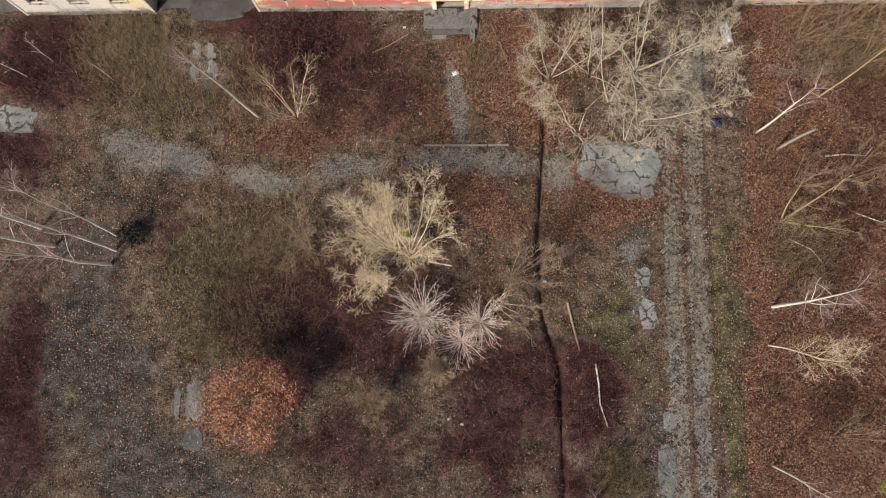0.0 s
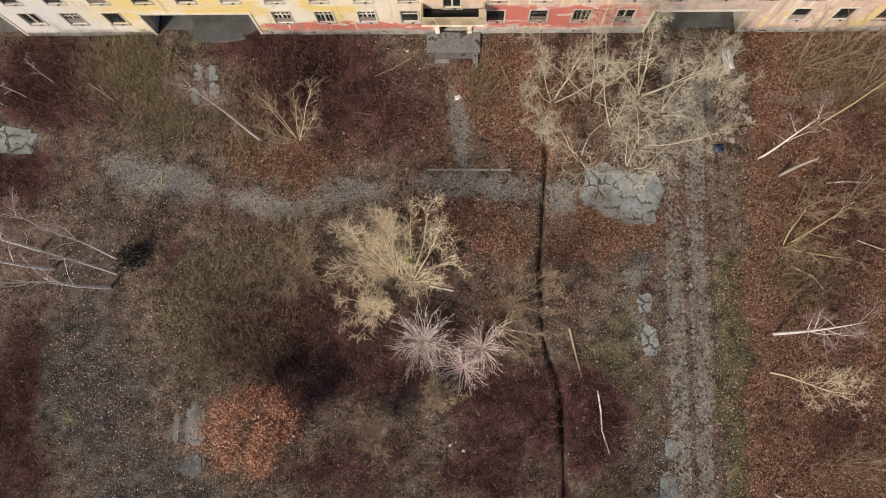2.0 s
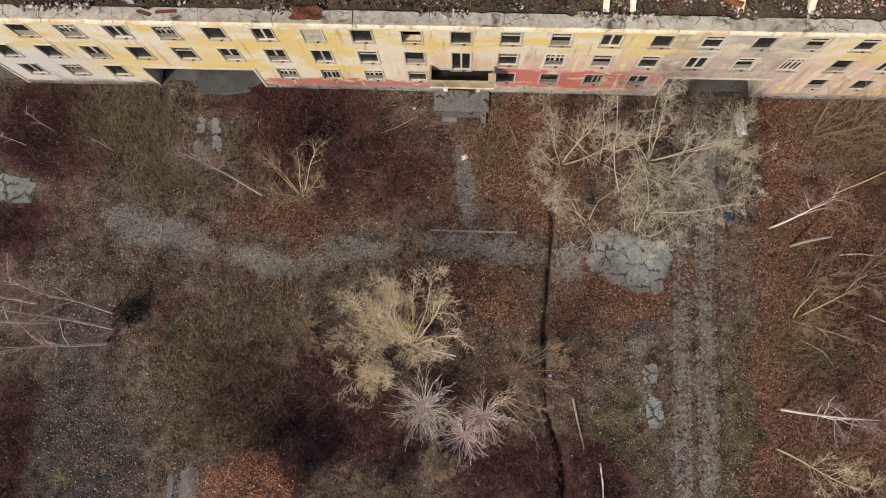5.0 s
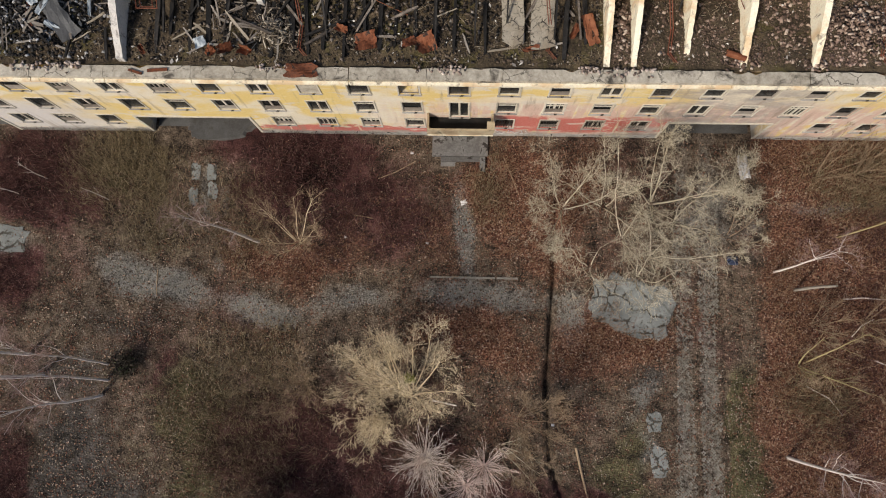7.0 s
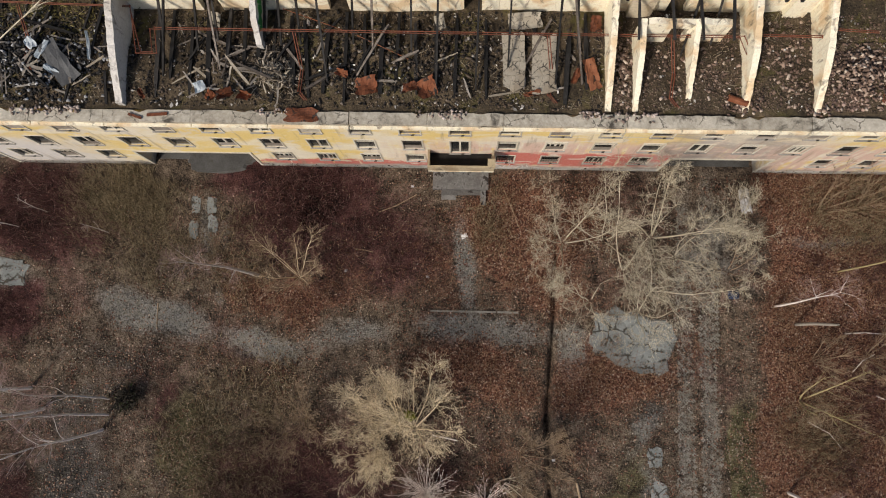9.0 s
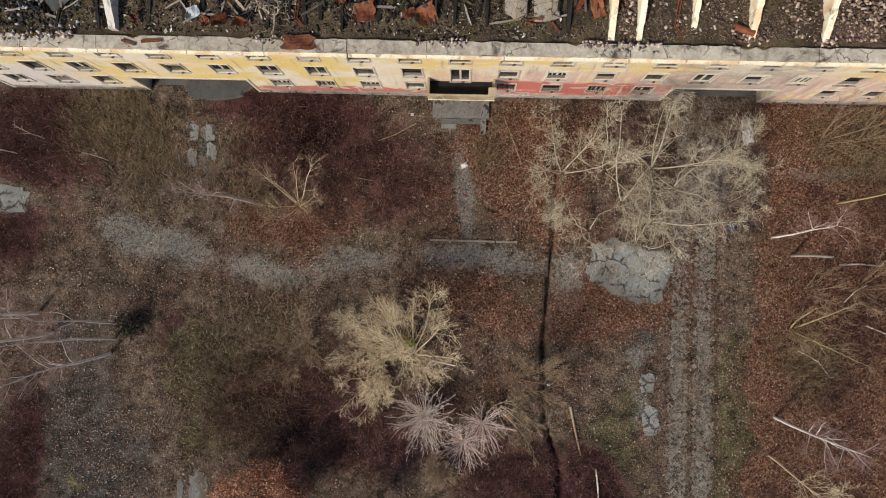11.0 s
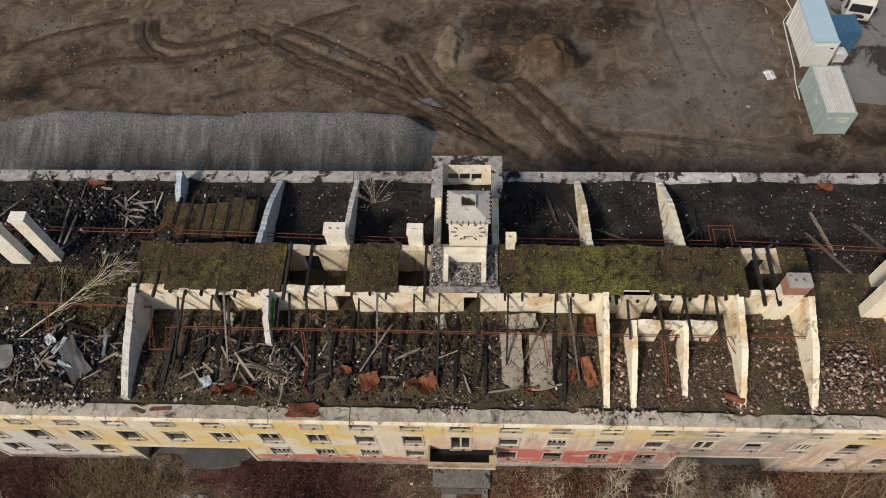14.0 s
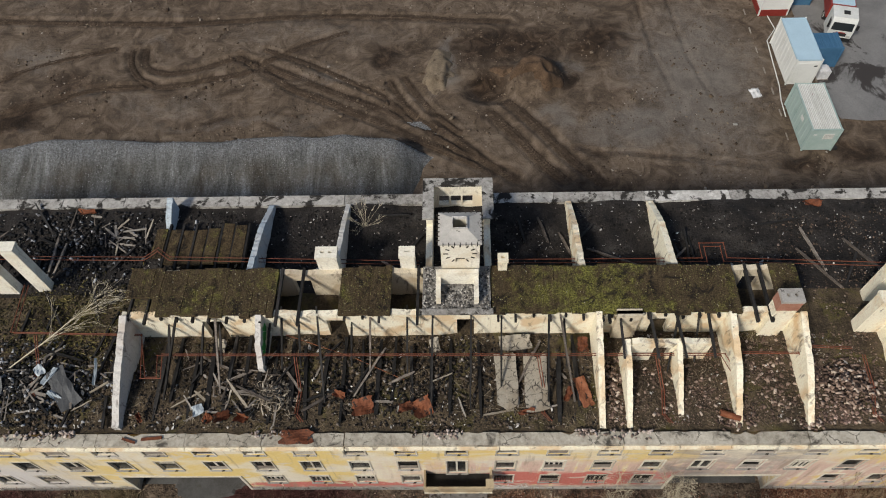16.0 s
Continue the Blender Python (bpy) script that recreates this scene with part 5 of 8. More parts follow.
gj, gi = np.clip(np.searchsorted(hy, G[:, 1]), 1, len(hy) - 1), np.clip(np.searchsorted(hx, G[:, 0]), 1, len(hx) - 1)
lone("heap_stones", flakes(np.concatenate([G, HZ[gj, gi][:, None] + 0.05], 1), 0.036, nclod, 0.5, 1.1), pieces("heap_stone_colour", [(0.0, (0.07, 0.066, 0.06)), (0.6, (0.24, 0.24, 0.24)), (1.0, (0.52, 0.53, 0.55))]), "loose pale stones on the gravel heap", "gravel", kind="stuff")
lone("gravel_heap", (np.stack([HX.ravel(), HY.ravel(), HZ.ravel()], 1), np.stack([hidx[:-1, :-1], hidx[:-1, 1:], hidx[1:, 1:], hidx[1:, :-1]], -1).reshape(-1, 4)), HEAPM, "long heap of grey gravel dumped behind the barracks", "gravel heap", smooth=True, kind="stuff")


# ---- trees and shrubs ----
BARK = {
    "birch": surf("pale_birch_bark", [(0.44, 0.39, 0.36), (0.68, 0.62, 0.58), (0.82, 0.77, 0.74)], 4, 25, 0.8, 0.3),
    "birch_twig": surf("pinkish_birch_twigs", [(0.24, 0.155, 0.14), (0.42, 0.29, 0.265)], 3, 20, 0.85, 0.2, island=True),
    "straw": surf("straw_pale_bark", [(0.50, 0.40, 0.25), (0.72, 0.60, 0.41), (0.84, 0.73, 0.55)], 3, 20, 0.85, 0.3, island=True),
    "tan": surf("tan_twigs", [(0.22, 0.155, 0.10), (0.42, 0.32, 0.22)], 3, 20, 0.9, 0.2, island=True),
    "grey": surf("grey_lichen_twigs", [(0.29, 0.255, 0.18), (0.52, 0.465, 0.35), (0.70, 0.65, 0.53)], 3, 20, 0.9, 0.2, island=True),
    "white": surf("whitish_twigs", [(0.62, 0.53, 0.48), (0.84, 0.76, 0.70)], 3, 20, 0.9, 0.2, island=True),
    "pink": surf("pink_white_stems", [(0.80, 0.66, 0.60), (0.90, 0.80, 0.75)], 3, 20, 0.9, 0.2, island=True),
    "haze": surf("rosy_fine_twigs", [(0.62, 0.40, 0.35), (0.84, 0.62, 0.56)], 3, 20, 0.9, 0.2, island=True),
    "brown": surf("brown_bark", [(0.07, 0.05, 0.038), (0.15, 0.11, 0.08)], 3, 20, 0.9, 0.3, island=True),
    "yellow": surf("yellow_green_bark", [(0.27, 0.22, 0.11), (0.46, 0.39, 0.21)], 3, 20, 0.85, 0.2, island=True)}


def unit(v):
    return v / max(np.linalg.norm(v), 1e-9)


def line(rng, p, d, L, n, wander, rise=0.0, droop=0.0):
    pts = [p]
    for i in range(n):
        d = unit(d + rng.normal(0, wander, 3) + np.array([0, 0, rise - droop * i / n]))
        p = p + d * L / n
        pts.append(p)
    return np.array(pts)


def boughs(rng, lines, radii, count, length, angle, f0, n, wander, rise, thin, droop=0.0):
    """Side shoots along every line of a bundle."""
    out, rr = [], []
    for P, R in zip(lines, radii):
        k = len(P) - 1
        for _ in range(count if isinstance(count, int) else rng.poisson(count)):
            f = f0 + (1 - f0) * rng.random() ** 0.8
            i = min(int(f * k), k - 1)
            u = f * k - i
            p, ax = P[i] * (1 - u) + P[i + 1] * u, unit(P[i + 1] - P[i])
            side = unit(np.cross(ax, rng.normal(0, 1, 3)))
            a = radians(angle) * rng.uniform(0.7, 1.3)
            d = ax * math.cos(a) + side * math.sin(a)
            L = length * (1.15 - 0.6 * f) * rng.uniform(0.6, 1.25)
            r0 = max(thin, (R[i] * (1 - u) + R[i + 1] * u) * 0.46)
            out.append(line(rng, p, d, L, n, wander, rise, droop))
            rr.append(np.linspace(r0, thin * 0.7, n + 1))
    return out, rr


def bundle(groups):
    V, Fc, o = [], [], 0
    for lines, radii, sides in groups:
        if len(lines):
            v, f = tubes(np.array(lines), np.array(radii), sides)
            V.append(v)
            Fc.append(f + o)
            o += len(v)
    return np.concatenate(V), np.concatenate(Fc)


def tree(x, y, height, bark, twig, label, seed, stems=1, lean=(0, 0), r=0.09, limbs=9, limb=2.0, angle=45, first=0.3, b2=5, l2=0.8, b3=4, l3=0.4, thin=0.010, rise=0.06, splay=0.0, curve=0.05, name="tree", fan=42, wave=0.16):
    rng = np.random.default_rng(seed)
    ob = thing(name, (x, y, gz1(x, y) - 0.08), label, "tree" if name == "tree" else "shrub")
    t0, r0 = [], []
    for s in range(stems):
        a = 6.283 * (s + rng.random()) / stems
        w = splay * (rng.uniform(0.1, 1.15) if stems >= 10 else 1.0)
        d = unit(np.array([lean[0] / height + w * math.cos(a), lean[1] / height + w * math.sin(a), 1.0]))
        t0.append(line(rng, np.array([0.12 * math.cos(a), 0.12 * math.sin(a), 0]) * (1 < stems < 12), d, height * rng.uniform(0.85, 1.08), 9, curve, 0.02))
        r0.append(np.linspace(r, thin * 1.3, 10) * rng.uniform(0.75, 1.1))
    t1, r1 = boughs(rng, t0, r0, limbs, limb, angle, first, 5, wave * 0.8, rise, thin * 1.2)
    t2, r2 = boughs(rng, t1, r1, b2, l2, fan, 0.2, 3, wave, rise, thin)
    t3, r3 = boughs(rng, t2, r2, b3, l3, fan, 0.2, 2, wave, rise * 0.5, thin * 0.75) if b3 else ([], [])
    part("trunk", bundle([(t0, r0, 7), (t1, r1, 4)]), BARK[bark], ob, smooth=True)
    part("crown", bundle([(t2, r2, 3), (t3, r3, 3)]), BARK[twig], ob, "bare leafless branches")
    return ob, t0, t2, t3


W = "bare white-stemmed birch on rough grass"
for i, (x, y, h, lean) in enumerate([(-22.6, 6.9, 10.5, (-0.3, 1.2)), (-22.5, 5.9, 11.5, (-0.5, 0.5)), (-22.8, 5.0, 11.0, (-0.2, -0.7)), (-26.6, 6.2, 11.5, (-0.3, 0.3)), (-27.6, 7.4, 10.0, (0.2, 0.4))]):
    tree(x, y, h, "birch", "birch_twig", W, 20 + i, lean=lean, r=0.11, limbs=14, limb=2.4, angle=34, first=0.3, b2=6, l2=0.9, b3=6, l3=0.42, rise=0.05, curve=0.04, thin=0.009)
tree(-13.5, 14.8, 13.0, "birch", "birch_twig", W, 31, lean=(-1.5, 0.1), r=0.12, limbs=14, limb=1.8, angle=38, first=0.3, b2=6, l2=0.8, b3=6, l3=0.4, curve=0.02, thin=0.008)
tree(18.7, 13.5, 7.2, "birch", "birch_twig", "bare forked birch with a white trunk among red leaf litter", 32, lean=(1.0, 0.0), r=0.09, limbs=10, limb=2.4, angle=46, first=0.42, b2=6, l2=0.8, b3=6, l3=0.4, curve=0.025, thin=0.008)
tree(19.15, 2.35, 11.0, "birch", "birch_twig", "bare birch with a bright white straight stem", 33, curve=0.015, lean=(-0.6, 0.1), r=0.11, limbs=14, limb=1.9, angle=48, first=0.4, b2=7, l2=0.75, b3=7, l3=0.4, thin=0.008)
tree(18.6, -7.2, 6.5, "birch", "birch_twig", W, 34, lean=(-0.5, -0.6), r=0.07, limbs=9, limb=1.4, first=0.4)
tree(8.1, -9.3, 6.0, "birch", "birch_twig", W, 35, lean=(-0.8, 0.6), r=0.07, limbs=7, limb=1.2)
tree(-13.6, -9.2, 6.5, "birch", "birch_twig", W, 36, lean=(-0.3, 0.2), r=0.06, limbs=8, limb=1.5)
for i, (x, y) in enumerate([(-29.2, 17.6), (-27.4, 18.6), (-23.3, 17.3), (-30.5, 17.0)]):
    tree(x, y, 3.0 + 0.3 * i, "birch", "birch_twig", "thin young birch against the wall of the barracks", 40 + i, r=0.035, limbs=5, limb=0.7, b2=3, l2=0.4, b3=0)
# the pale tree in the middle of the court and its neighbours
tree(-3.4, 5.6, 6.2, "straw", "straw", "bare straw-coloured tree with a mossy fork", 50, stems=8, lean=(0.5, 2.0), splay=0.42, r=0.06, limbs=13, limb=2.3, angle=27, first=0.1, b2=8, l2=0.95, b3=4, l3=0.4, thin=0.0066, fan=38, wave=0.15, curve=0.05)
tree(-4.5, 6.0, 6.0, "straw", "straw", "bare straw-coloured tree leaning towards the barracks", 51, stems=7, lean=(-1.4, 1.9), splay=0.38, r=0.055, limbs=13, limb=2.1, angle=27, first=0.1, b2=8, l2=0.95, b3=4, l3=0.4, thin=0.0066, fan=38, wave=0.15, curve=0.05)
tree(-5.5, 4.2, 3.8, "straw", "straw", "bare grey-twigged small tree", 52, stems=14, lean=(-0.2, -0.5), splay=0.52, r=0.03, limbs=8, limb=1.1, angle=36, first=0.2, b2=6, l2=0.6, b3=4, l3=0.32, thin=0.0068, fan=38, wave=0.17)
tree(-2.6, 1.7, 3.0, "white", "white", "bare whitish tree seen amid dark brush", 53, stems=190, splay=0.9, r=0.009, limbs=2, limb=0.5, angle=40, first=0.4, b2=1, l2=0.3, b3=0, thin=0.006, fan=45, wave=0.2, curve=0.15)
for i, (x, y) in enumerate([(1.0, 1.4), (-0.1, 0.2)]):
    tree(x, y, 2.3 - 0.1 * i, "pink", "haze", "bare pinkish-white young birch with spreading twigs", 54 + i, stems=90 - 8 * i, splay=1.3, r=0.015, limbs=2, limb=0.6, angle=32, first=0.3, b2=2, l2=0.35, b3=0, thin=0.0055, rise=0.0, fan=40, wave=0.15, curve=0.10)
tree(3.1, 4.2, 4.0, "tan", "tan", "bare brown-twigged tree beside the trench", 57, stems=8, lean=(1.8, 0.7), splay=0.45, r=0.022, limbs=9, limb=1.4, angle=34, b2=5, l2=0.7, b3=4, l3=0.4, thin=0.009, fan=26, wave=0.07)
tree(2.0, 2.5, 4.0, "grey", "tan", "bare tan shrub beside the trench", 58, stems=7, lean=(1.6, -0.5), splay=0.4, r=0.03, limbs=9, limb=1.1, angle=28, b2=5, l2=0.6, b3=4, l3=0.35, thin=0.009, fan=26, wave=0.07, name="shrub")
tree(-1.5, -1.6, 1.7, "grey", "tan", "bare olive-grey shrub amid dark brush", 59, stems=10, splay=0.5, r=0.03, limbs=9, limb=1.0, b2=6, l2=0.5, b3=4, l3=0.3, name="shrub")
tree(-5.3, -3.6, 3.4, "tan", "tan", "bare tan bushy shrub", 60, stems=12, splay=0.5, lean=(-0.3, 0.4), r=0.026, limbs=9, limb=0.9, angle=32, b2=5, l2=0.5, b3=4, l3=0.3, thin=0.008, fan=30, wave=0.08, name="shrub")
tree(-10.0, 5.9, 4.2, "tan", "tan", "bare tan shrub on the edge of the brush", 61, stems=10, splay=0.42, r=0.026, limbs=9, limb=1.2, angle=32, b2=5, l2=0.6, b3=4, l3=0.3, thin=0.008, fan=30, wave=0.08, name="shrub")
tree(-11.0, 14.8, 4.4, "straw", "tan", "bare brown tree with upswept branches", 62, stems=8, splay=0.5, lean=(-0.2, 1.0), r=0.028, limbs=9, limb=1.3, angle=32, b2=6, l2=0.7, b3=5, l3=0.32, thin=0.007, fan=30, wave=0.12)
# the wide tree before the gateway
for i, (x, y, h, sp) in enumerate([(7.4, 13.6, 5.6, 0.55), (9.4, 15.4, 7.4, 0.6), (11.2, 14.2, 6.0, 0.55), (8.2, 17.4, 6.4, 0.55), (10.4, 12.9, 4.6, 0.6), (12.6, 16.4, 6.0, 0.5)]):
    tree(x, y, h, "grey", "grey", "wide bare grey-twigged tree before the gateway", 630 + i, stems=4, splay=sp, lean=(0.1, 0.2), r=0.038, limbs=8, limb=1.7, angle=55, first=0.08, b2=5, l2=0.95, b3=3, l3=0.45, thin=0.0075, curve=0.12, wave=0.24, rise=0.02)
tree(5.6, 17.2, 5.2, "grey", "grey", "bare lichen-grey tree by the barracks wall", 64, stems=7, splay=0.6, r=0.05, limbs=9, limb=1.8, b2=6, l2=0.9, b3=6, l3=0.45, thin=0.008, rise=0.02, wave=0.3)
tree(11.2, 17.6, 6.0, "grey", "grey", "bare lichen-grey tree by the gateway", 65, stems=7, splay=0.6, r=0.06, limbs=9, limb=2.0, b2=6, l2=0.9, b3=6, l3=0.45, thin=0.008, rise=0.02, wave=0.3)
tree(16.3, 18.6, 3.6, "grey", "grey", "bare pale sapling clump at the gateway", 66, stems=5, splay=0.4, r=0.025, limbs=8, limb=1.4, b2=5, l2=0.7, b3=5, l3=0.4)
tree(15.9, 15.6, 3.2, "tan", "grey", "bare grey shrub by the paved track", 67, stems=5, splay=0.45, r=0.03, limbs=8, limb=1.0, b2=5, l2=0.5, b3=4, l3=0.3, name="shrub")
# the reddish strip east of the track
tree(22.6, 15.7, 12.0, "yellow", "tan", "tall bare yellow-barked tree with a slim trunk", 68, lean=(0.5, 0.2), r=0.075, limbs=10, limb=1.6, first=0.55, curve=0.012)
tree(20.1, 7.8, 4.6, "yellow", "tan", "low yellow-barked tree with crooked limbs", 69, stems=4, splay=0.55, lean=(0.9, 0.6), r=0.06, limbs=8, limb=1.6, b2=5, l2=0.8, b3=4, l3=0.4)
tree(18.8, 0.0, 8.8, "straw", "straw", "bare tan tree with an arching crown", 70, lean=(-0.3, -0.5), r=0.065, limbs=15, limb=2.4, angle=46, first=0.25, b2=7, l2=0.9, b3=6, l3=0.42, thin=0.007)
for i, (x, y, h) in enumerate([(24.2, 10.5, 4.0), (25.5, 18.0, 5.0), (23.8, 19.6, 4.5), (26.8, 4.5, 4.0), (21.0, 10.2, 2.6), (26.5, -2.5, 4.0), (22.5, -5.5, 2.6), (21.5, 19.5, 3.6), (27.0, 14.0, 5.0)]):
    tree(x, y, h, "tan", "tan", "leaning bare brown shrub in red leaf litter", 71 + i, stems=9, splay=0.5, lean=(0.8, 0.5), r=0.022, limbs=4, limb=1.3, angle=28, b2=3, l2=0.6, b3=2, l3=0.3, thin=0.008, fan=30, wave=0.1, name="shrub")

# the beech that kept its orange leaves
ob, t0, t2, t3 = tree(-12.6, -3.7, 4.0, "brown", "brown", "young beech full of dry orange leaves", 90, stems=9, splay=0.55, r=0.04, limbs=9, limb=1.7, b2=5, l2=0.8, b3=3, l3=0.4)
rng = np.random.default_rng(3)
tips = np.concatenate([P[1:] for P in t2 + t3])
tips = tips[rng.integers(0, len(tips), 11000)] + rng.normal(0, 0.24, (11000, 3))
part("foliage", flakes(tips, 0.038, rng, 0.9), pieces("dry_beech_leaves", [(0.0, (0.18, 0.06, 0.032)), (0.45, (0.34, 0.13, 0.07)), (0.8, (0.50, 0.25, 0.15)), (1.0, (0.64, 0.44, 0.32))]), ob, "dry orange-brown leaves")
ob, t0, t2, t3 = tree(-10.4, -2.6, 3.0, "brown", "brown", "young beech with dull red leaves", 91, stems=4, splay=0.4, r=0.04, limbs=9, limb=1.2, b2=5, l2=0.6, b3=3, l3=0.3)
tips = np.concatenate([P[1:] for P in t2 + t3])
tips = tips[rng.integers(0, len(tips), 1400)] + rng.normal(0, 0.10, (1400, 3))
part("foliage", flakes(tips, 0.045, rng, 0.9), pieces("dull_red_leaves", [(0.0, (0.10, 0.03, 0.025)), (1.0, (0.26, 0.09, 0.07))]), ob, "sparse dull red leaves")
# small evergreens
GREENLEAF = pieces("evergreen_needles", [(0.0, (0.012, 0.010, 0.008)), (0.7, (0.035, 0.030, 0.022)), (0.93, (0.075, 0.065, 0.05)), (1.0, (0.06, 0.085, 0.03))])
YELLOWLEAF = pieces("yellow_green_leaves", [(0.0, (0.13, 0.14, 0.015)), (1.0, (0.32, 0.32, 0.06))])
for x, y, z, R, n, m, label, nm in ((-21.2, 6.9, 0.0, 0.85, 1500, GREENLEAF, "dark dishevelled spruce bush", "evergreen_bush"), (24.0, -8.0, 2.0, 0.42, 900, YELLOWLEAF, "yellow-green mistletoe ball on a thin stem", "mistletoe"), (-3.5, 6.6, 2.6, 0.32, 600, YELLOWLEAF, "bright moss and mistletoe clump in a tree fork", "mistletoe")):
    C = rng.normal(0, 1, (n, 3))
    C = C / np.linalg.norm(C, axis=1, keepdims=True) * (R * np.minimum(1.25, np.abs(rng.normal(0.55, 0.3, (n, 1))))) * np.array([1, 1, 0.8])
    ob = thing(nm, (x, y, gz1(x, y) + z), label, "bush")
    part("foliage", flakes(C + np.array([0, 0, R * 0.7]), 0.045 if R < 0.6 else 0.06, rng, 1.2, 2.0), m, ob)
    part("stem", Shape().tube([(0, 0, -z - 0.05), (0.03, 0, -z * 0.5 + 0.2), (0, 0, R * 0.8)], [0.035, 0.03, 0.015], 5), BARK["brown"], ob)

# ---- low growth ----
rng = np.random.default_rng(17)


def scatter(n, weight, x0=-34, x1=30, y0=-12.5, y1=21.6):
    out = np.zeros((0, 2))
    while len(out) < n:
        p = np.stack([rng.uniform(x0, x1, n * 2), rng.uniform(y0, y1, n * 2)], 1)
        w = weight(p[:, 0], p[:, 1]) * (0.35 + 1.3 * vnoise(p[:, 0], p[:, 1], 0.8, 31) ** 1.5)
        keep = (rng.random(len(p)) < w) & (way_distance(p[:, 0], p[:, 1], TRENCH) > 0.25) & (np.hypot(p[:, 0] - 0.4, p[:, 1] - 0.8) > 1.5) & (np.hypot(p[:, 0] + 2.6, p[:, 1] - 1.7) > 1.1) & ~((np.abs(p[:, 0] + 0.85) < 1.9) & (p[:, 1] > 19.3)) & ~((np.abs(p[:, 0] + 17.05) < 3.5) & (p[:, 1] > 20.6))
        out = np.concatenate([out, p[keep]])
    return out[:n]


def stalks(P, height, lean, r0, k=3, wander=0.12, bias=(0, 0)):
    n = len(P)
    L = height * rng.uniform(0.5, 1.3, n)
    d = np.stack([rng.normal(bias[0], lean, n), rng.normal(bias[1], lean, n), np.ones(n)], 1)
    pts = [np.concatenate([P, gz(P[:, 0], P[:, 1])[:, None] - 0.03], 1)]
    for _ in range(k - 1):
        d = d + rng.normal(0, wander, (n, 3))
        d /= np.linalg.norm(d, axis=1, keepdims=True)
        pts.append(pts[-1] + d * (L / (k - 1))[:, None])
    return np.stack(pts, 1), np.linspace(1, 0.45, k)[None] * r0 * rng.uniform(0.7, 1.3, n)[:, None]


def twiggy(name, n, weight, height, lean, r0, stops, label, bias=(0, 0), side=2):
    P, R = stalks(scatter(n, weight), height, lean, r0, bias=bias)
    groups = [(P, R, 3)]
    for _ in range(side):
        i = rng.integers(1, P.shape[1] - 1, n)
        q = P[np.arange(n), i]
        d = rng.normal(0, 1, (n, 3)) * np.array([1, 1, 0.5]) + np.array([0, 0, 0.5])
        d /= np.linalg.norm(d, axis=1, keepdims=True)
        L = height * rng.uniform(0.2, 0.5, n)[:, None]
        groups.append((np.stack([q, q + d * L], 1), np.tile(np.array([0.8, 0.5]) * r0, (n, 1)), 3))
    lone(name, bundle(groups), pieces(name + "_colour", stops), label, "brush", kind="stuff")


Z4 = lambda i: (lambda x, y: zones(x, y)[i])
free = lambda x, y: np.clip(1 - 1.4 * zones(x, y)[2], 0, 1)
twiggy("dark_brush", 17000, lambda x, y: np.minimum(zones(x, y)[3], 0.6) * free(x, y), 0.95, 0.55, 0.010, [(0.0, (0.038, 0.015, 0.014)), (0.5, (0.098, 0.044, 0.040)), (0.85, (0.18, 0.094, 0.085)), (1.0, (0.34, 0.225, 0.20))], "dense dark maroon thicket of bare stems")
twiggy("red_brush", 12000, lambda x, y: zones(x, y)[0] * free(x, y), 0.9, 0.6, 0.010, [(0.0, (0.08, 0.036, 0.022)), (0.6, (0.23, 0.125, 0.072)), (1.0, (0.45, 0.31, 0.20))], "rust-brown dead stems over leaf litter", (0.25, 0.15))
twiggy("scrub", 7000, lambda x, y: 0.35 * free(x, y), 0.6, 0.6, 0.009, [(0.0, (0.06, 0.045, 0.032)), (0.6, (0.15, 0.115, 0.08)), (1.0, (0.30, 0.25, 0.18))], "thin dead stems over rough grass")
dry = lambda x, y: np.maximum.reduce([spot(x, y, -22.2, 18.9, 3.6, 3.2), 0.6 * spot(x, y, -20.5, 15.8, 3.0, 2.0), 0.8 * spot(x, y, 9.1, -7.5, 1.5, 1.5), 0.5 * spot(x, y, 1.0, 18.5, 1.5, 2.5), 0.7 * spot(x, y, 9.3, -8.5, 1.8, 2.0), 0.8 * spot(x, y, 25, 19, 5, 2.5), 0.5 * spot(x, y, -14, 4, 5, 6), 0.5 * spot(x, y, 21, 5.5, 2.5, 2.5), 0.35 * spot(x, y, -15, 16, 3, 3)])
P, R = stalks(scatter(17000, dry), 0.85, 0.5, 0.012, 3, 0.25, (0.1, 0.5))
lone("dry_grass", bundle([(P, R, 3)]), pieces("dry_grass_colour", [(0.0, (0.10, 0.078, 0.045)), (0.6, (0.26, 0.205, 0.125)), (1.0, (0.44, 0.36, 0.24))]), "tufts of long dry yellow-brown grass", "grass", kind="stuff")

# fallen leaves and short grass
def lying(n, weight, size, tilt, long, lift=0.03):
    p = scatter(n, weight)
    return flakes(np.concatenate([p, gz(p[:, 0], p[:, 1])[:, None] + lift + 0.02 * rng.random((n, 1))], 1), size, rng, tilt, long)


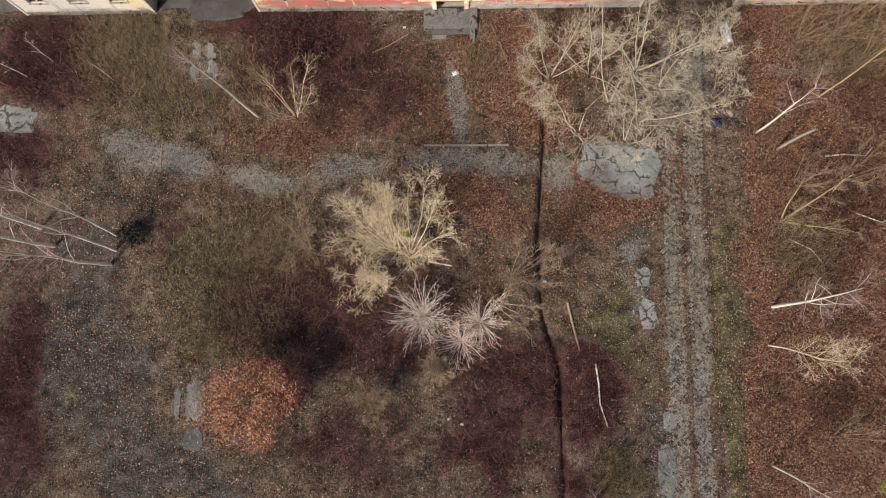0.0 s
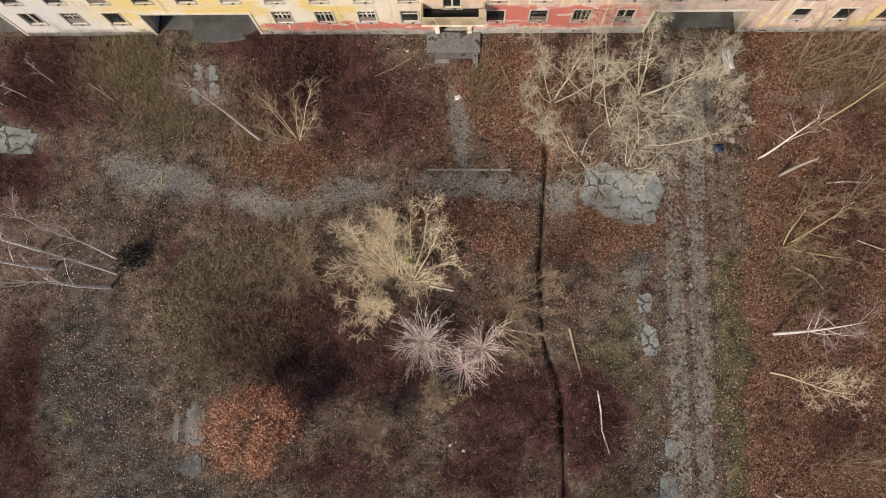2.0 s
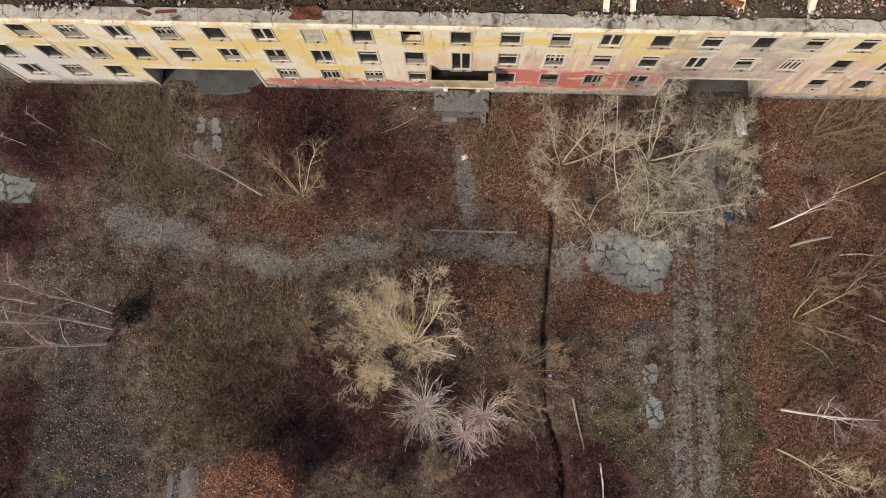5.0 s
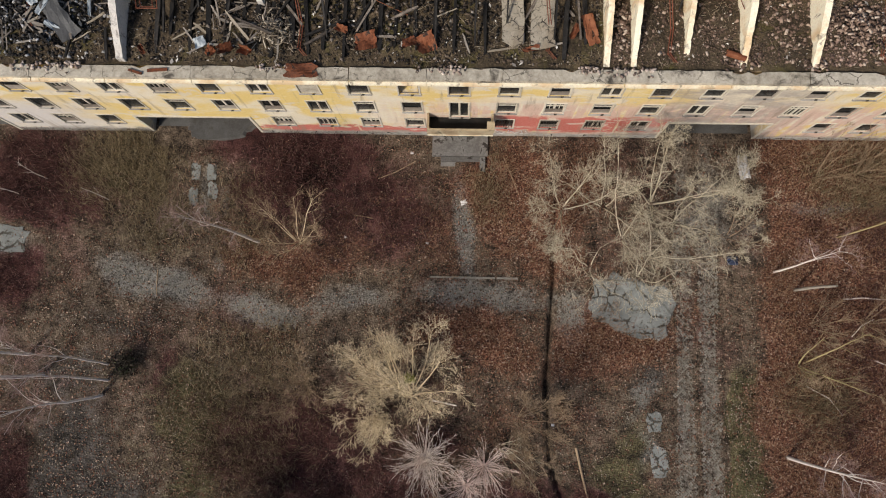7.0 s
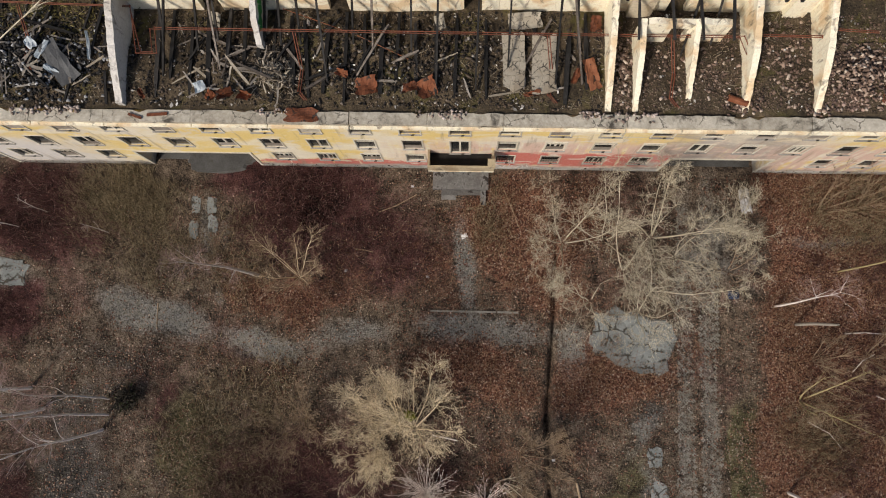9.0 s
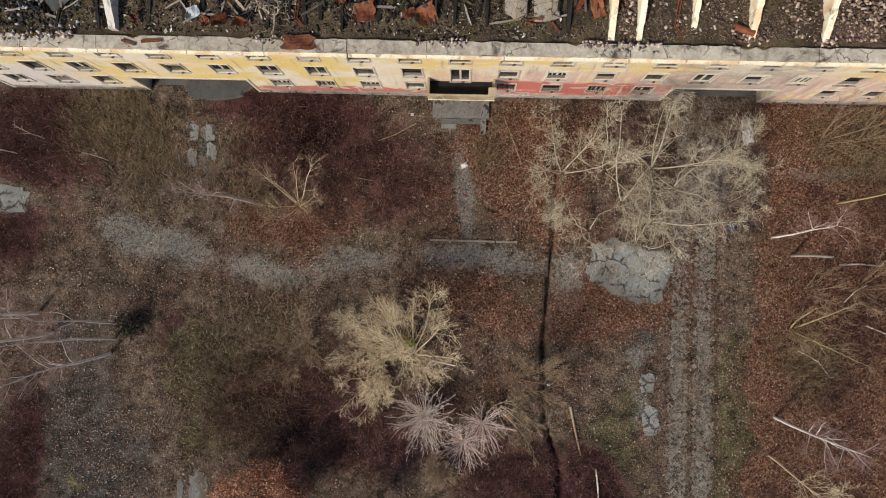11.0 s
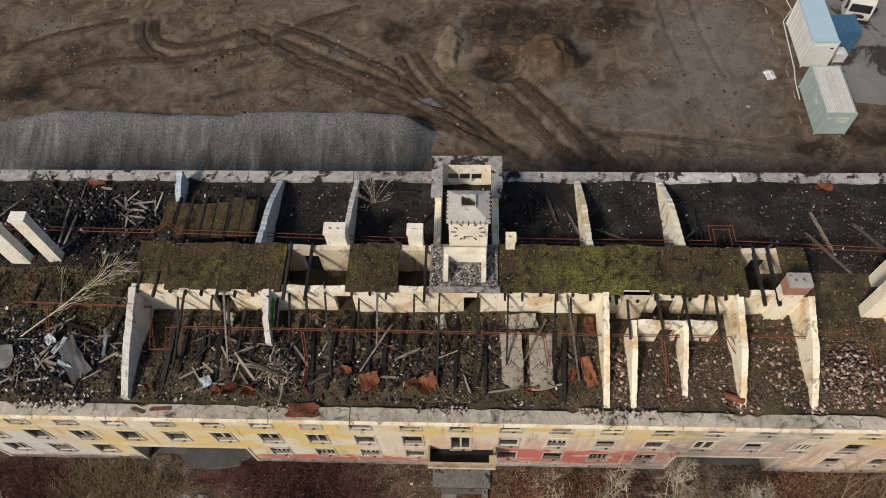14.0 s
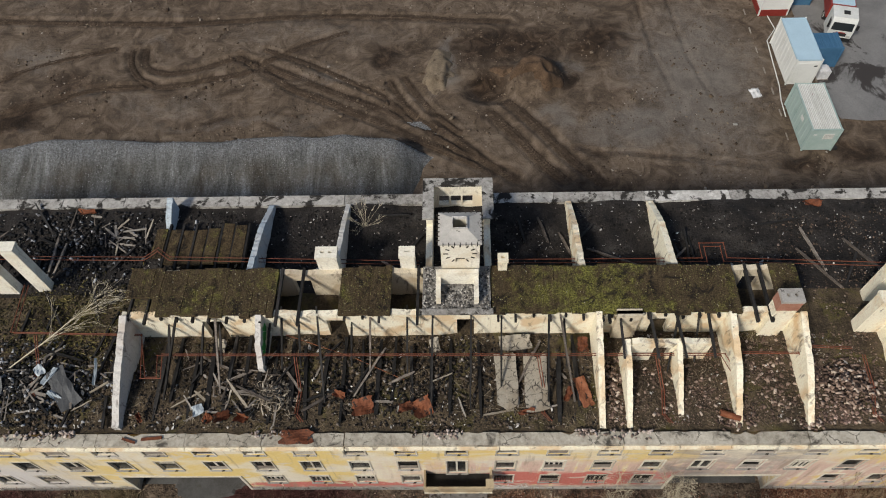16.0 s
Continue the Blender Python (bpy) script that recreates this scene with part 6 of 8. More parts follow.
lone("fallen_leaves", lying(88000, lambda x, y: (1 - 0.75 * np.minimum(1, zones(x, y)[3])) * (0.25 + zones(x, y)[0]) * (0.4 + 0.6 * free(x, y)), 0.045, 0.35, 1.4), pieces("leaf_colour", [(0.0, (0.045, 0.018, 0.013)), (0.4, (0.11, 0.048, 0.032)), (0.7, (0.20, 0.095, 0.062)), (0.90, (0.32, 0.205, 0.145)), (1.0, (0.50, 0.385, 0.30))]), "scattered brown and russet fallen leaves", "leaf litter", kind="stuff")
lone("pale_leaves", lying(16000, lambda x, y: np.clip(0.14 + 0.18 * zones(x, y)[4] + 0.18 * zones(x, y)[0] + 0.3 * zones(x, y)[1] - 0.3 * zones(x, y)[3], 0, 1) * (0.5 + 0.5 * free(x, y)), 0.034, 0.3, 1.2, 0.05), pieces("bleached_leaf_colour", [(0.0, (0.16, 0.125, 0.10)), (0.6, (0.30, 0.245, 0.20)), (1.0, (0.52, 0.45, 0.39))]), "bleached pale leaves lying over dark earth", "leaf litter", kind="stuff")
lone("short_grass", lying(72000, lambda x, y: (1 - 0.7 * np.minimum(1, zones(x, y)[3])) * 0.6 * np.maximum(free(x, y), 0.35) * np.clip(1 - zones(x, y)[0], 0.1, 1), 0.022, 0.9, 4.0), pieces("grass_colour", [(0.0, (0.04, 0.032, 0.022)), (0.5, (0.10, 0.082, 0.055)), (0.8, (0.16, 0.14, 0.095)), (0.92, (0.26, 0.225, 0.17)), (1.0, (0.44, 0.40, 0.34))]), "matted short winter grass", "grass", kind="stuff")


# ---- burnt roof space ----
rng = random.Random(23)
nrng = np.random.default_rng(23)


def beam(x, y, L, w, h, yaw, pitch, z, material, name, label, category, group=""):
    """A timber with notched, worn edges, its middle at (x, y, z)."""
    n = 5
    s = Shape()
    rings = []
    for i in range(n + 1):
        u = -L / 2 + L * i / n
        a, b = w / 2 * rng.uniform(0.75, 1.1), h / 2 * rng.uniform(0.75, 1.1)
        if i in (0, n):
            a, b = a * rng.uniform(0.4, 1), b * rng.uniform(0.4, 1)
        oy, oz = rng.uniform(-0.015, 0.015), rng.uniform(-0.015, 0.015)
        rings.append([(-a + oy, u, -b + oz), (a + oy, u, -b + oz), (a + oy, u, b + oz), (-a + oy, u, b + oz)])
    for i in range(n):
        s.add(rings[i] + rings[i + 1], [(0, 1, 5, 4), (1, 2, 6, 5), (2, 3, 7, 6), (3, 0, 4, 7)])
    s.add(rings[0], [(3, 2, 1, 0)])
    s.add(rings[-1], [(0, 1, 2, 3)])
    ob = lone(name, s, material, label, category, group=group)
    ob.matrix_world = pose(x, y, z, pitch, 0, yaw)
    return ob


BL = "charred black roof timber lying on the burnt attic floor"
PALEWOOD = surf("half_burnt_wood", [(0.03, 0.026, 0.024), (0.12, 0.10, 0.085), (0.34, 0.30, 0.26)], 2.5, 14, 0.85, 0.5)
x = -16.8
while x < 5.9:
    if rng.random() < 0.92 and not (1.0 < x < 4.0 and rng.random() < 0.5):
        L = rng.uniform(3.4, 4.7)
        yc = 24.55 + rng.uniform(-0.5, 0.5) * (4.7 - L)
        beam(x, yc, L, rng.uniform(0.16, 0.24), rng.uniform(0.16, 0.22), rng.gauss(0, 1.6), rng.gauss(0, 1.2), az1(x, yc) + 0.10, CHAR, "charred_beam", BL, "beam", "charred timbers")
    if rng.random() < 0.28:
        L = rng.uniform(2.0, 3.0)
        beam(x + 0.4, 26.1, L, 0.11, 0.13, rng.gauss(0, 6), math.degrees(math.atan2(1.5, 1.6)) * rng.uniform(0.6, 1.0), az1(x + 0.4, 26.0) + 0.95, rng.choice([CHAR, CHAR, PALEWOOD]), "charred_rafter", "charred rafter stump leaning on the corridor wall", "beam", "charred timbers")
    x += rng.uniform(0.65, 1.0)
for _ in range(11):
    x, y = rng.uniform(-16, 5.5), rng.uniform(22.8, 26.2)
    beam(x, y, rng.uniform(1.2, 2.8), 0.12, 0.12, rng.uniform(-80, 80), rng.gauss(0, 5), az1(x, y) + 0.22, rng.choice([CHAR, PALEWOOD]), "charred_beam", BL, "beam", "charred timbers")
for _ in range(34):
    x, y = rng.choice([rng.uniform(-28, -18), rng.uniform(-17, -3), rng.uniform(1.6, 14), rng.uniform(16.5, 24)]), rng.uniform(30.6, 34.6)
    beam(x, y, rng.uniform(1.2, 3.4), 0.13, 0.13, rng.choice([rng.gauss(0, 25), rng.gauss(70, 25)]), rng.gauss(0, 4), az1(x, y) + 0.14, rng.choice([CHAR, CHAR, PALEWOOD]), "charred_beam", "charred timber among black ash in the rear rooms", "beam", "charred timbers")
for _ in range(20):
    x, y = rng.uniform(-28, -18), rng.uniform(22.8, 30)
    beam(x, y, rng.uniform(1.5, 3.5), 0.13, 0.13, rng.gauss(10, 30), rng.gauss(0, 4), az1(x, y) + 0.14, CHAR, "charred_beam", BL, "beam", "charred timbers")
for q in (7.3, 8.8, 10.1, 11.6):
    beam(q, 26.2, 3.0, 0.12, 0.14, rng.gauss(2, 3), 8, 13.62, CHAR, "charred_joist", "charred joist end hanging out from the corridor ceiling", "beam", "charred timbers")
# long pale pole and light boards
beam(-5.15, 24.8, 2.9, 0.1, 0.1, -31, 6, az1(-5, 24.8) + 0.28, PALEWOOD, "pale_pole", "half-burnt pole with whitened flaking surface", "beam")
LIGHTWOOD = surf("bare_plank_wood", [(0.20, 0.17, 0.13), (0.36, 0.31, 0.24), (0.50, 0.45, 0.37)], 3, 18, 0.85, 0.4)
for _ in range(110):
    zone = rng.random()
    if zone < 0.42:
        x, y = rng.gauss(-21.8, 1.7), rng.gauss(24.2, 0.9)
    elif zone < 0.6:
        x, y = rng.gauss(-11.6, 1.0), rng.gauss(23.7, 0.6)
    elif zone < 0.78:
        x, y = rng.gauss(-20.3, 1.0), rng.gauss(33.6, 0.7)
    else:
        x, y = rng.uniform(-16, 5), rng.uniform(22.7, 26.4)
    y = min(max(y, 22.5), 34.8)
    beam(x, y, rng.uniform(0.4, 1.7), rng.uniform(0.05, 0.15), 0.03, rng.uniform(0, 180), rng.gauss(0, 8), az1(x, y) + 0.16, rng.choice([OLDWOOD, OLDWOOD, LIGHTWOOD, PALEWOOD]), "plank", "splintered grey board on the debris", "plank", "broken boards")


# sheets of iron, bitumen and plaster
def sheet(x, y, w, d, yaw, tilt, material, name, label, lift=0.2, fold=0.25, n=6, seed=1, roll=0):
    r = random.Random(seed)
    s, P = Shape(), []
    ang = r.uniform(0, 3)
    for j in range(n + 1):
        for i in range(n + 1):
            u, v = i / n - 0.5, j / n - 0.5
            c = u * math.cos(ang) + v * math.sin(ang)
            cut = 1 - 0.22 * (abs(u) > 0.4) * r.random()
            P.append((u * w * cut + r.uniform(-0.03, 0.03), v * d * cut + r.uniform(-0.03, 0.03), fold * abs(c) * 1.2 + 0.05 * math.sin(7 * u + 5 * v + ang * 9) + r.uniform(-0.025, 0.025)))
    m = n + 1
    s.add(P, [(j * m + i, j * m + i + 1, (j + 1) * m + i + 1, (j + 1) * m + i) for j in range(n) for i in range(n)])
    s.add([(a, b, c - 0.012) for a, b, c in P], [(j * m + i, (j + 1) * m + i, (j + 1) * m + i + 1, j * m + i + 1) for j in range(n) for i in range(n)])
    ob = lone(name, s, material, label, "sheet")
    ob.matrix_world = pose(x, y, az1(x, y) + lift, tilt, roll, yaw)
    return ob


RL = "rust-orange bent roofing sheet lying in the debris"
for i, (x, y, w, d, yaw, tilt, fold) in enumerate([(5.45, 23.7, 0.8, 1.8, 14, 4, 0.05), (5.65, 26.25, 0.7, 0.9, 0, 20, 0.05), (-5.4, 23.0, 1.3, 1.0, 10, 8, 0.3), (-2.5, 22.9, 1.3, 1.1, 25, 10, 0.35), (-6.6, 23.6, 0.8, 0.4, -20, 10, 0.2), (-3.3, 22.9, 0.9, 0.5, 15, 10, 0.3), (-12.2, 22.5, 1.0, 0.5, 20, 20, 0.6), (-11.2, 22.5, 0.8, 0.5, -10, 25, 0.6), (-13.0, 22.4, 0.6, 0.5, 60, 10, 0.4), (-16.4, 22.5, 0.3, 0.6, 25, 10, 0.2), (4.7, 23.6, 0.4, 0.9, -25, 10, 0.3), (2.6, 22.7, 1.1, 0.3, 10, 5, 0.2), (-22.5, 35.0, 1.3, 0.4, 0, 5, 0.2), (19.6, 35.0, 1.4, 0.5, 0, 5, 0.2)]):
    sheet(x, y, w * 0.85, d * 0.85, yaw, tilt, RUST, "rusty_sheet", RL, 0.22, fold * 1.5, 7, i + 5)
flat_rust = sheet(-8.55, 21.55, 1.75, 0.72, 0, 0, RUST, "rusty_sheet", "rusty sheet hanging over the edge of the cornice", 0.0, 0.04, 5, 77)
flat_rust.location.z = EAVE + 0.30
lone("gutter_scrap", Shape().box((-15.6, 21.5, EAVE + 0.31), (1.0, 0.14, 0.06), Matrix.Rotation(0.08, 3, "Z")).box((-16.7, 21.4, EAVE + 0.31), (0.7, 0.12, 0.06), Matrix.Rotation(-0.3, 3, "Z")), RUST, "rusty gutter scraps lying on the cornice", "scrap metal")
BITUMEN = surf("grey_roofing_felt", [(0.06, 0.062, 0.065), (0.12, 0.122, 0.125), (0.19, 0.19, 0.19)], 1.2, 12, 0.85, 0.3)
sheet(-20.6, 24.0, 1.1, 2.4, 38, 6, BITUMEN, "felt_panel", "dark grey felted roof panel thrown on the debris", 0.35, 0.05, 4, 31)
sheet(-24.4, 24.0, 1.6, 1.3, 5, 6, BITUMEN, "felt_panel", "dark grey felted roof panel", 0.35, 0.05, 4, 32)
BLUEGREY = surf("blue_grey_paint", [(0.20, 0.24, 0.27), (0.36, 0.41, 0.45), (0.52, 0.56, 0.58)], 2, 14, 0.7, 0.3)
for i, (x, y, w, d, yaw) in enumerate([(-13.5, 22.8, 0.6, 0.55, 20), (-21.4, 24.6, 0.35, 1.0, -30), (-19.2, 24.9, 0.18, 1.4, 8), (-22.0, 24.9, 0.5, 0.6, 40), (-20.9, 23.6, 0.3, 0.8, 55)]):
    sheet(x, y, w, d, yaw, 8, BLUEGREY, "painted_board", "pale blue-grey painted board among burnt timbers", 0.38, 0.06, 4, 50 + i)

# fallen pale ceiling slabs, cracked into pieces
PALE = stained("fallen_whitewashed_plaster", (0.36, 0.325, 0.265), (0.25, 0.205, 0.15), (0.06, 0.052, 0.045))
crackle(PALE, 2.4, 0.06, (0.022, 0.019, 0.017))
for x0, x1, y0, y1 in ((1.15, 2.25, 22.9, 25.7), (2.55, 3.75, 22.8, 25.7)):
    slab = thing("ceiling_slab", ((x0 + x1) / 2, (y0 + y1) / 2, FLOOR + 0.5), "fallen pale plaster ceiling slab, cracked into pieces", "slab", "fallen slabs")
    nx, ny = 3, 4
    gx = [[(x0 - (x0 + x1) / 2) + (x1 - x0) * i / nx + (rng.uniform(-0.16, 0.16) if 0 < i < nx else rng.uniform(-0.07, 0.07)) for i in range(nx + 1)] for _ in range(ny + 1)]
    gy = [[(y0 - y1) / 2 + (y1 - y0) * j / ny + rng.uniform(-0.2, 0.2) for _ in range(nx + 1)] for j in range(ny + 1)]
    for j in range(ny):
        for i in range(nx):
            c = [(gx[j][i], gy[j][i]), (gx[j][i + 1], gy[j][i + 1]), (gx[j + 1][i + 1], gy[j + 1][i + 1]), (gx[j + 1][i], gy[j + 1][i])]
            mx, my = sum(p[0] for p in c) / 4, sum(p[1] for p in c) / 4
            k = rng.uniform(0.965, 0.985)
            z = rng.uniform(-0.03, 0.03)
            tx, ty = rng.gauss(0, 0.035), rng.gauss(0, 0.035)
            q = [(mx + (a - mx) * k, my + (b - my) * k, z + (a - mx) * tx + (b - my) * ty) for a, b in c]
            part("slab_piece", Shape().add(q + [(a, b, h - 0.09) for a, b, h in q], [(0, 1, 2, 3), (7, 6, 5, 4), (0, 4, 5, 1), (1, 5, 6, 2), (2, 6, 7, 3), (3, 7, 4, 0)]), PALE, slab)
sheet(2.2, 26.3, 1.8, 0.8, 5, 18, PALE, "plaster_slab", "fallen grey plaster slab leaning by the corridor wall", 0.35, 0.05, 4, 60)
sheet(-1.9, 26.2, 0.5, 0.9, 20, 60, PALE, "plaster_slab", "broken white board leaning in a doorway", 0.45, 0.05, 3, 61)
sheet(-12.9, 26.3, 0.6, 0.8, -20, 55, PALE, "plaster_slab", "torn pale wall panel leaning by a doorway", 0.5, 0.2, 3, 62)
sheet(15.4, 30.4, 0.8, 0.9, 30, 50, BLUEGREY, "painted_board", "pale blue wall fragment standing among ash", 0.5, 0.1, 3, 63)

# rubble
CONC = lambda c, lo, hi: [(0.0, lo), (0.6, c), (1.0, hi)]


def rubble(name, n, area, size, stops, label, flat=False):
    P = np.stack([nrng.uniform(area[0], area[1], n * 3), nrng.uniform(area[2], area[3], n * 3)], 1)
    keep = nrng.random(len(P)) < 0.15 + 1.3 * vnoise(P[:, 0], P[:, 1], 0.9, 41) ** 2
    P = P[keep][:n]
    S = size * nrng.lognormal(0, 0.5, (len(P), 1)) * nrng.uniform(0.5, 1.4, (len(P), 3))
    S[:, 2] *= 0.5
    lone(name, chunks(np.concatenate([P, az(P[:, 0], P[:, 1])[:, None] + 0.03], 1), np.minimum(S, size * 2.4), nrng, flat), pieces(name + "_colour", stops), label, "rubble", kind="stuff")


rubble("brick_rubble", 11000, (6.5, 20.5, 22.1, 26.9), 0.036, [(0.0, (0.035, 0.027, 0.022)), (0.40, (0.11, 0.078, 0.058)), (0.75, (0.17, 0.118, 0.088)), (0.95, (0.27, 0.19, 0.15)), (1.0, (0.46, 0.38, 0.33))], "broken bricks and mortar filling roofless rooms")
rubble("brick_heap", 1000, (16.6, 19.6, 22.2, 25.0), 0.06, [(0.0, (0.06, 0.045, 0.04)), (0.5, (0.16, 0.105, 0.085)), (0.85, (0.36, 0.25, 0.21)), (1.0, (0.58, 0.50, 0.45))], "heap of fallen pinkish bricks")
rubble("burnt_rubble", 9000, (-29.5, 6.0, 22.0, 26.9), 0.05, [(0.0, (0.012, 0.011, 0.011)), (0.45, (0.04, 0.034, 0.03)), (0.8, (0.11, 0.08, 0.058)), (0.96, (0.20, 0.16, 0.125)), (1.0, (0.42, 0.39, 0.36))], "black burnt rubble and ash")
rubble("rear_rubble", 9000, (-29.5, 30.5, 29.9, 35.2), 0.05, [(0.0, (0.006, 0.006, 0.006)), (0.65, (0.020, 0.018, 0.017)), (0.93, (0.07, 0.058, 0.05)), (0.97, (0.24, 0.22, 0.21)), (1.0, (0.60, 0.59, 0.59))], "black ash strewn with pale flakes in the rear rooms")
rubble("east_rubble", 5200, (17.0, 30.5, 22.0, 34.5), 0.045, [(0.0, (0.03, 0.023, 0.018)), (0.6, (0.10, 0.072, 0.053)), (0.94, (0.19, 0.135, 0.105)), (1.0, (0.40, 0.34, 0.29))], "dark rubble on the attic floor")
rubble("west_rubble", 2600, (-29.5, -18.0, 26.5, 30.2), 0.05, [(0.0, (0.012, 0.011, 0.008)), (0.75, (0.045, 0.038, 0.02)), (0.97, (0.12, 0.10, 0.06)), (1.0, (0.36, 0.32, 0.27))], "mossy rubble on the attic floor")
def bricks(name, n, area, stops, label, heap=0.0):
    """Whole and broken bricks tumbled over a floor."""
    P = np.stack([np.clip(nrng.normal((area[0] + area[1]) / 2, (area[1] - area[0]) / 4, n), area[0], area[1]), np.clip(nrng.normal((area[2] + area[3]) / 2, (area[3] - area[2]) / 4, n), area[2], area[3])], 1)
    S = np.stack([nrng.uniform(0.10, 0.25, n), nrng.uniform(0.08, 0.13, n), nrng.uniform(0.05, 0.08, n)], 1)
    z = az(P[:, 0], P[:, 1]) + 0.04 + heap * nrng.random(n) * spot(P[:, 0], P[:, 1], (area[0] + area[1]) / 2, (area[2] + area[3]) / 2, (area[1] - area[0]) / 2, (area[3] - area[2]) / 2)
    lone(name, chunks(np.concatenate([P, z[:, None]], 1), S, nrng), pieces(name + "_colour", stops), label, "rubble", kind="stuff")


BRICKS = [(0.0, (0.06, 0.042, 0.034)), (0.45, (0.17, 0.115, 0.09)), (0.8, (0.34, 0.25, 0.20)), (1.0, (0.60, 0.51, 0.43))]
bricks("fallen_bricks", 420, (16.6, 20.0, 22.2, 25.4), BRICKS, "heap of fallen pink and buff bricks", 0.5)
bricks("room_bricks", 120, (13.1, 15.9, 22.3, 26.4), BRICKS, "loose bricks strewn over a roofless room")
bricks("wall_bricks", 130, (6.5, 7.4, 22.2, 26.0), BRICKS, "fallen bricks along a broken cross wall", 0.2)
bricks("hall_bricks", 70, (7.8, 12.4, 22.3, 25.2), BRICKS, "scattered bricks over earth-brown rubble")
bricks("cornice_bricks", 50, (11.6, 13.6, FY + 0.0, FY + 0.7), BRICKS, "bricks tumbled onto the cornice at a wall foot", 0.2)
bricks("cornice_bricks", 40, (15.6, 16.9, FY + 0.0, FY + 0.7), BRICKS, "bricks tumbled onto the cornice at a wall foot", 0.2)
bricks("char_lumps", 1500, (-29.0, -17.7, 22.2, 26.6), [(0.0, (0.006, 0.006, 0.006)), (0.7, (0.03, 0.028, 0.027)), (0.86, (0.12, 0.12, 0.125)), (1.0, (0.50, 0.51, 0.53))], "charred lumps and grey scraps over the attic floor", 0.15)
bricks("char_lumps", 800, (-17.0, 5.8, 22.2, 26.8), [(0.0, (0.006, 0.006, 0.006)), (0.6, (0.03, 0.025, 0.021)), (0.93, (0.11, 0.085, 0.065)), (1.0, (0.34, 0.31, 0.28))], "charred lumps and broken laths between the joists", 0.1)
bricks("ash_lumps", 1200, (-29.0, -16.0, 30.2, 35.1), [(0.0, (0.005, 0.005, 0.005)), (0.8, (0.022, 0.021, 0.021)), (0.94, (0.12, 0.12, 0.13)), (1.0, (0.46, 0.47, 0.50))], "black lumps and pale scraps in the rear rooms", 0.1)
P = np.stack([nrng.uniform(-2.4, 0.9, 900), nrng.uniform(27.1, 29.5, 900)], 1)
P = P[~((P[:, 0] > -1.8) & (P[:, 0] < 0.4) & (P[:, 1] > 28.5))]
lone("mortar_grit", chunks(np.concatenate([P, np.full((len(P), 1), DECK + 0.12)], 1), nrng.uniform(0.03, 0.11, (len(P), 3)), nrng), pieces("grit_colour", [(0.0, (0.03, 0.03, 0.03)), (0.6, (0.16, 0.15, 0.14)), (1.0, (0.55, 0.53, 0.5))]), "fallen mortar grit on the tower platform", "rubble", kind="stuff")
n = 1500
P = np.stack([nrng.uniform(XL, XR, n), FY - 0.1 + nrng.normal(0, 0.16, n)], 1)
P = P[(vnoise(P[:, 0], P[:, 0] * 0, 0.5, 12) > 0.55) & (P[:, 1] < FY + 0.02) & (P[:, 1] > FY - 0.62)]
lone("cornice_rubble", chunks(np.concatenate([P, np.full((len(P), 1), EAVE + 0.27)], 1), nrng.uniform(0.04, 0.16, (len(P), 3)), nrng), pieces("cornice_rubble_colour", [(0.0, (0.05, 0.045, 0.04)), (0.5, (0.25, 0.19, 0.16)), (1.0, (0.60, 0.52, 0.47))]), "broken brick and soot crumbs along the cornice", "rubble", kind="stuff")
# moss and grit on the corridor ceiling
n = 9000
P = np.stack([nrng.uniform(-17.5, 16.3, n), nrng.uniform(27.0, 29.6, n)], 1)
ok = np.zeros(n, bool)
for a, b in ((-17.6, -9.9), (-6.65, -4.05), (1.0, 13.2), (15.05, 16.4)):
    ok |= (P[:, 0] > a) & (P[:, 0] < b)
P = P[ok & (vnoise(P[:, 0], P[:, 1], 1.6, 51) > 0.3)]
lone("roof_moss", flakes(np.concatenate([P, np.full((len(P), 1), DECK + 0.03)], 1), 0.026, nrng, 0.5), pieces("moss_colour", [(0.0, (0.03, 0.026, 0.014)), (0.5, (0.07, 0.06, 0.024)), (0.80, (0.17, 0.155, 0.055)), (0.96, (0.26, 0.235, 0.11)), (1.0, (0.46, 0.42, 0.34))]), "moss cushions and grit on the remaining ceiling", "moss", kind="stuff")

# long rafters still hanging from the corridor ceiling
for x, ye, lean in ((-0.13, 22.9, 0.1), (3.68, 23.0, 0.15), (9.64, 24.6, 0.7), (11.07, 25.2, 0.2), (-2.04, 22.6, 0.1), (-5.16, 24.8, 0.1), (-3.27, 24.6, 0.05), (-15.41, 23.4, 0.6), (-12.52, 23.6, -0.4), (-9.64, 25.0, 0.1), (-7.3, 23.2, -0.5), (1.4, 24.0, 0.1), (5.0, 23.2, -0.7)):
    za, zb = DECK - 0.1, az1(x + lean, ye) + 0.2
    L = math.hypot(27.5 - ye, za - zb)
    beam(x + lean / 2, (27.5 + ye) / 2, L, 0.10, 0.13, -math.degrees(math.atan2(lean, 27.5 - ye)), math.degrees(math.atan2(za - zb, 27.5 - ye)), (za + zb) / 2, rng.choice([CHAR, CHAR, PALEWOOD]), "charred_rafter", "long charred rafter sloping from the ceiling edge to the floor", "beam", "charred timbers")
# fine litter: pale flecks, dry stalks and a heap of splinters
def litter_places(n, area, k):
    P = np.stack([nrng.uniform(area[0], area[1], n * 16), nrng.uniform(area[2], area[3], n * 16)], 1)
    P = P[nrng.random(len(P)) < 0.04 + 1.6 * vnoise(P[:, 0], P[:, 1], 0.8, k) ** 3][:n]
    return np.concatenate([P, az(P[:, 0], P[:, 1])[:, None] + 0.07], 1)


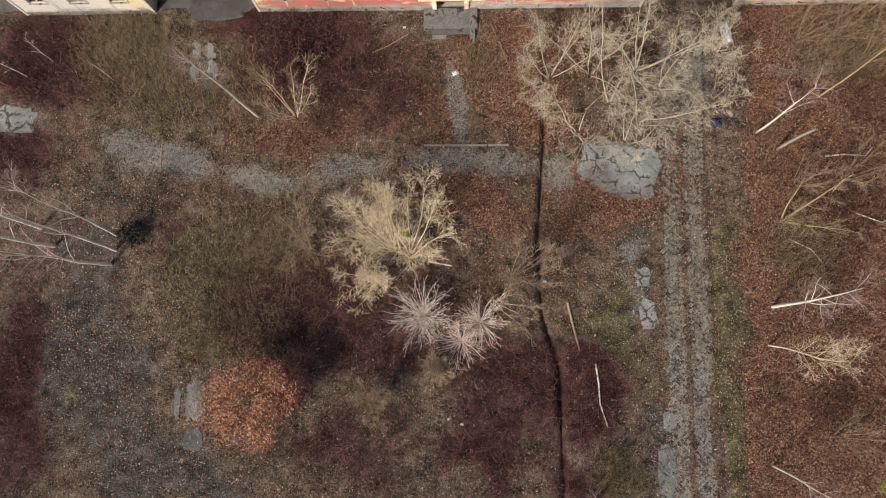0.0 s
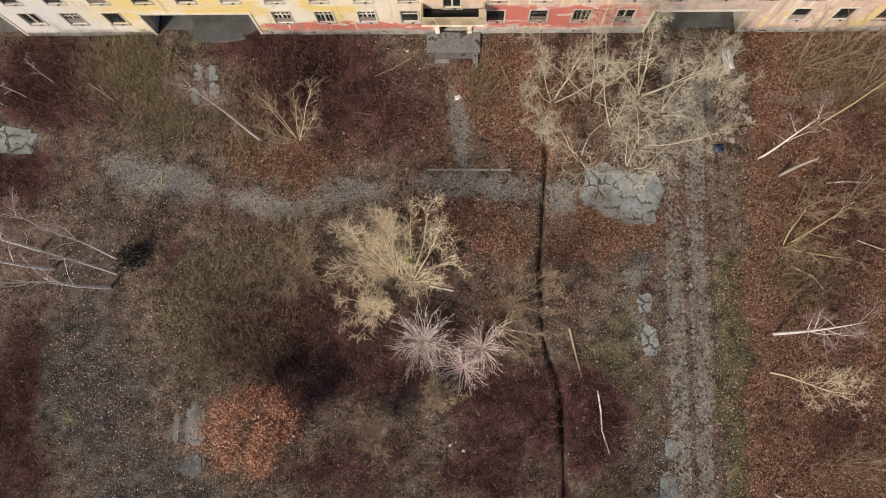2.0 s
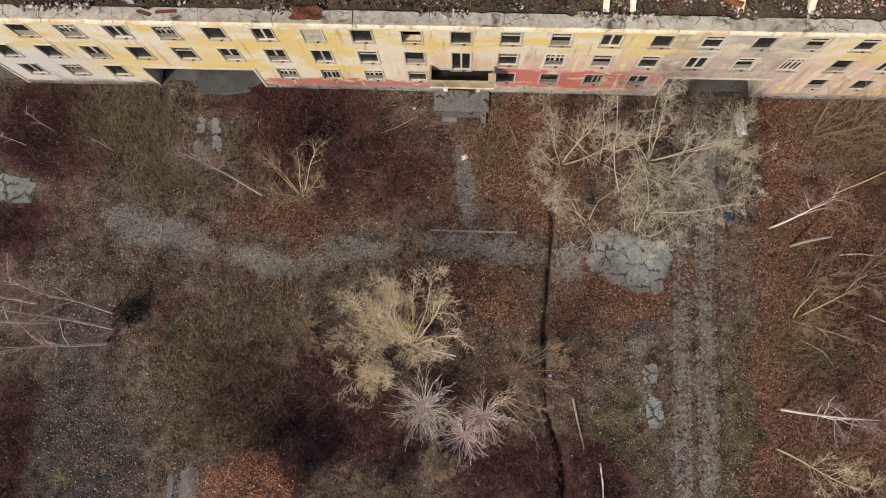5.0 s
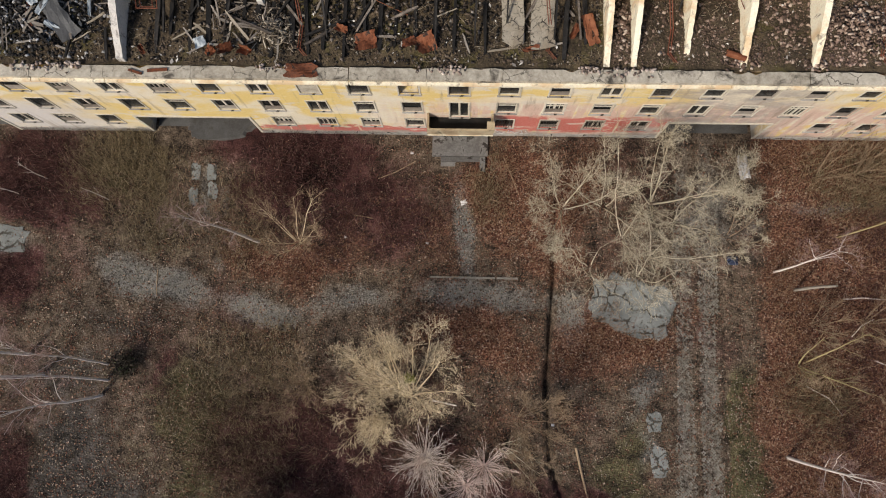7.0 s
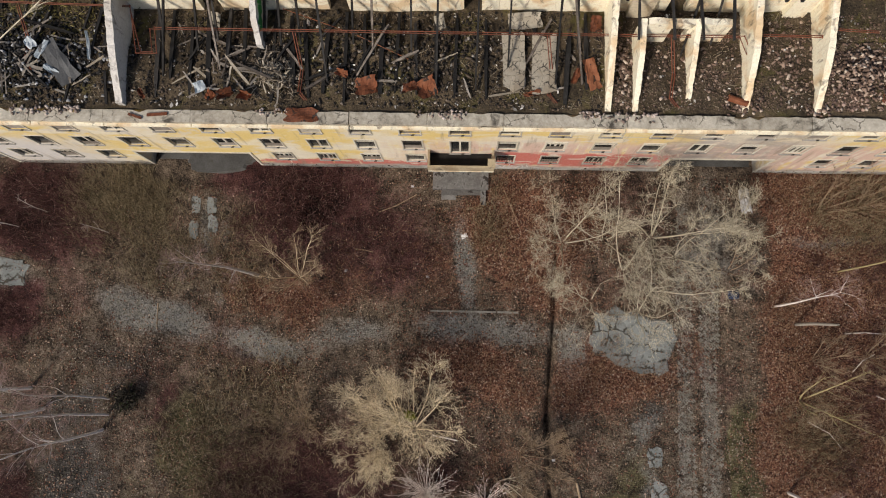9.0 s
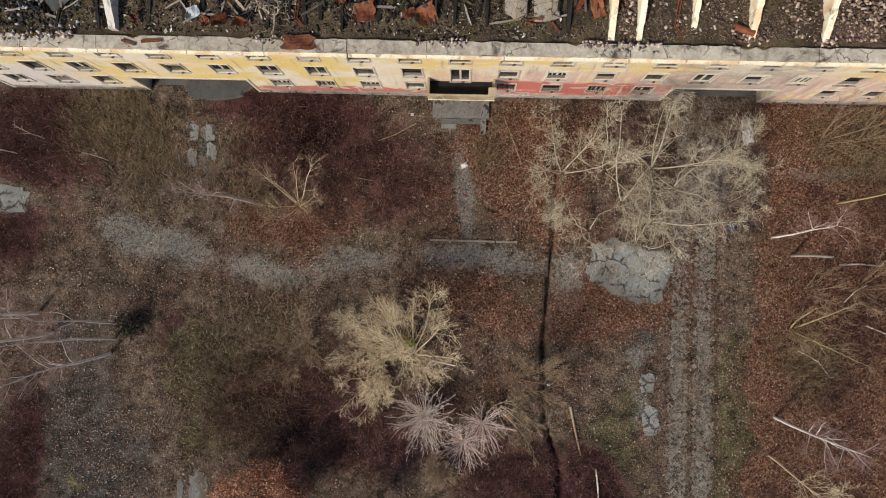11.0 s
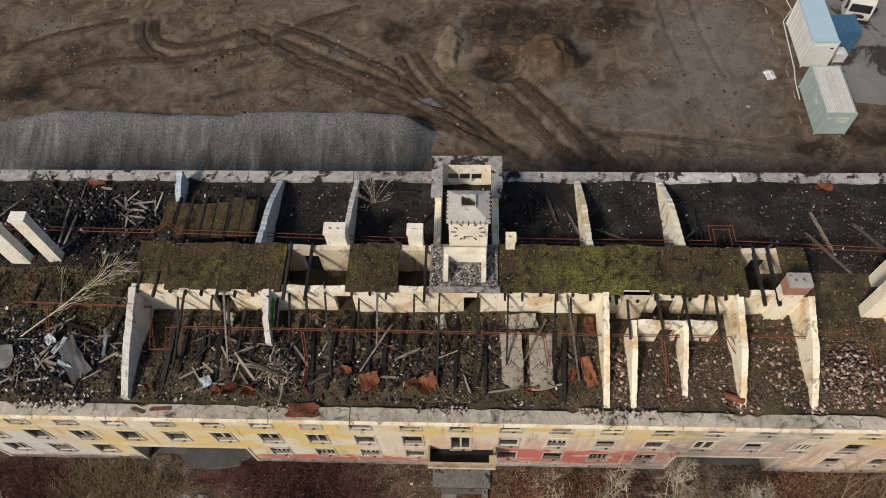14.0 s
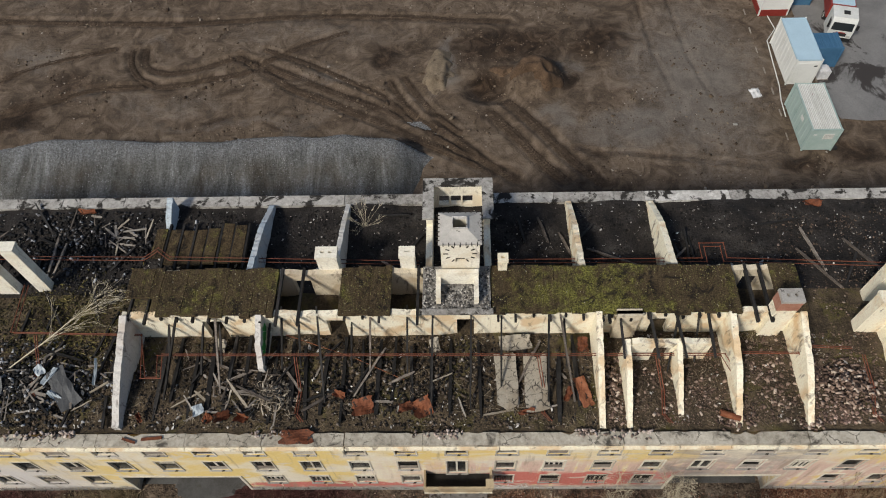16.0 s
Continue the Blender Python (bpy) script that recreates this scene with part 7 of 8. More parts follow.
FLECK = [(0.0, (0.18, 0.16, 0.14)), (0.6, (0.42, 0.40, 0.37)), (1.0, (0.74, 0.73, 0.71))]
lone("plaster_flecks", flakes(litter_places(900, (-29.0, 20.0, 22.0, 26.9), 44), 0.04 * nrng.lognormal(-0.2, 0.5, 900), nrng, 0.5), pieces("fleck_colour", FLECK), "white plaster crumbs over the burnt rooms", "rubble", kind="stuff")
lone("rear_flecks", flakes(litter_places(1200, (-29.0, 30.0, 29.8, 35.2), 46), 0.026 * nrng.lognormal(-0.1, 0.5, 1200), nrng, 0.5), pieces("rear_fleck_colour", FLECK), "white flakes over black ash in the rear rooms", "rubble", kind="stuff")
Q = litter_places(4200, (-29.0, 20.0, 22.0, 26.9), 48)
d = nrng.normal(0, 1, Q.shape) * np.array([1, 1, 0.28]) + np.array([0, 0, 0.15])
d = d / np.linalg.norm(d, axis=1, keepdims=True) * nrng.uniform(0.12, 0.5, (len(Q), 1))
lone("dead_stalks", bundle([(np.stack([Q - d / 2, Q + d * 0.1 + nrng.normal(0, 0.02, Q.shape), Q + d / 2], 1), np.full((len(Q), 3), 0.009), 3)]), pieces("stalk_colour", [(0.0, (0.04, 0.032, 0.025)), (0.6, (0.16, 0.12, 0.08)), (1.0, (0.42, 0.36, 0.27))]), "tangled dead stalks and laths over the burnt floor", "debris", kind="stuff")
C = np.stack([nrng.normal(-9.9, 0.55, 260), nrng.normal(23.6, 0.5, 260)], 1)
C = np.concatenate([C, (az(C[:, 0], C[:, 1]) + 0.45 * np.exp(-((C[:, 0] + 9.9) ** 2 + (C[:, 1] - 23.6) ** 2) / 0.5) + 0.06)[:, None]], 1)
lone("splinter_heap", chunks(C, np.stack([nrng.uniform(0.15, 0.6, 260), nrng.uniform(0.02, 0.07, 260), nrng.uniform(0.015, 0.03, 260)], 1), nrng), pieces("splinter_colour", [(0.0, (0.05, 0.04, 0.035)), (0.5, (0.20, 0.165, 0.125)), (1.0, (0.46, 0.41, 0.33))]), "heap of splintered pale laths", "debris", kind="stuff")

# heating pipes
def pipe(pts, label, r=0.025, group="heating pipes"):
    ob = thing("heating_pipe", pts[0], label, "pipe", group)
    q = [tuple(Vector(p) - Vector(pts[0])) for p in pts]
    s = Shape()
    for a, b in zip(q, q[1:]):
        s.tube([a, tuple((Vector(a) + Vector(b)) / 2 + Vector((0, 0, rng.uniform(-0.03, 0.0)))), b], [r, r, r], 6)
    part("run", s, PIPE, ob, smooth=True)
    for p in q[1:-1]:
        part("elbow", Shape().box(p, (r * 2.6, r * 2.6, r * 2.6), Matrix.Rotation(0.7, 3, "Z")), PIPE, ob)
    return ob


PL = "rust-red heating pipe running across the roofless rooms"
zN, zS = 12.75, 12.6
for d in (0.0, 0.22):
    pipe([(-28.5, 31.45 - d, zN), (-17.8, 31.2 - d, zN), (-17.0, 31.6 - d, zN + 0.3), (-16.4, 31.2 - d, zN), (-2.75, 30.75 - d, zN)], PL)
    pipe([(1.3, 30.8 - d, zN), (12.3 + d, 30.75 - d, zN), (12.3 + d, 31.7 - d, zN), (13.6 - d, 31.7 - d, zN), (13.6 - d, 30.75 - d, zN), (29.5, 30.0 - d, zN)], PL)
    pipe([(-24.0 + d, 29.6, zS), (-23.8 + d, 26.8 - d * 0.3, zS), (-16.9, 26.6 - d * 0.3, zS), (-16.4 + d, 24.2 + d * 0.3, zS), (-15.4 - d, 24.2 + d * 0.3, zS), (-15.6 - d, 25.5 - d * 0.4, zS), (12.4 - d, 25.3 - d * 0.4, zS), (13.0 - d, 24.2, 12.2)], PL)
    pipe([(13.2, 25.4 - d * 0.4, zS), (16.0, 25.35 - d * 0.4, zS), (16.1, 25.7 - d * 0.4, zS + 0.1), (18.6, 25.6 - d * 0.4, zS)], PL)
for x, y in ((-8.9, 25.3), (3.2, 25.3), (9.0, 25.2), (19.0, 25.2), (-22.5, 26.6)):
    for d in (0.0, 0.12):
        pipe([(x + d, y, zS), (x + 0.25 + d, y - 1.5, az1(x, y - 1.5) + 0.25), (x + 0.15 + d, y - 2.6, az1(x, y - 2.6) + 0.12), (x + 0.5 + d, y - 3.0, az1(x, y - 3.0) + 0.12)], "bent rusty riser pipe dropping into the debris", 0.025)
lone("radiator", Shape().tube([(11.9, 22.65, az1(12, 22.6) + 0.2), (12.8, 22.35, az1(12.5, 22.4) + 0.2)], [0.16, 0.16], 10), RUST, "ribbed rust-red heating element lying on rubble", "radiator")
lone("corridor_cable", Shape().tube([(-9.5, 26.6, 12.4), (-6.0, 25.5, 12.0), (-3.4, 24.4, 11.7)], [0.02, 0.02, 0.02], 4), RUST, "thin rusty rod slung over the debris", "rod")

# growth on the roof
ob, *_ = tree(-24.8, 24.5, 7.0, "grey", "grey", "bare sapling leaning over the burnt attic floor", 95, lean=(19.0, 14.0), r=0.055, limbs=20, limb=3.0, angle=22, first=0.25, rise=0.0, curve=0.03, b2=4, l2=1.0, b3=2, l3=0.5, thin=0.006, fan=24, wave=0.09)
ob.location.z = az1(-24.8, 24.5)
ob, *_ = tree(-6.0, 33.9, 1.6, "grey", "grey", "bare shrub sprouting from the burnt floor", 96, stems=16, splay=1.2, r=0.008, limbs=4, limb=0.6, angle=24, b2=2, l2=0.3, b3=0, thin=0.005, fan=26, wave=0.10, name="shrub")
ob.location.z = az1(-6.0, 33.9)
C = np.stack([nrng.normal(-21.0, 1.6, 1800), nrng.normal(27.6, 1.3, 1800)], 1)
lone("roof_grass", flakes(np.concatenate([C, az(C[:, 0], C[:, 1])[:, None] + 0.08 + 0.15 * nrng.random((1800, 1))], 1), 0.028, nrng, 0.9, 4), pieces("roof_grass_colour", [(0.0, (0.05, 0.042, 0.014)), (0.7, (0.14, 0.12, 0.035)), (1.0, (0.26, 0.22, 0.10))]), "yellow-green moss and grass on the attic floor", "grass", kind="stuff")

# paint marks
GREENPAINT = surf("green_spray_paint", [(0.03, 0.22, 0.05), (0.05, 0.34, 0.08)], 4, 20, 0.6, 0.1)
g = Shape()
for i in range(9):
    y = 26.8 - 0.15 * i
    g.box((-10.482, y, 12.98 - 0.06 * i + 0.08 * math.sin(i * 2.1)), (0.02, 0.2, 0.62 if i % 2 else 0.42), Matrix.Rotation(0.5 * math.sin(i), 3, "X"))
part("paint_mark", g, GREENPAINT, building, "green sprayed paint mark")
g = Shape()
for i in range(9):
    g.box((1.0 + 0.28 * i, FY - 0.066, 1.5 + 0.12 * math.sin(i * 1.9)), (0.06, 0.008, 0.55), Matrix.Rotation(0.6 * math.sin(i * 2.3), 3, "Y"))
    g.box((1.0 + 0.28 * i, FY - 0.067, 1.4 + 0.16 * math.cos(i * 1.3)), (0.26, 0.008, 0.05), Matrix.Rotation(0.5 * math.cos(i), 3, "Y"))
part("paint_mark", g, surf("pale_spray_paint", [(0.5, 0.48, 0.48), (0.66, 0.64, 0.64)], 4, 20), building, "pale sprayed scrawl")
part("door_plate", Shape().span((-2.75, FY - 0.03, 2.0), (-2.2, FY - 0.004, 2.45)), RUST, building, "small rusty plate beside the entrance")


# ---- things in the court ----
def log(pts, r, material, label, name="log", category="log"):
    s = Shape()
    P = [(x, y, gz1(x, y) + r * 0.8 + (z if z else 0)) for x, y, z in pts]
    s.tube(P, [r * (1 - 0.35 * i / (len(P) - 1)) for i in range(len(P))], 7)
    return lone(name, s, material, label, category, smooth=True)


log([(-2.25, 5.2, 0), (-1.5, 5.05, 0), (-0.75, 4.9, 0)], 0.06, BARK["birch"], "pale debarked pole lying on dark litter")
log([(6.5, 2.6, 0), (6.8, 1.2, 0.05), (7.2, -0.4, 0)], 0.09, BARK["tan"], "brown log lying beside the trench")
log([(8.15, -1.2, 0.1), (8.3, -2.4, 0.15), (8.35, -3.6, 0.1), (8.8, -5.0, 0)], 0.06, BARK["white"], "fallen white birch stem")
log([(22.9, 11.9, 0.1), (24.1, 12.0, 0.1), (25.4, 11.9, 0.1), (25.8, 12.4, 0.2)], 0.05, BARK["white"], "fallen white branch in red litter")
log([(23.2, 9.6, 0.1), (23.8, 10.3, 0.2), (24.6, 10.7, 0.1)], 0.04, BARK["white"], "fallen crooked white branch in red litter")
log([(24.5, 8.2, 0.1), (26.0, 7.6, 0.2), (27.2, 8.1, 0.2)], 0.04, BARK["white"], "fallen white branch in red litter")
log([(20.3, 6.6, 0.1), (21.6, 5.9, 0.2), (22.4, 4.9, 0.1)], 0.04, BARK["white"], "fallen white branch in red litter")
log([(-19.9, 12.9, 0), (-19.9, 12.0, 0), (-19.85, 11.2, 0)], 0.04, BARK["tan"], "thin pole lying across the paved path")
log([(-7.6, 16.6, 0), (-7.0, 16.55, 0), (-6.3, 16.4, 0)], 0.04, BARK["tan"], "thin broken branch on dark litter")
log([(-6.0, 18.9, 0.1), (-4.9, 19.3, 0.2), (-3.6, 20.0, 0.3)], 0.035, BARK["tan"], "thin fallen branch by the barracks wall")
log([(1.9, 20.4, 0.1), (2.4, 19.2, 0.2), (2.9, 18.0, 0.1)], 0.035, BARK["tan"], "thin fallen branch by the entrance")
s = Shape().tube([(0, 0, -0.1), (0.03, 0.0, 1.6), (0.06, -0.06, 3.2), (0.14, -0.15, 4.7)], [0.10, 0.095, 0.085, 0.07], 9)
lone("dead_trunk", s, OLDWOOD, "barkless dead trunk standing in red leaf litter", "tree", (20.0, 12.4, gz1(20, 12.4)), smooth=True)

PAVER = surf("weathered_grid_paver", [(0.095, 0.087, 0.072), (0.195, 0.184, 0.158), (0.33, 0.315, 0.28)], 2.0, 20, 0.9, 0.4)
for a, b in ((-2.6, 1.5), (1.6, 2.9), (8.2, 10.0)):
    part_k = Shape().span((a, 12.72, gz1(a, 12.8) - 0.15), (b, 12.84, gz1((a + b) / 2, 12.8) + 0.09))
    lone("kerb", part_k, PAVER, "low pale concrete kerb at the edge of the path", "kerb", kind="structure")


def flat_patch(name, cx, cy, rx, ry, material, label, seed, z=0.035, turn=0.0, n=22, category="paving"):
    """A broken piece of surfacing with a ragged outline, laid over the ground."""
    r = random.Random(seed)
    rings, c = [], [(cx, cy, gz1(cx, cy) + z)]
    for k in (0.55, 1.0, 1.03):
        ring = []
        for i in range(n):
            a = 2 * math.pi * i / n
            rr = k * (1 + (r.uniform(-0.16, 0.16) if k > 0.9 else 0))
            u, v = rr * rx * (abs(math.cos(a)) ** 0.6) * (1 if math.cos(a) > 0 else -1), rr * ry * (abs(math.sin(a)) ** 0.6) * (1 if math.sin(a) > 0 else -1)
            t = radians(turn)
            x, y = cx + u * math.cos(t) - v * math.sin(t), cy + u * math.sin(t) + v * math.cos(t)
            ring.append((x, y, gz1(x, y) + (z if k < 1.02 else -0.1)))
        rings.append(ring)
    s = Shape().add(c + rings[0] + rings[1] + rings[2], [(0, 1 + i, 1 + (i + 1) % n) for i in range(n)] + [(1 + q * n + i, 1 + (q + 1) * n + i, 1 + (q + 1) * n + (i + 1) % n, 1 + q * n + (i + 1) % n) for q in range(2) for i in range(n)])
    return lone(name, s, material, label, category, kind="structure")


PATCHED = surf("cracked_pale_asphalt", [(0.10, 0.108, 0.106), (0.18, 0.194, 0.190), (0.28, 0.298, 0.292)], 0.8, 12, 0.9, 0.8, spots=((0.05, 0.045, 0.034), 2.6, 0.57, 0.10))
crackle(PATCHED, 0.9, 0.07, (0.04, 0.034, 0.026))
flat_patch("asphalt_patch", 10.1, 11.2, 2.5, 1.7, PATCHED, "cracked pale asphalt patch edged with red leaves", 3, 0.07, -14)
flat_patch("asphalt_patch", -16.3, 22.5, 2.1, 1.1, ASPHALT, "ragged grey asphalt apron before the gateway", 2, 0.14)
flat_patch("asphalt_patch", 11.5, 1.9, 0.55, 0.85, PATCHED, "small bare asphalt patch in moss", 4)
flat_patch("asphalt_patch", 11.2, 4.2, 0.45, 0.6, PATCHED, "small bare asphalt patch in moss", 5)
flat_patch("asphalt_patch", 12.3, -7.6, 0.5, 1.6, PATCHED, "bare asphalt strip beside the track", 6)
flat_patch("asphalt_patch", 12.45, -4.6, 0.28, 0.6, PATCHED, "small bare asphalt patch beside the track", 7)
flat_patch("concrete_slab", -30.1, 14.7, 1.6, 0.9, PATCHED, "broken pale concrete slab in rough grass", 8)
flat_patch("gravel_patch", -16.8, -3.6, 0.62, 1.25, GRAVEL, "blue-grey gravel patch in the grass", 9)
flat_patch("gravel_patch", -16.9, -6.0, 0.6, 0.65, GRAVEL, "blue-grey gravel patch in the grass", 10)
flat_patch("gravel_patch", -18.0, -3.7, 0.2, 0.9, GRAVEL, "narrow grey gravel patch in the grass", 11)
for i, (x, y) in enumerate([(-17.7, 19.2), (-16.7, 19.2), (-17.8, 17.6), (-16.6, 18.0)]):
    flat_patch("paving_slab", x, y, 0.3, 0.55, PATCHED, "worn concrete paving slab before the gateway", 12 + i, 0.04)
WHITE = surf("dirty_white_plastic", [(0.45, 0.45, 0.46), (0.66, 0.66, 0.67), (0.80, 0.80, 0.80)], 3, 12, 0.6, 0.2)
NAVY = surf("dark_blue_plastic", [(0.012, 0.018, 0.04), (0.03, 0.045, 0.09)], 3, 12, 0.5, 0.2)


def crumple(name, x, y, w, d, h, material, label, seed, category="litter", n=7, yaw=0):
    r = random.Random(seed)
    s, P, m = Shape(), [], n + 1
    for j in range(m):
        for i in range(m):
            u, v = i / n - 0.5, j / n - 0.5
            e = max(0.0, 1 - (2 * max(abs(u), abs(v))) ** 3)
            P.append((u * w * r.uniform(0.85, 1.05), v * d * r.uniform(0.85, 1.05), h * e * r.uniform(0.2, 1.0)))
    s.add(P, [(j * m + i, j * m + i + 1, (j + 1) * m + i + 1, (j + 1) * m + i) for j in range(n) for i in range(n)])
    ob = lone(name, s, material, label, category)
    ob.matrix_world = pose(x, y, gz1(x, y) + 0.03, 0, 0, yaw)
    return ob


crumple("plastic_sheet", 16.9, 20.0, 0.7, 1.6, 0.35, WHITE, "crumpled dirty white plastic sheet on the ground", 1, yaw=8)
crumple("paper_scrap", -0.55, 17.5, 0.42, 0.3, 0.08, WHITE, "white paper scrap on the footpath", 2, n=4, yaw=25)
crumple("plastic_bag", 16.25, 14.2, 0.75, 0.6, 0.4, NAVY, "dark blue plastic bag beside the track", 3)
for i, (x, y) in enumerate([(-0.9, -4.6), (-0.1, -4.9), (5.1, 3.9), (-2.8, 14.9), (-3.9, 20.6), (-8.0, 15.2)]):
    crumple("paper_scrap", x, y, 0.2, 0.16, 0.06, WHITE, "small white scrap on dark litter", 20 + i, n=3)

# concrete grid pavers of the track and the cross path
paver = Shape()
for a in (-0.0625, 0.0625):
    paver.box((a, 0, 0), (0.055, 0.245, 0.06))
    paver.box((0, a, -0.004), (0.245, 0.055, 0.06))
pm = mesh_of("grid_paver", paver.v, paver.f, PAVER)
track = thing("paved_track", (14.0, 4.0, 0.0), "worn track of concrete grid pavers sunk in earth", "paving", kind="structure")
r = random.Random(6)
rest, count = Shape(), 0
lattice = [((u - v) * 0.1768, (u + v) * 0.1768) for u in range(-110, 120) for v in range(-110, 120)]
cells = [(x, y) for x, y in lattice if -11.5 < y < 19.5 and (abs(x - 13.1) < 0.62 or abs(x - 14.65) < 0.68)]
cells += [(x, y) for x, y in lattice if -5.0 < x < 7.0 and 10.0 < y < 12.7] + [(x, y) for x, y in lattice if -24.5 < x < -10.0 and abs(y - 13.3 + 0.30 * (x + 24.0)) < 1.2]
CX, CY = np.array(cells).T
need = np.where(CX > 12, 0.03 + 0.30 * vnoise(CX, CY, 0.35, 61), 0.26 + 0.5 * vnoise(CX, CY, 0.7, 61))
for x, y, z in zip(*[v[zones(CX, CY)[2] >= need] for v in (CX, CY, gz(CX, CY))]):
    if r.random() < 0.06:
        continue
    m = pose(x, y, z + r.uniform(-0.045, -0.010), r.gauss(0, 1.5), r.gauss(0, 1.5), 45 + r.gauss(0, 1.5))
    if count < 300 and 0.0 < y < 13.5 and x > 12:
        ob = piece("paver", pm, track, Matrix.Translation((-14.0, -4.0, 0)) @ m)
        count += 1
    else:
        rest.add([tuple(m @ Vector(v)) for v in paver.v], paver.f)
tagged(part("far_pavers", rest, PAVER, track), kind="stuff").location = (-14.0, -4.0, 0)

# ---- things in the yard behind ----
TEAL = surf("pale_teal_paint", [(0.24, 0.33, 0.31), (0.34, 0.44, 0.42), (0.42, 0.51, 0.49)], 0.8, 10, 0.6, 0.15)
OFFWHITE = surf("off_white_paint", [(0.50, 0.51, 0.49), (0.66, 0.67, 0.65), (0.74, 0.75, 0.73)], 0.6, 10, 0.6, 0.15)
SKYBLUE = surf("light_blue_roof", [(0.36, 0.50, 0.60), (0.46, 0.62, 0.72)], 0.7, 9, 0.6, 0.15)
BLUE = surf("blue_paint", [(0.035, 0.10, 0.19), (0.07, 0.17, 0.29)], 1.0, 10, 0.55, 0.15)
REDPAINT = surf("dark_red_paint", [(0.18, 0.025, 0.02), (0.30, 0.05, 0.04)], 1.0, 10, 0.5, 0.1)
STEEL = surf("pale_ribbed_steel", [(0.22, 0.22, 0.20), (0.38, 0.38, 0.355), (0.50, 0.49, 0.46)], 0.9, 10, 0.6, 0.2, spots=((0.22, 0.16, 0.11), 1.2, 0.6))
RUBBER = surf("black_rubber", [(0.012, 0.012, 0.012), (0.03, 0.03, 0.03)], 4, 20, 0.8, 0.3)
GLASS, gt, gb = nodes_of("dark_window_glass", 0.06)
gb.inputs["Base Color"].default_value = (0.015, 0.02, 0.022, 1)
gb.inputs["Specular IOR Level"].default_value = 0.6


def container(x, y, w, d, h, wall, roof_m, label, ribs, yaw=0.0, z=0.12):
    ob = thing("site_container", (x, y, gz1(x, y)), label, "container", "site containers")
    ob.rotation_euler.z = radians(yaw)
    part("box", Shape().span((-w / 2, -d / 2, z), (w / 2, d / 2, z + h - 0.1)), wall, ob)
    t = 0.08
    part("roof_frame", Shape().span((-w / 2 - 0.02, -d / 2 - 0.02, z + h - 0.098), (-w / 2 + t, d / 2 + 0.02, z + h + 0.02)).span((w / 2 - t, -d / 2 - 0.02, z + h - 0.098), (w / 2 + 0.02, d / 2 + 0.02, z + h + 0.02)).span((-w / 2 + t, -d / 2 - 0.02, z + h - 0.098), (w / 2 - t, -d / 2 + t, z + h + 0.02)).span((-w / 2 + t, d / 2 - t, z + h - 0.098), (w / 2 - t, d / 2 + 0.02, z + h + 0.02)), roof_m if roof_m is SKYBLUE else wall, ob)
    part("roof", Shape().span((-w / 2 + t, -d / 2 + t, z + h - 0.098), (w / 2 - t, d / 2 - t, z + h - 0.02)), roof_m, ob)
    for i in range(ribs):
        u = -w / 2 + t + (w - 2 * t) * (i + 0.5) / ribs
        part("roof_rib", Shape().span((u - 0.03, -d / 2 + t, z + h - 0.018), (u + 0.03, d / 2 - t, z + h + 0.03)), OFFWHITE if roof_m is STEEL else roof_m, ob)
    for a in (-1, 1):
        for b in (-1, 1):
            part("corner_post", Shape().box((a * (w / 2 + 0.012), b * (d / 2 + 0.012), z + h / 2), (0.12, 0.12, h + 0.06)), wall, ob)
            part("foot", Shape().box((a * (w / 2 - 0.15), b * (d / 2 - 0.15), z / 2), (0.25, 0.25, z + 0.06)), IRONBAR, ob)
    for i in range(9):
        part("wall_rib", Shape().box((-w / 2 - 0.018, -d / 2 + d * (i + 0.5) / 9, z + h / 2), (0.03, 0.06, h - 0.3)), wall, ob)
    return ob


c2 = container(28.4, 51.4, 2.3, 5.1, 2.4, TEAL, STEEL, "pale teal site container with a ribbed steel roof", 16)
part("vent_panel", Shape().box((0.35, -2.58, 1.75), (0.8, 0.03, 0.6)), OFFWHITE, c2, "white louvred vent panel")
for i in range(6):
    part("louvre", Shape().box((0.35, -2.605, 1.52 + 0.09 * i), (0.72, 0.03, 0.03)), STEEL, c2)
part("notice", Shape().box((-1.19, -0.6, 1.8), (0.03, 0.5, 0.35)), OFFWHITE, c2, "small white notice")
part("notice", Shape().box((-0.75, -2.58, 1.95), (0.25, 0.02, 0.12)), OFFWHITE, c2)
part("lamp_box", Shape().box((1.5, -2.4, 0.17), (0.4, 0.3, 0.3)), RUBBER, c2)
c1 = container(28.95, 59.0, 2.1, 5.3, 2.75, OFFWHITE, SKYBLUE, "off-white site container with a light blue roof", 0)
part("door_leaf", Shape().box((0.0, -2.67, 1.4), (1.8, 0.03, 2.2)), OFFWHITE, c1)
part("handle", Shape().box((0.7, -2.70, 2.2), (0.25, 0.04, 0.1)), RUBBER, c1)
cb = container(31.5, 59.3, 2.1, 1.9, 2.2, BLUE, BLUE, "small blue steel container behind the white one", 10)
ct = container(29.0, 68.0, 2.6, 5.0, 2.6, OFFWHITE, OFFWHITE, "cream site hut with a dark red base", 0)
part("base_band", Shape().span((-1.34, -2.56, 0.02), (1.34, 2.56, 0.7)), REDPAINT, ct, "dark red base")
hut = container(31.9, 69.0, 1.6, 4.5, 2.2, BLUE, GRAVEL, "low grey-green steel store", 8)
tank = thing("water_tank", (31.15, 57.2, gz1(31.15, 57.2)), "white plastic cube tank on a pallet", "tank")
part("tank_body", Shape().box((0, 0, 0.72), (1.1, 1.0, 1.0), wob=0.05, rng=random.Random(2)), WHITE, tank)
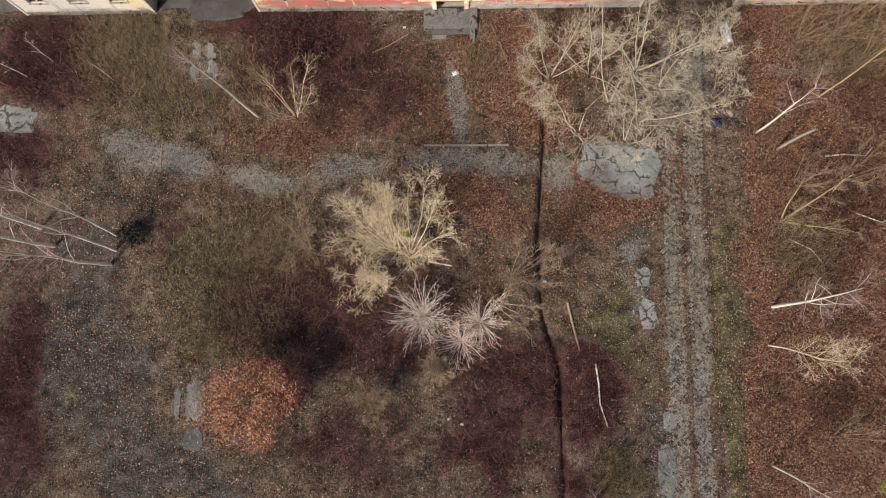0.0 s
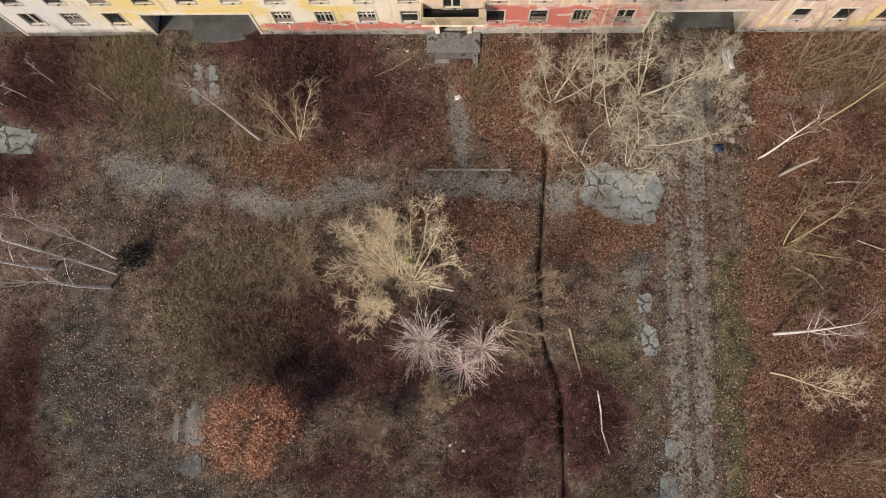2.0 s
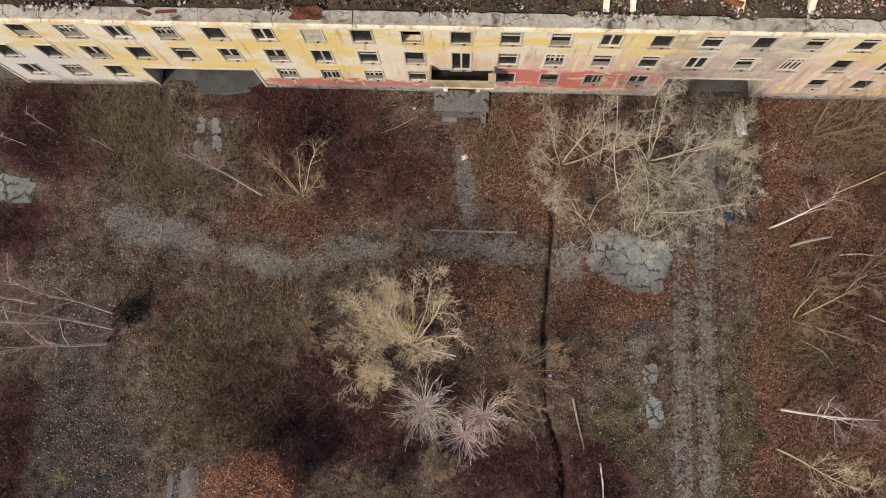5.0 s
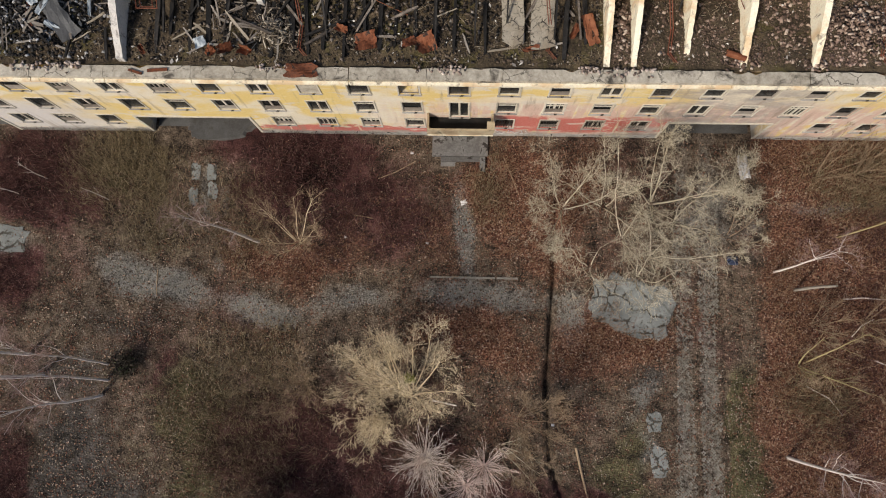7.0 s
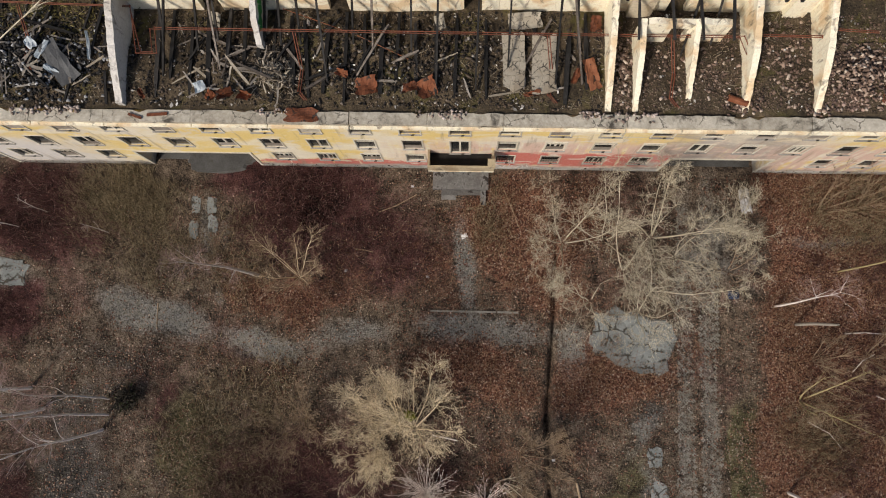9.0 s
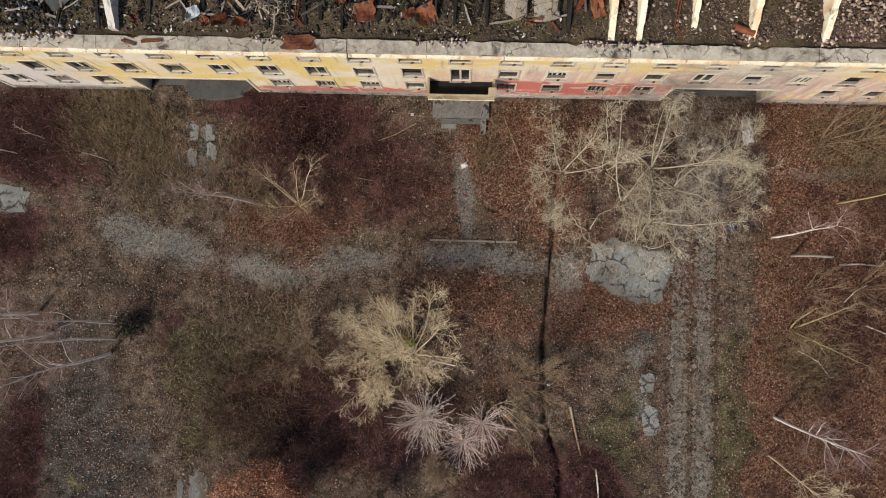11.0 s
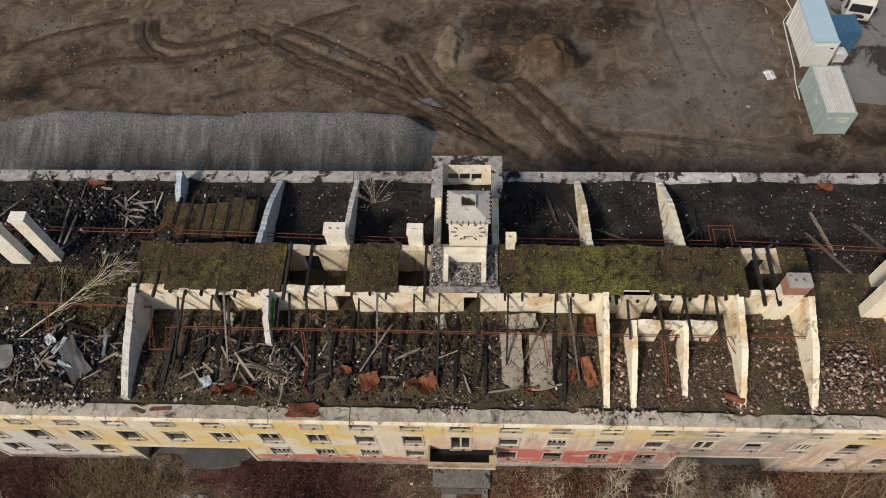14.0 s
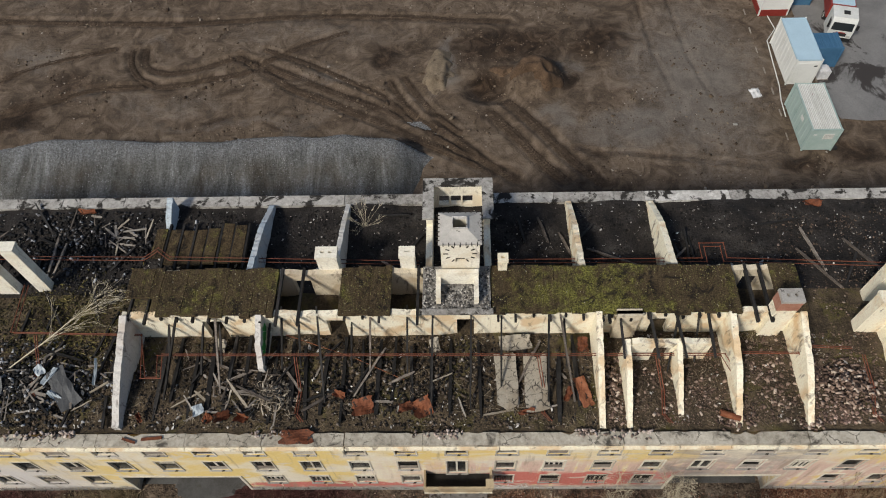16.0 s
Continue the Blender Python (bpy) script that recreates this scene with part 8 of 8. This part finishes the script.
part("tank_top", Shape().box((-0.1, 0.05, 1.33), (0.75, 0.6, 0.22), wob=0.05, rng=random.Random(3)), WHITE, tank)
part("pallet", Shape().box((0, 0, 0.1), (1.2, 1.1, 0.2)), OLDWOOD, tank)
tank.scale = (0.85, 0.85, 0.85)
# lorry
lorry = thing("lorry", (33.8, 62.4, gz1(33.8, 62.4) + 0.16), "white lorry cab pulling a dark red trailer", "truck")
lorry.rotation_euler.z = radians(-14)
lorry.scale = (0.86, 0.86, 0.86)
prof = [(-1.15, 0.55), (-1.2, 1.6), (-1.05, 2.55), (-0.8, 2.95), (1.0, 3.0), (1.05, 0.55)]
n = len(prof)
cab = Shape().add([(-1.22, a, b) for a, b in prof] + [(1.22, a, b) for a, b in prof], [tuple(range(n)), tuple(range(2 * n - 1, n - 1, -1))] + [(i, i + n, (i + 1) % n + n, (i + 1) % n) for i in range(n)])
cab = part("cab", cab, OFFWHITE, lorry, "white driver's cab")
part("windscreen", Shape().add([(-1.05, -1.215, 1.65), (1.05, -1.215, 1.65), (1.0, -1.08, 2.5), (-1.0, -1.08, 2.5)], [(0, 1, 2, 3)]), GLASS, cab)
for a in (-1, 1):
    part("side_window", Shape().add([(a * 1.226, -0.95, 1.7), (a * 1.226, -0.1, 1.7), (a * 1.226, -0.1, 2.4), (a * 1.226, -0.8, 2.4)], [(0, 1, 2, 3)]), GLASS, cab)
    part("mirror", Shape().box((a * 1.42, -1.1, 2.1), (0.2, 0.12, 0.5)), RUBBER, cab)
    part("headlight", Shape().box((a * 0.9, -1.2, 0.95), (0.35, 0.06, 0.2)), STEEL, cab)
part("roof_hatch", Shape().box((0.1, 0.0, 3.02), (0.6, 0.5, 0.08)), RUBBER, cab, "dark roof hatch")
part("grille", Shape().box((0, -1.2, 1.15), (1.3, 0.06, 0.35)), RUBBER, cab)
part("bumper", Shape().box((0, -1.22, 0.6), (2.4, 0.16, 0.3)), RUBBER, cab)
part("nameplate", Shape().box((0.0, -1.235, 1.42), (0.9, 0.01, 0.12)), REDPAINT, cab, "plain red bar")
part("trailer", Shape().span((-1.25, 1.6, 1.0), (1.25, 9.0, 2.6)), REDPAINT, lorry, "dark red trailer")
part("trailer_top", Shape().span((-1.1, 1.75, 2.61), (1.1, 8.8, 2.75)), SKYBLUE, lorry)
part("chassis", Shape().span((-0.5, 1.06, 0.6), (0.5, 8.8, 0.98)), RUBBER, lorry)
for y in (-0.4, 2.6, 6.4, 7.6):
    for a in (-1, 1):
        wheel = part("wheel", Shape().tube([(a * 0.85, y, 0.5), (a * 1.2, y, 0.5)], [0.5, 0.5], 18), RUBBER, lorry)
        part("rim", Shape().tube([(a * 1.19, y, 0.5), (a * 1.23, y, 0.5)], [0.28, 0.24], 14), STEEL, wheel)
crumple("plastic_sheet", 25.15, 55.5, 0.9, 1.15, 0.22, WHITE, "white crumpled tarpaulin sheet on bare mud", 5, n=5, yaw=10)
crumple("plastic_sheet", 22.6, 51.8, 0.4, 0.3, 0.1, CONCRETE, "grey scrap on bare mud", 6, n=4)
hp = [(28.3, 69.5), (28.4, 66.5), (28.8, 63.6), (27.7, 62.0), (27.55, 59.0), (27.4, 56.3), (27.1, 54.5), (27.0, 52.6)]
lone("hose", Shape().tube([(x, y, gz1(x, y) + 0.06) for x, y in hp], [0.05] * len(hp), 6), OFFWHITE, "pale supply hose snaking along the containers", "hose", smooth=True)
for i in range(7):
    lone("marker_board", Shape().box((26.6 + 0.1 * math.sin(i), 50.5 + 2.6 * i, gz1(26.6, 50.5 + 2.6 * i) + 0.03), (0.10, 0.8, 0.05)), OLDWOOD, "pale board lying along the edge of the yard", "plank", group="edge boards")
lot = Shape()
lot.add([(x, y, 0.16) for x, y in ((33.5, 51.9), (31.4, 52.2), (30.7, 56.0), (31.0, 62.0), (30.4, 95.0), (80.0, 95.0), (80.0, 53.0))], [tuple(range(7))])
LOTM = surf("damp_asphalt_lot", [(0.10, 0.097, 0.095), (0.175, 0.172, 0.17), (0.25, 0.246, 0.24)], 0.35, 9, 0.75, 0.3, spots=((0.045, 0.04, 0.038), 0.22, 0.54))
lone("asphalt_lot", lot, LOTM, "damp grey asphalt lot beside the containers", "paving", kind="structure")
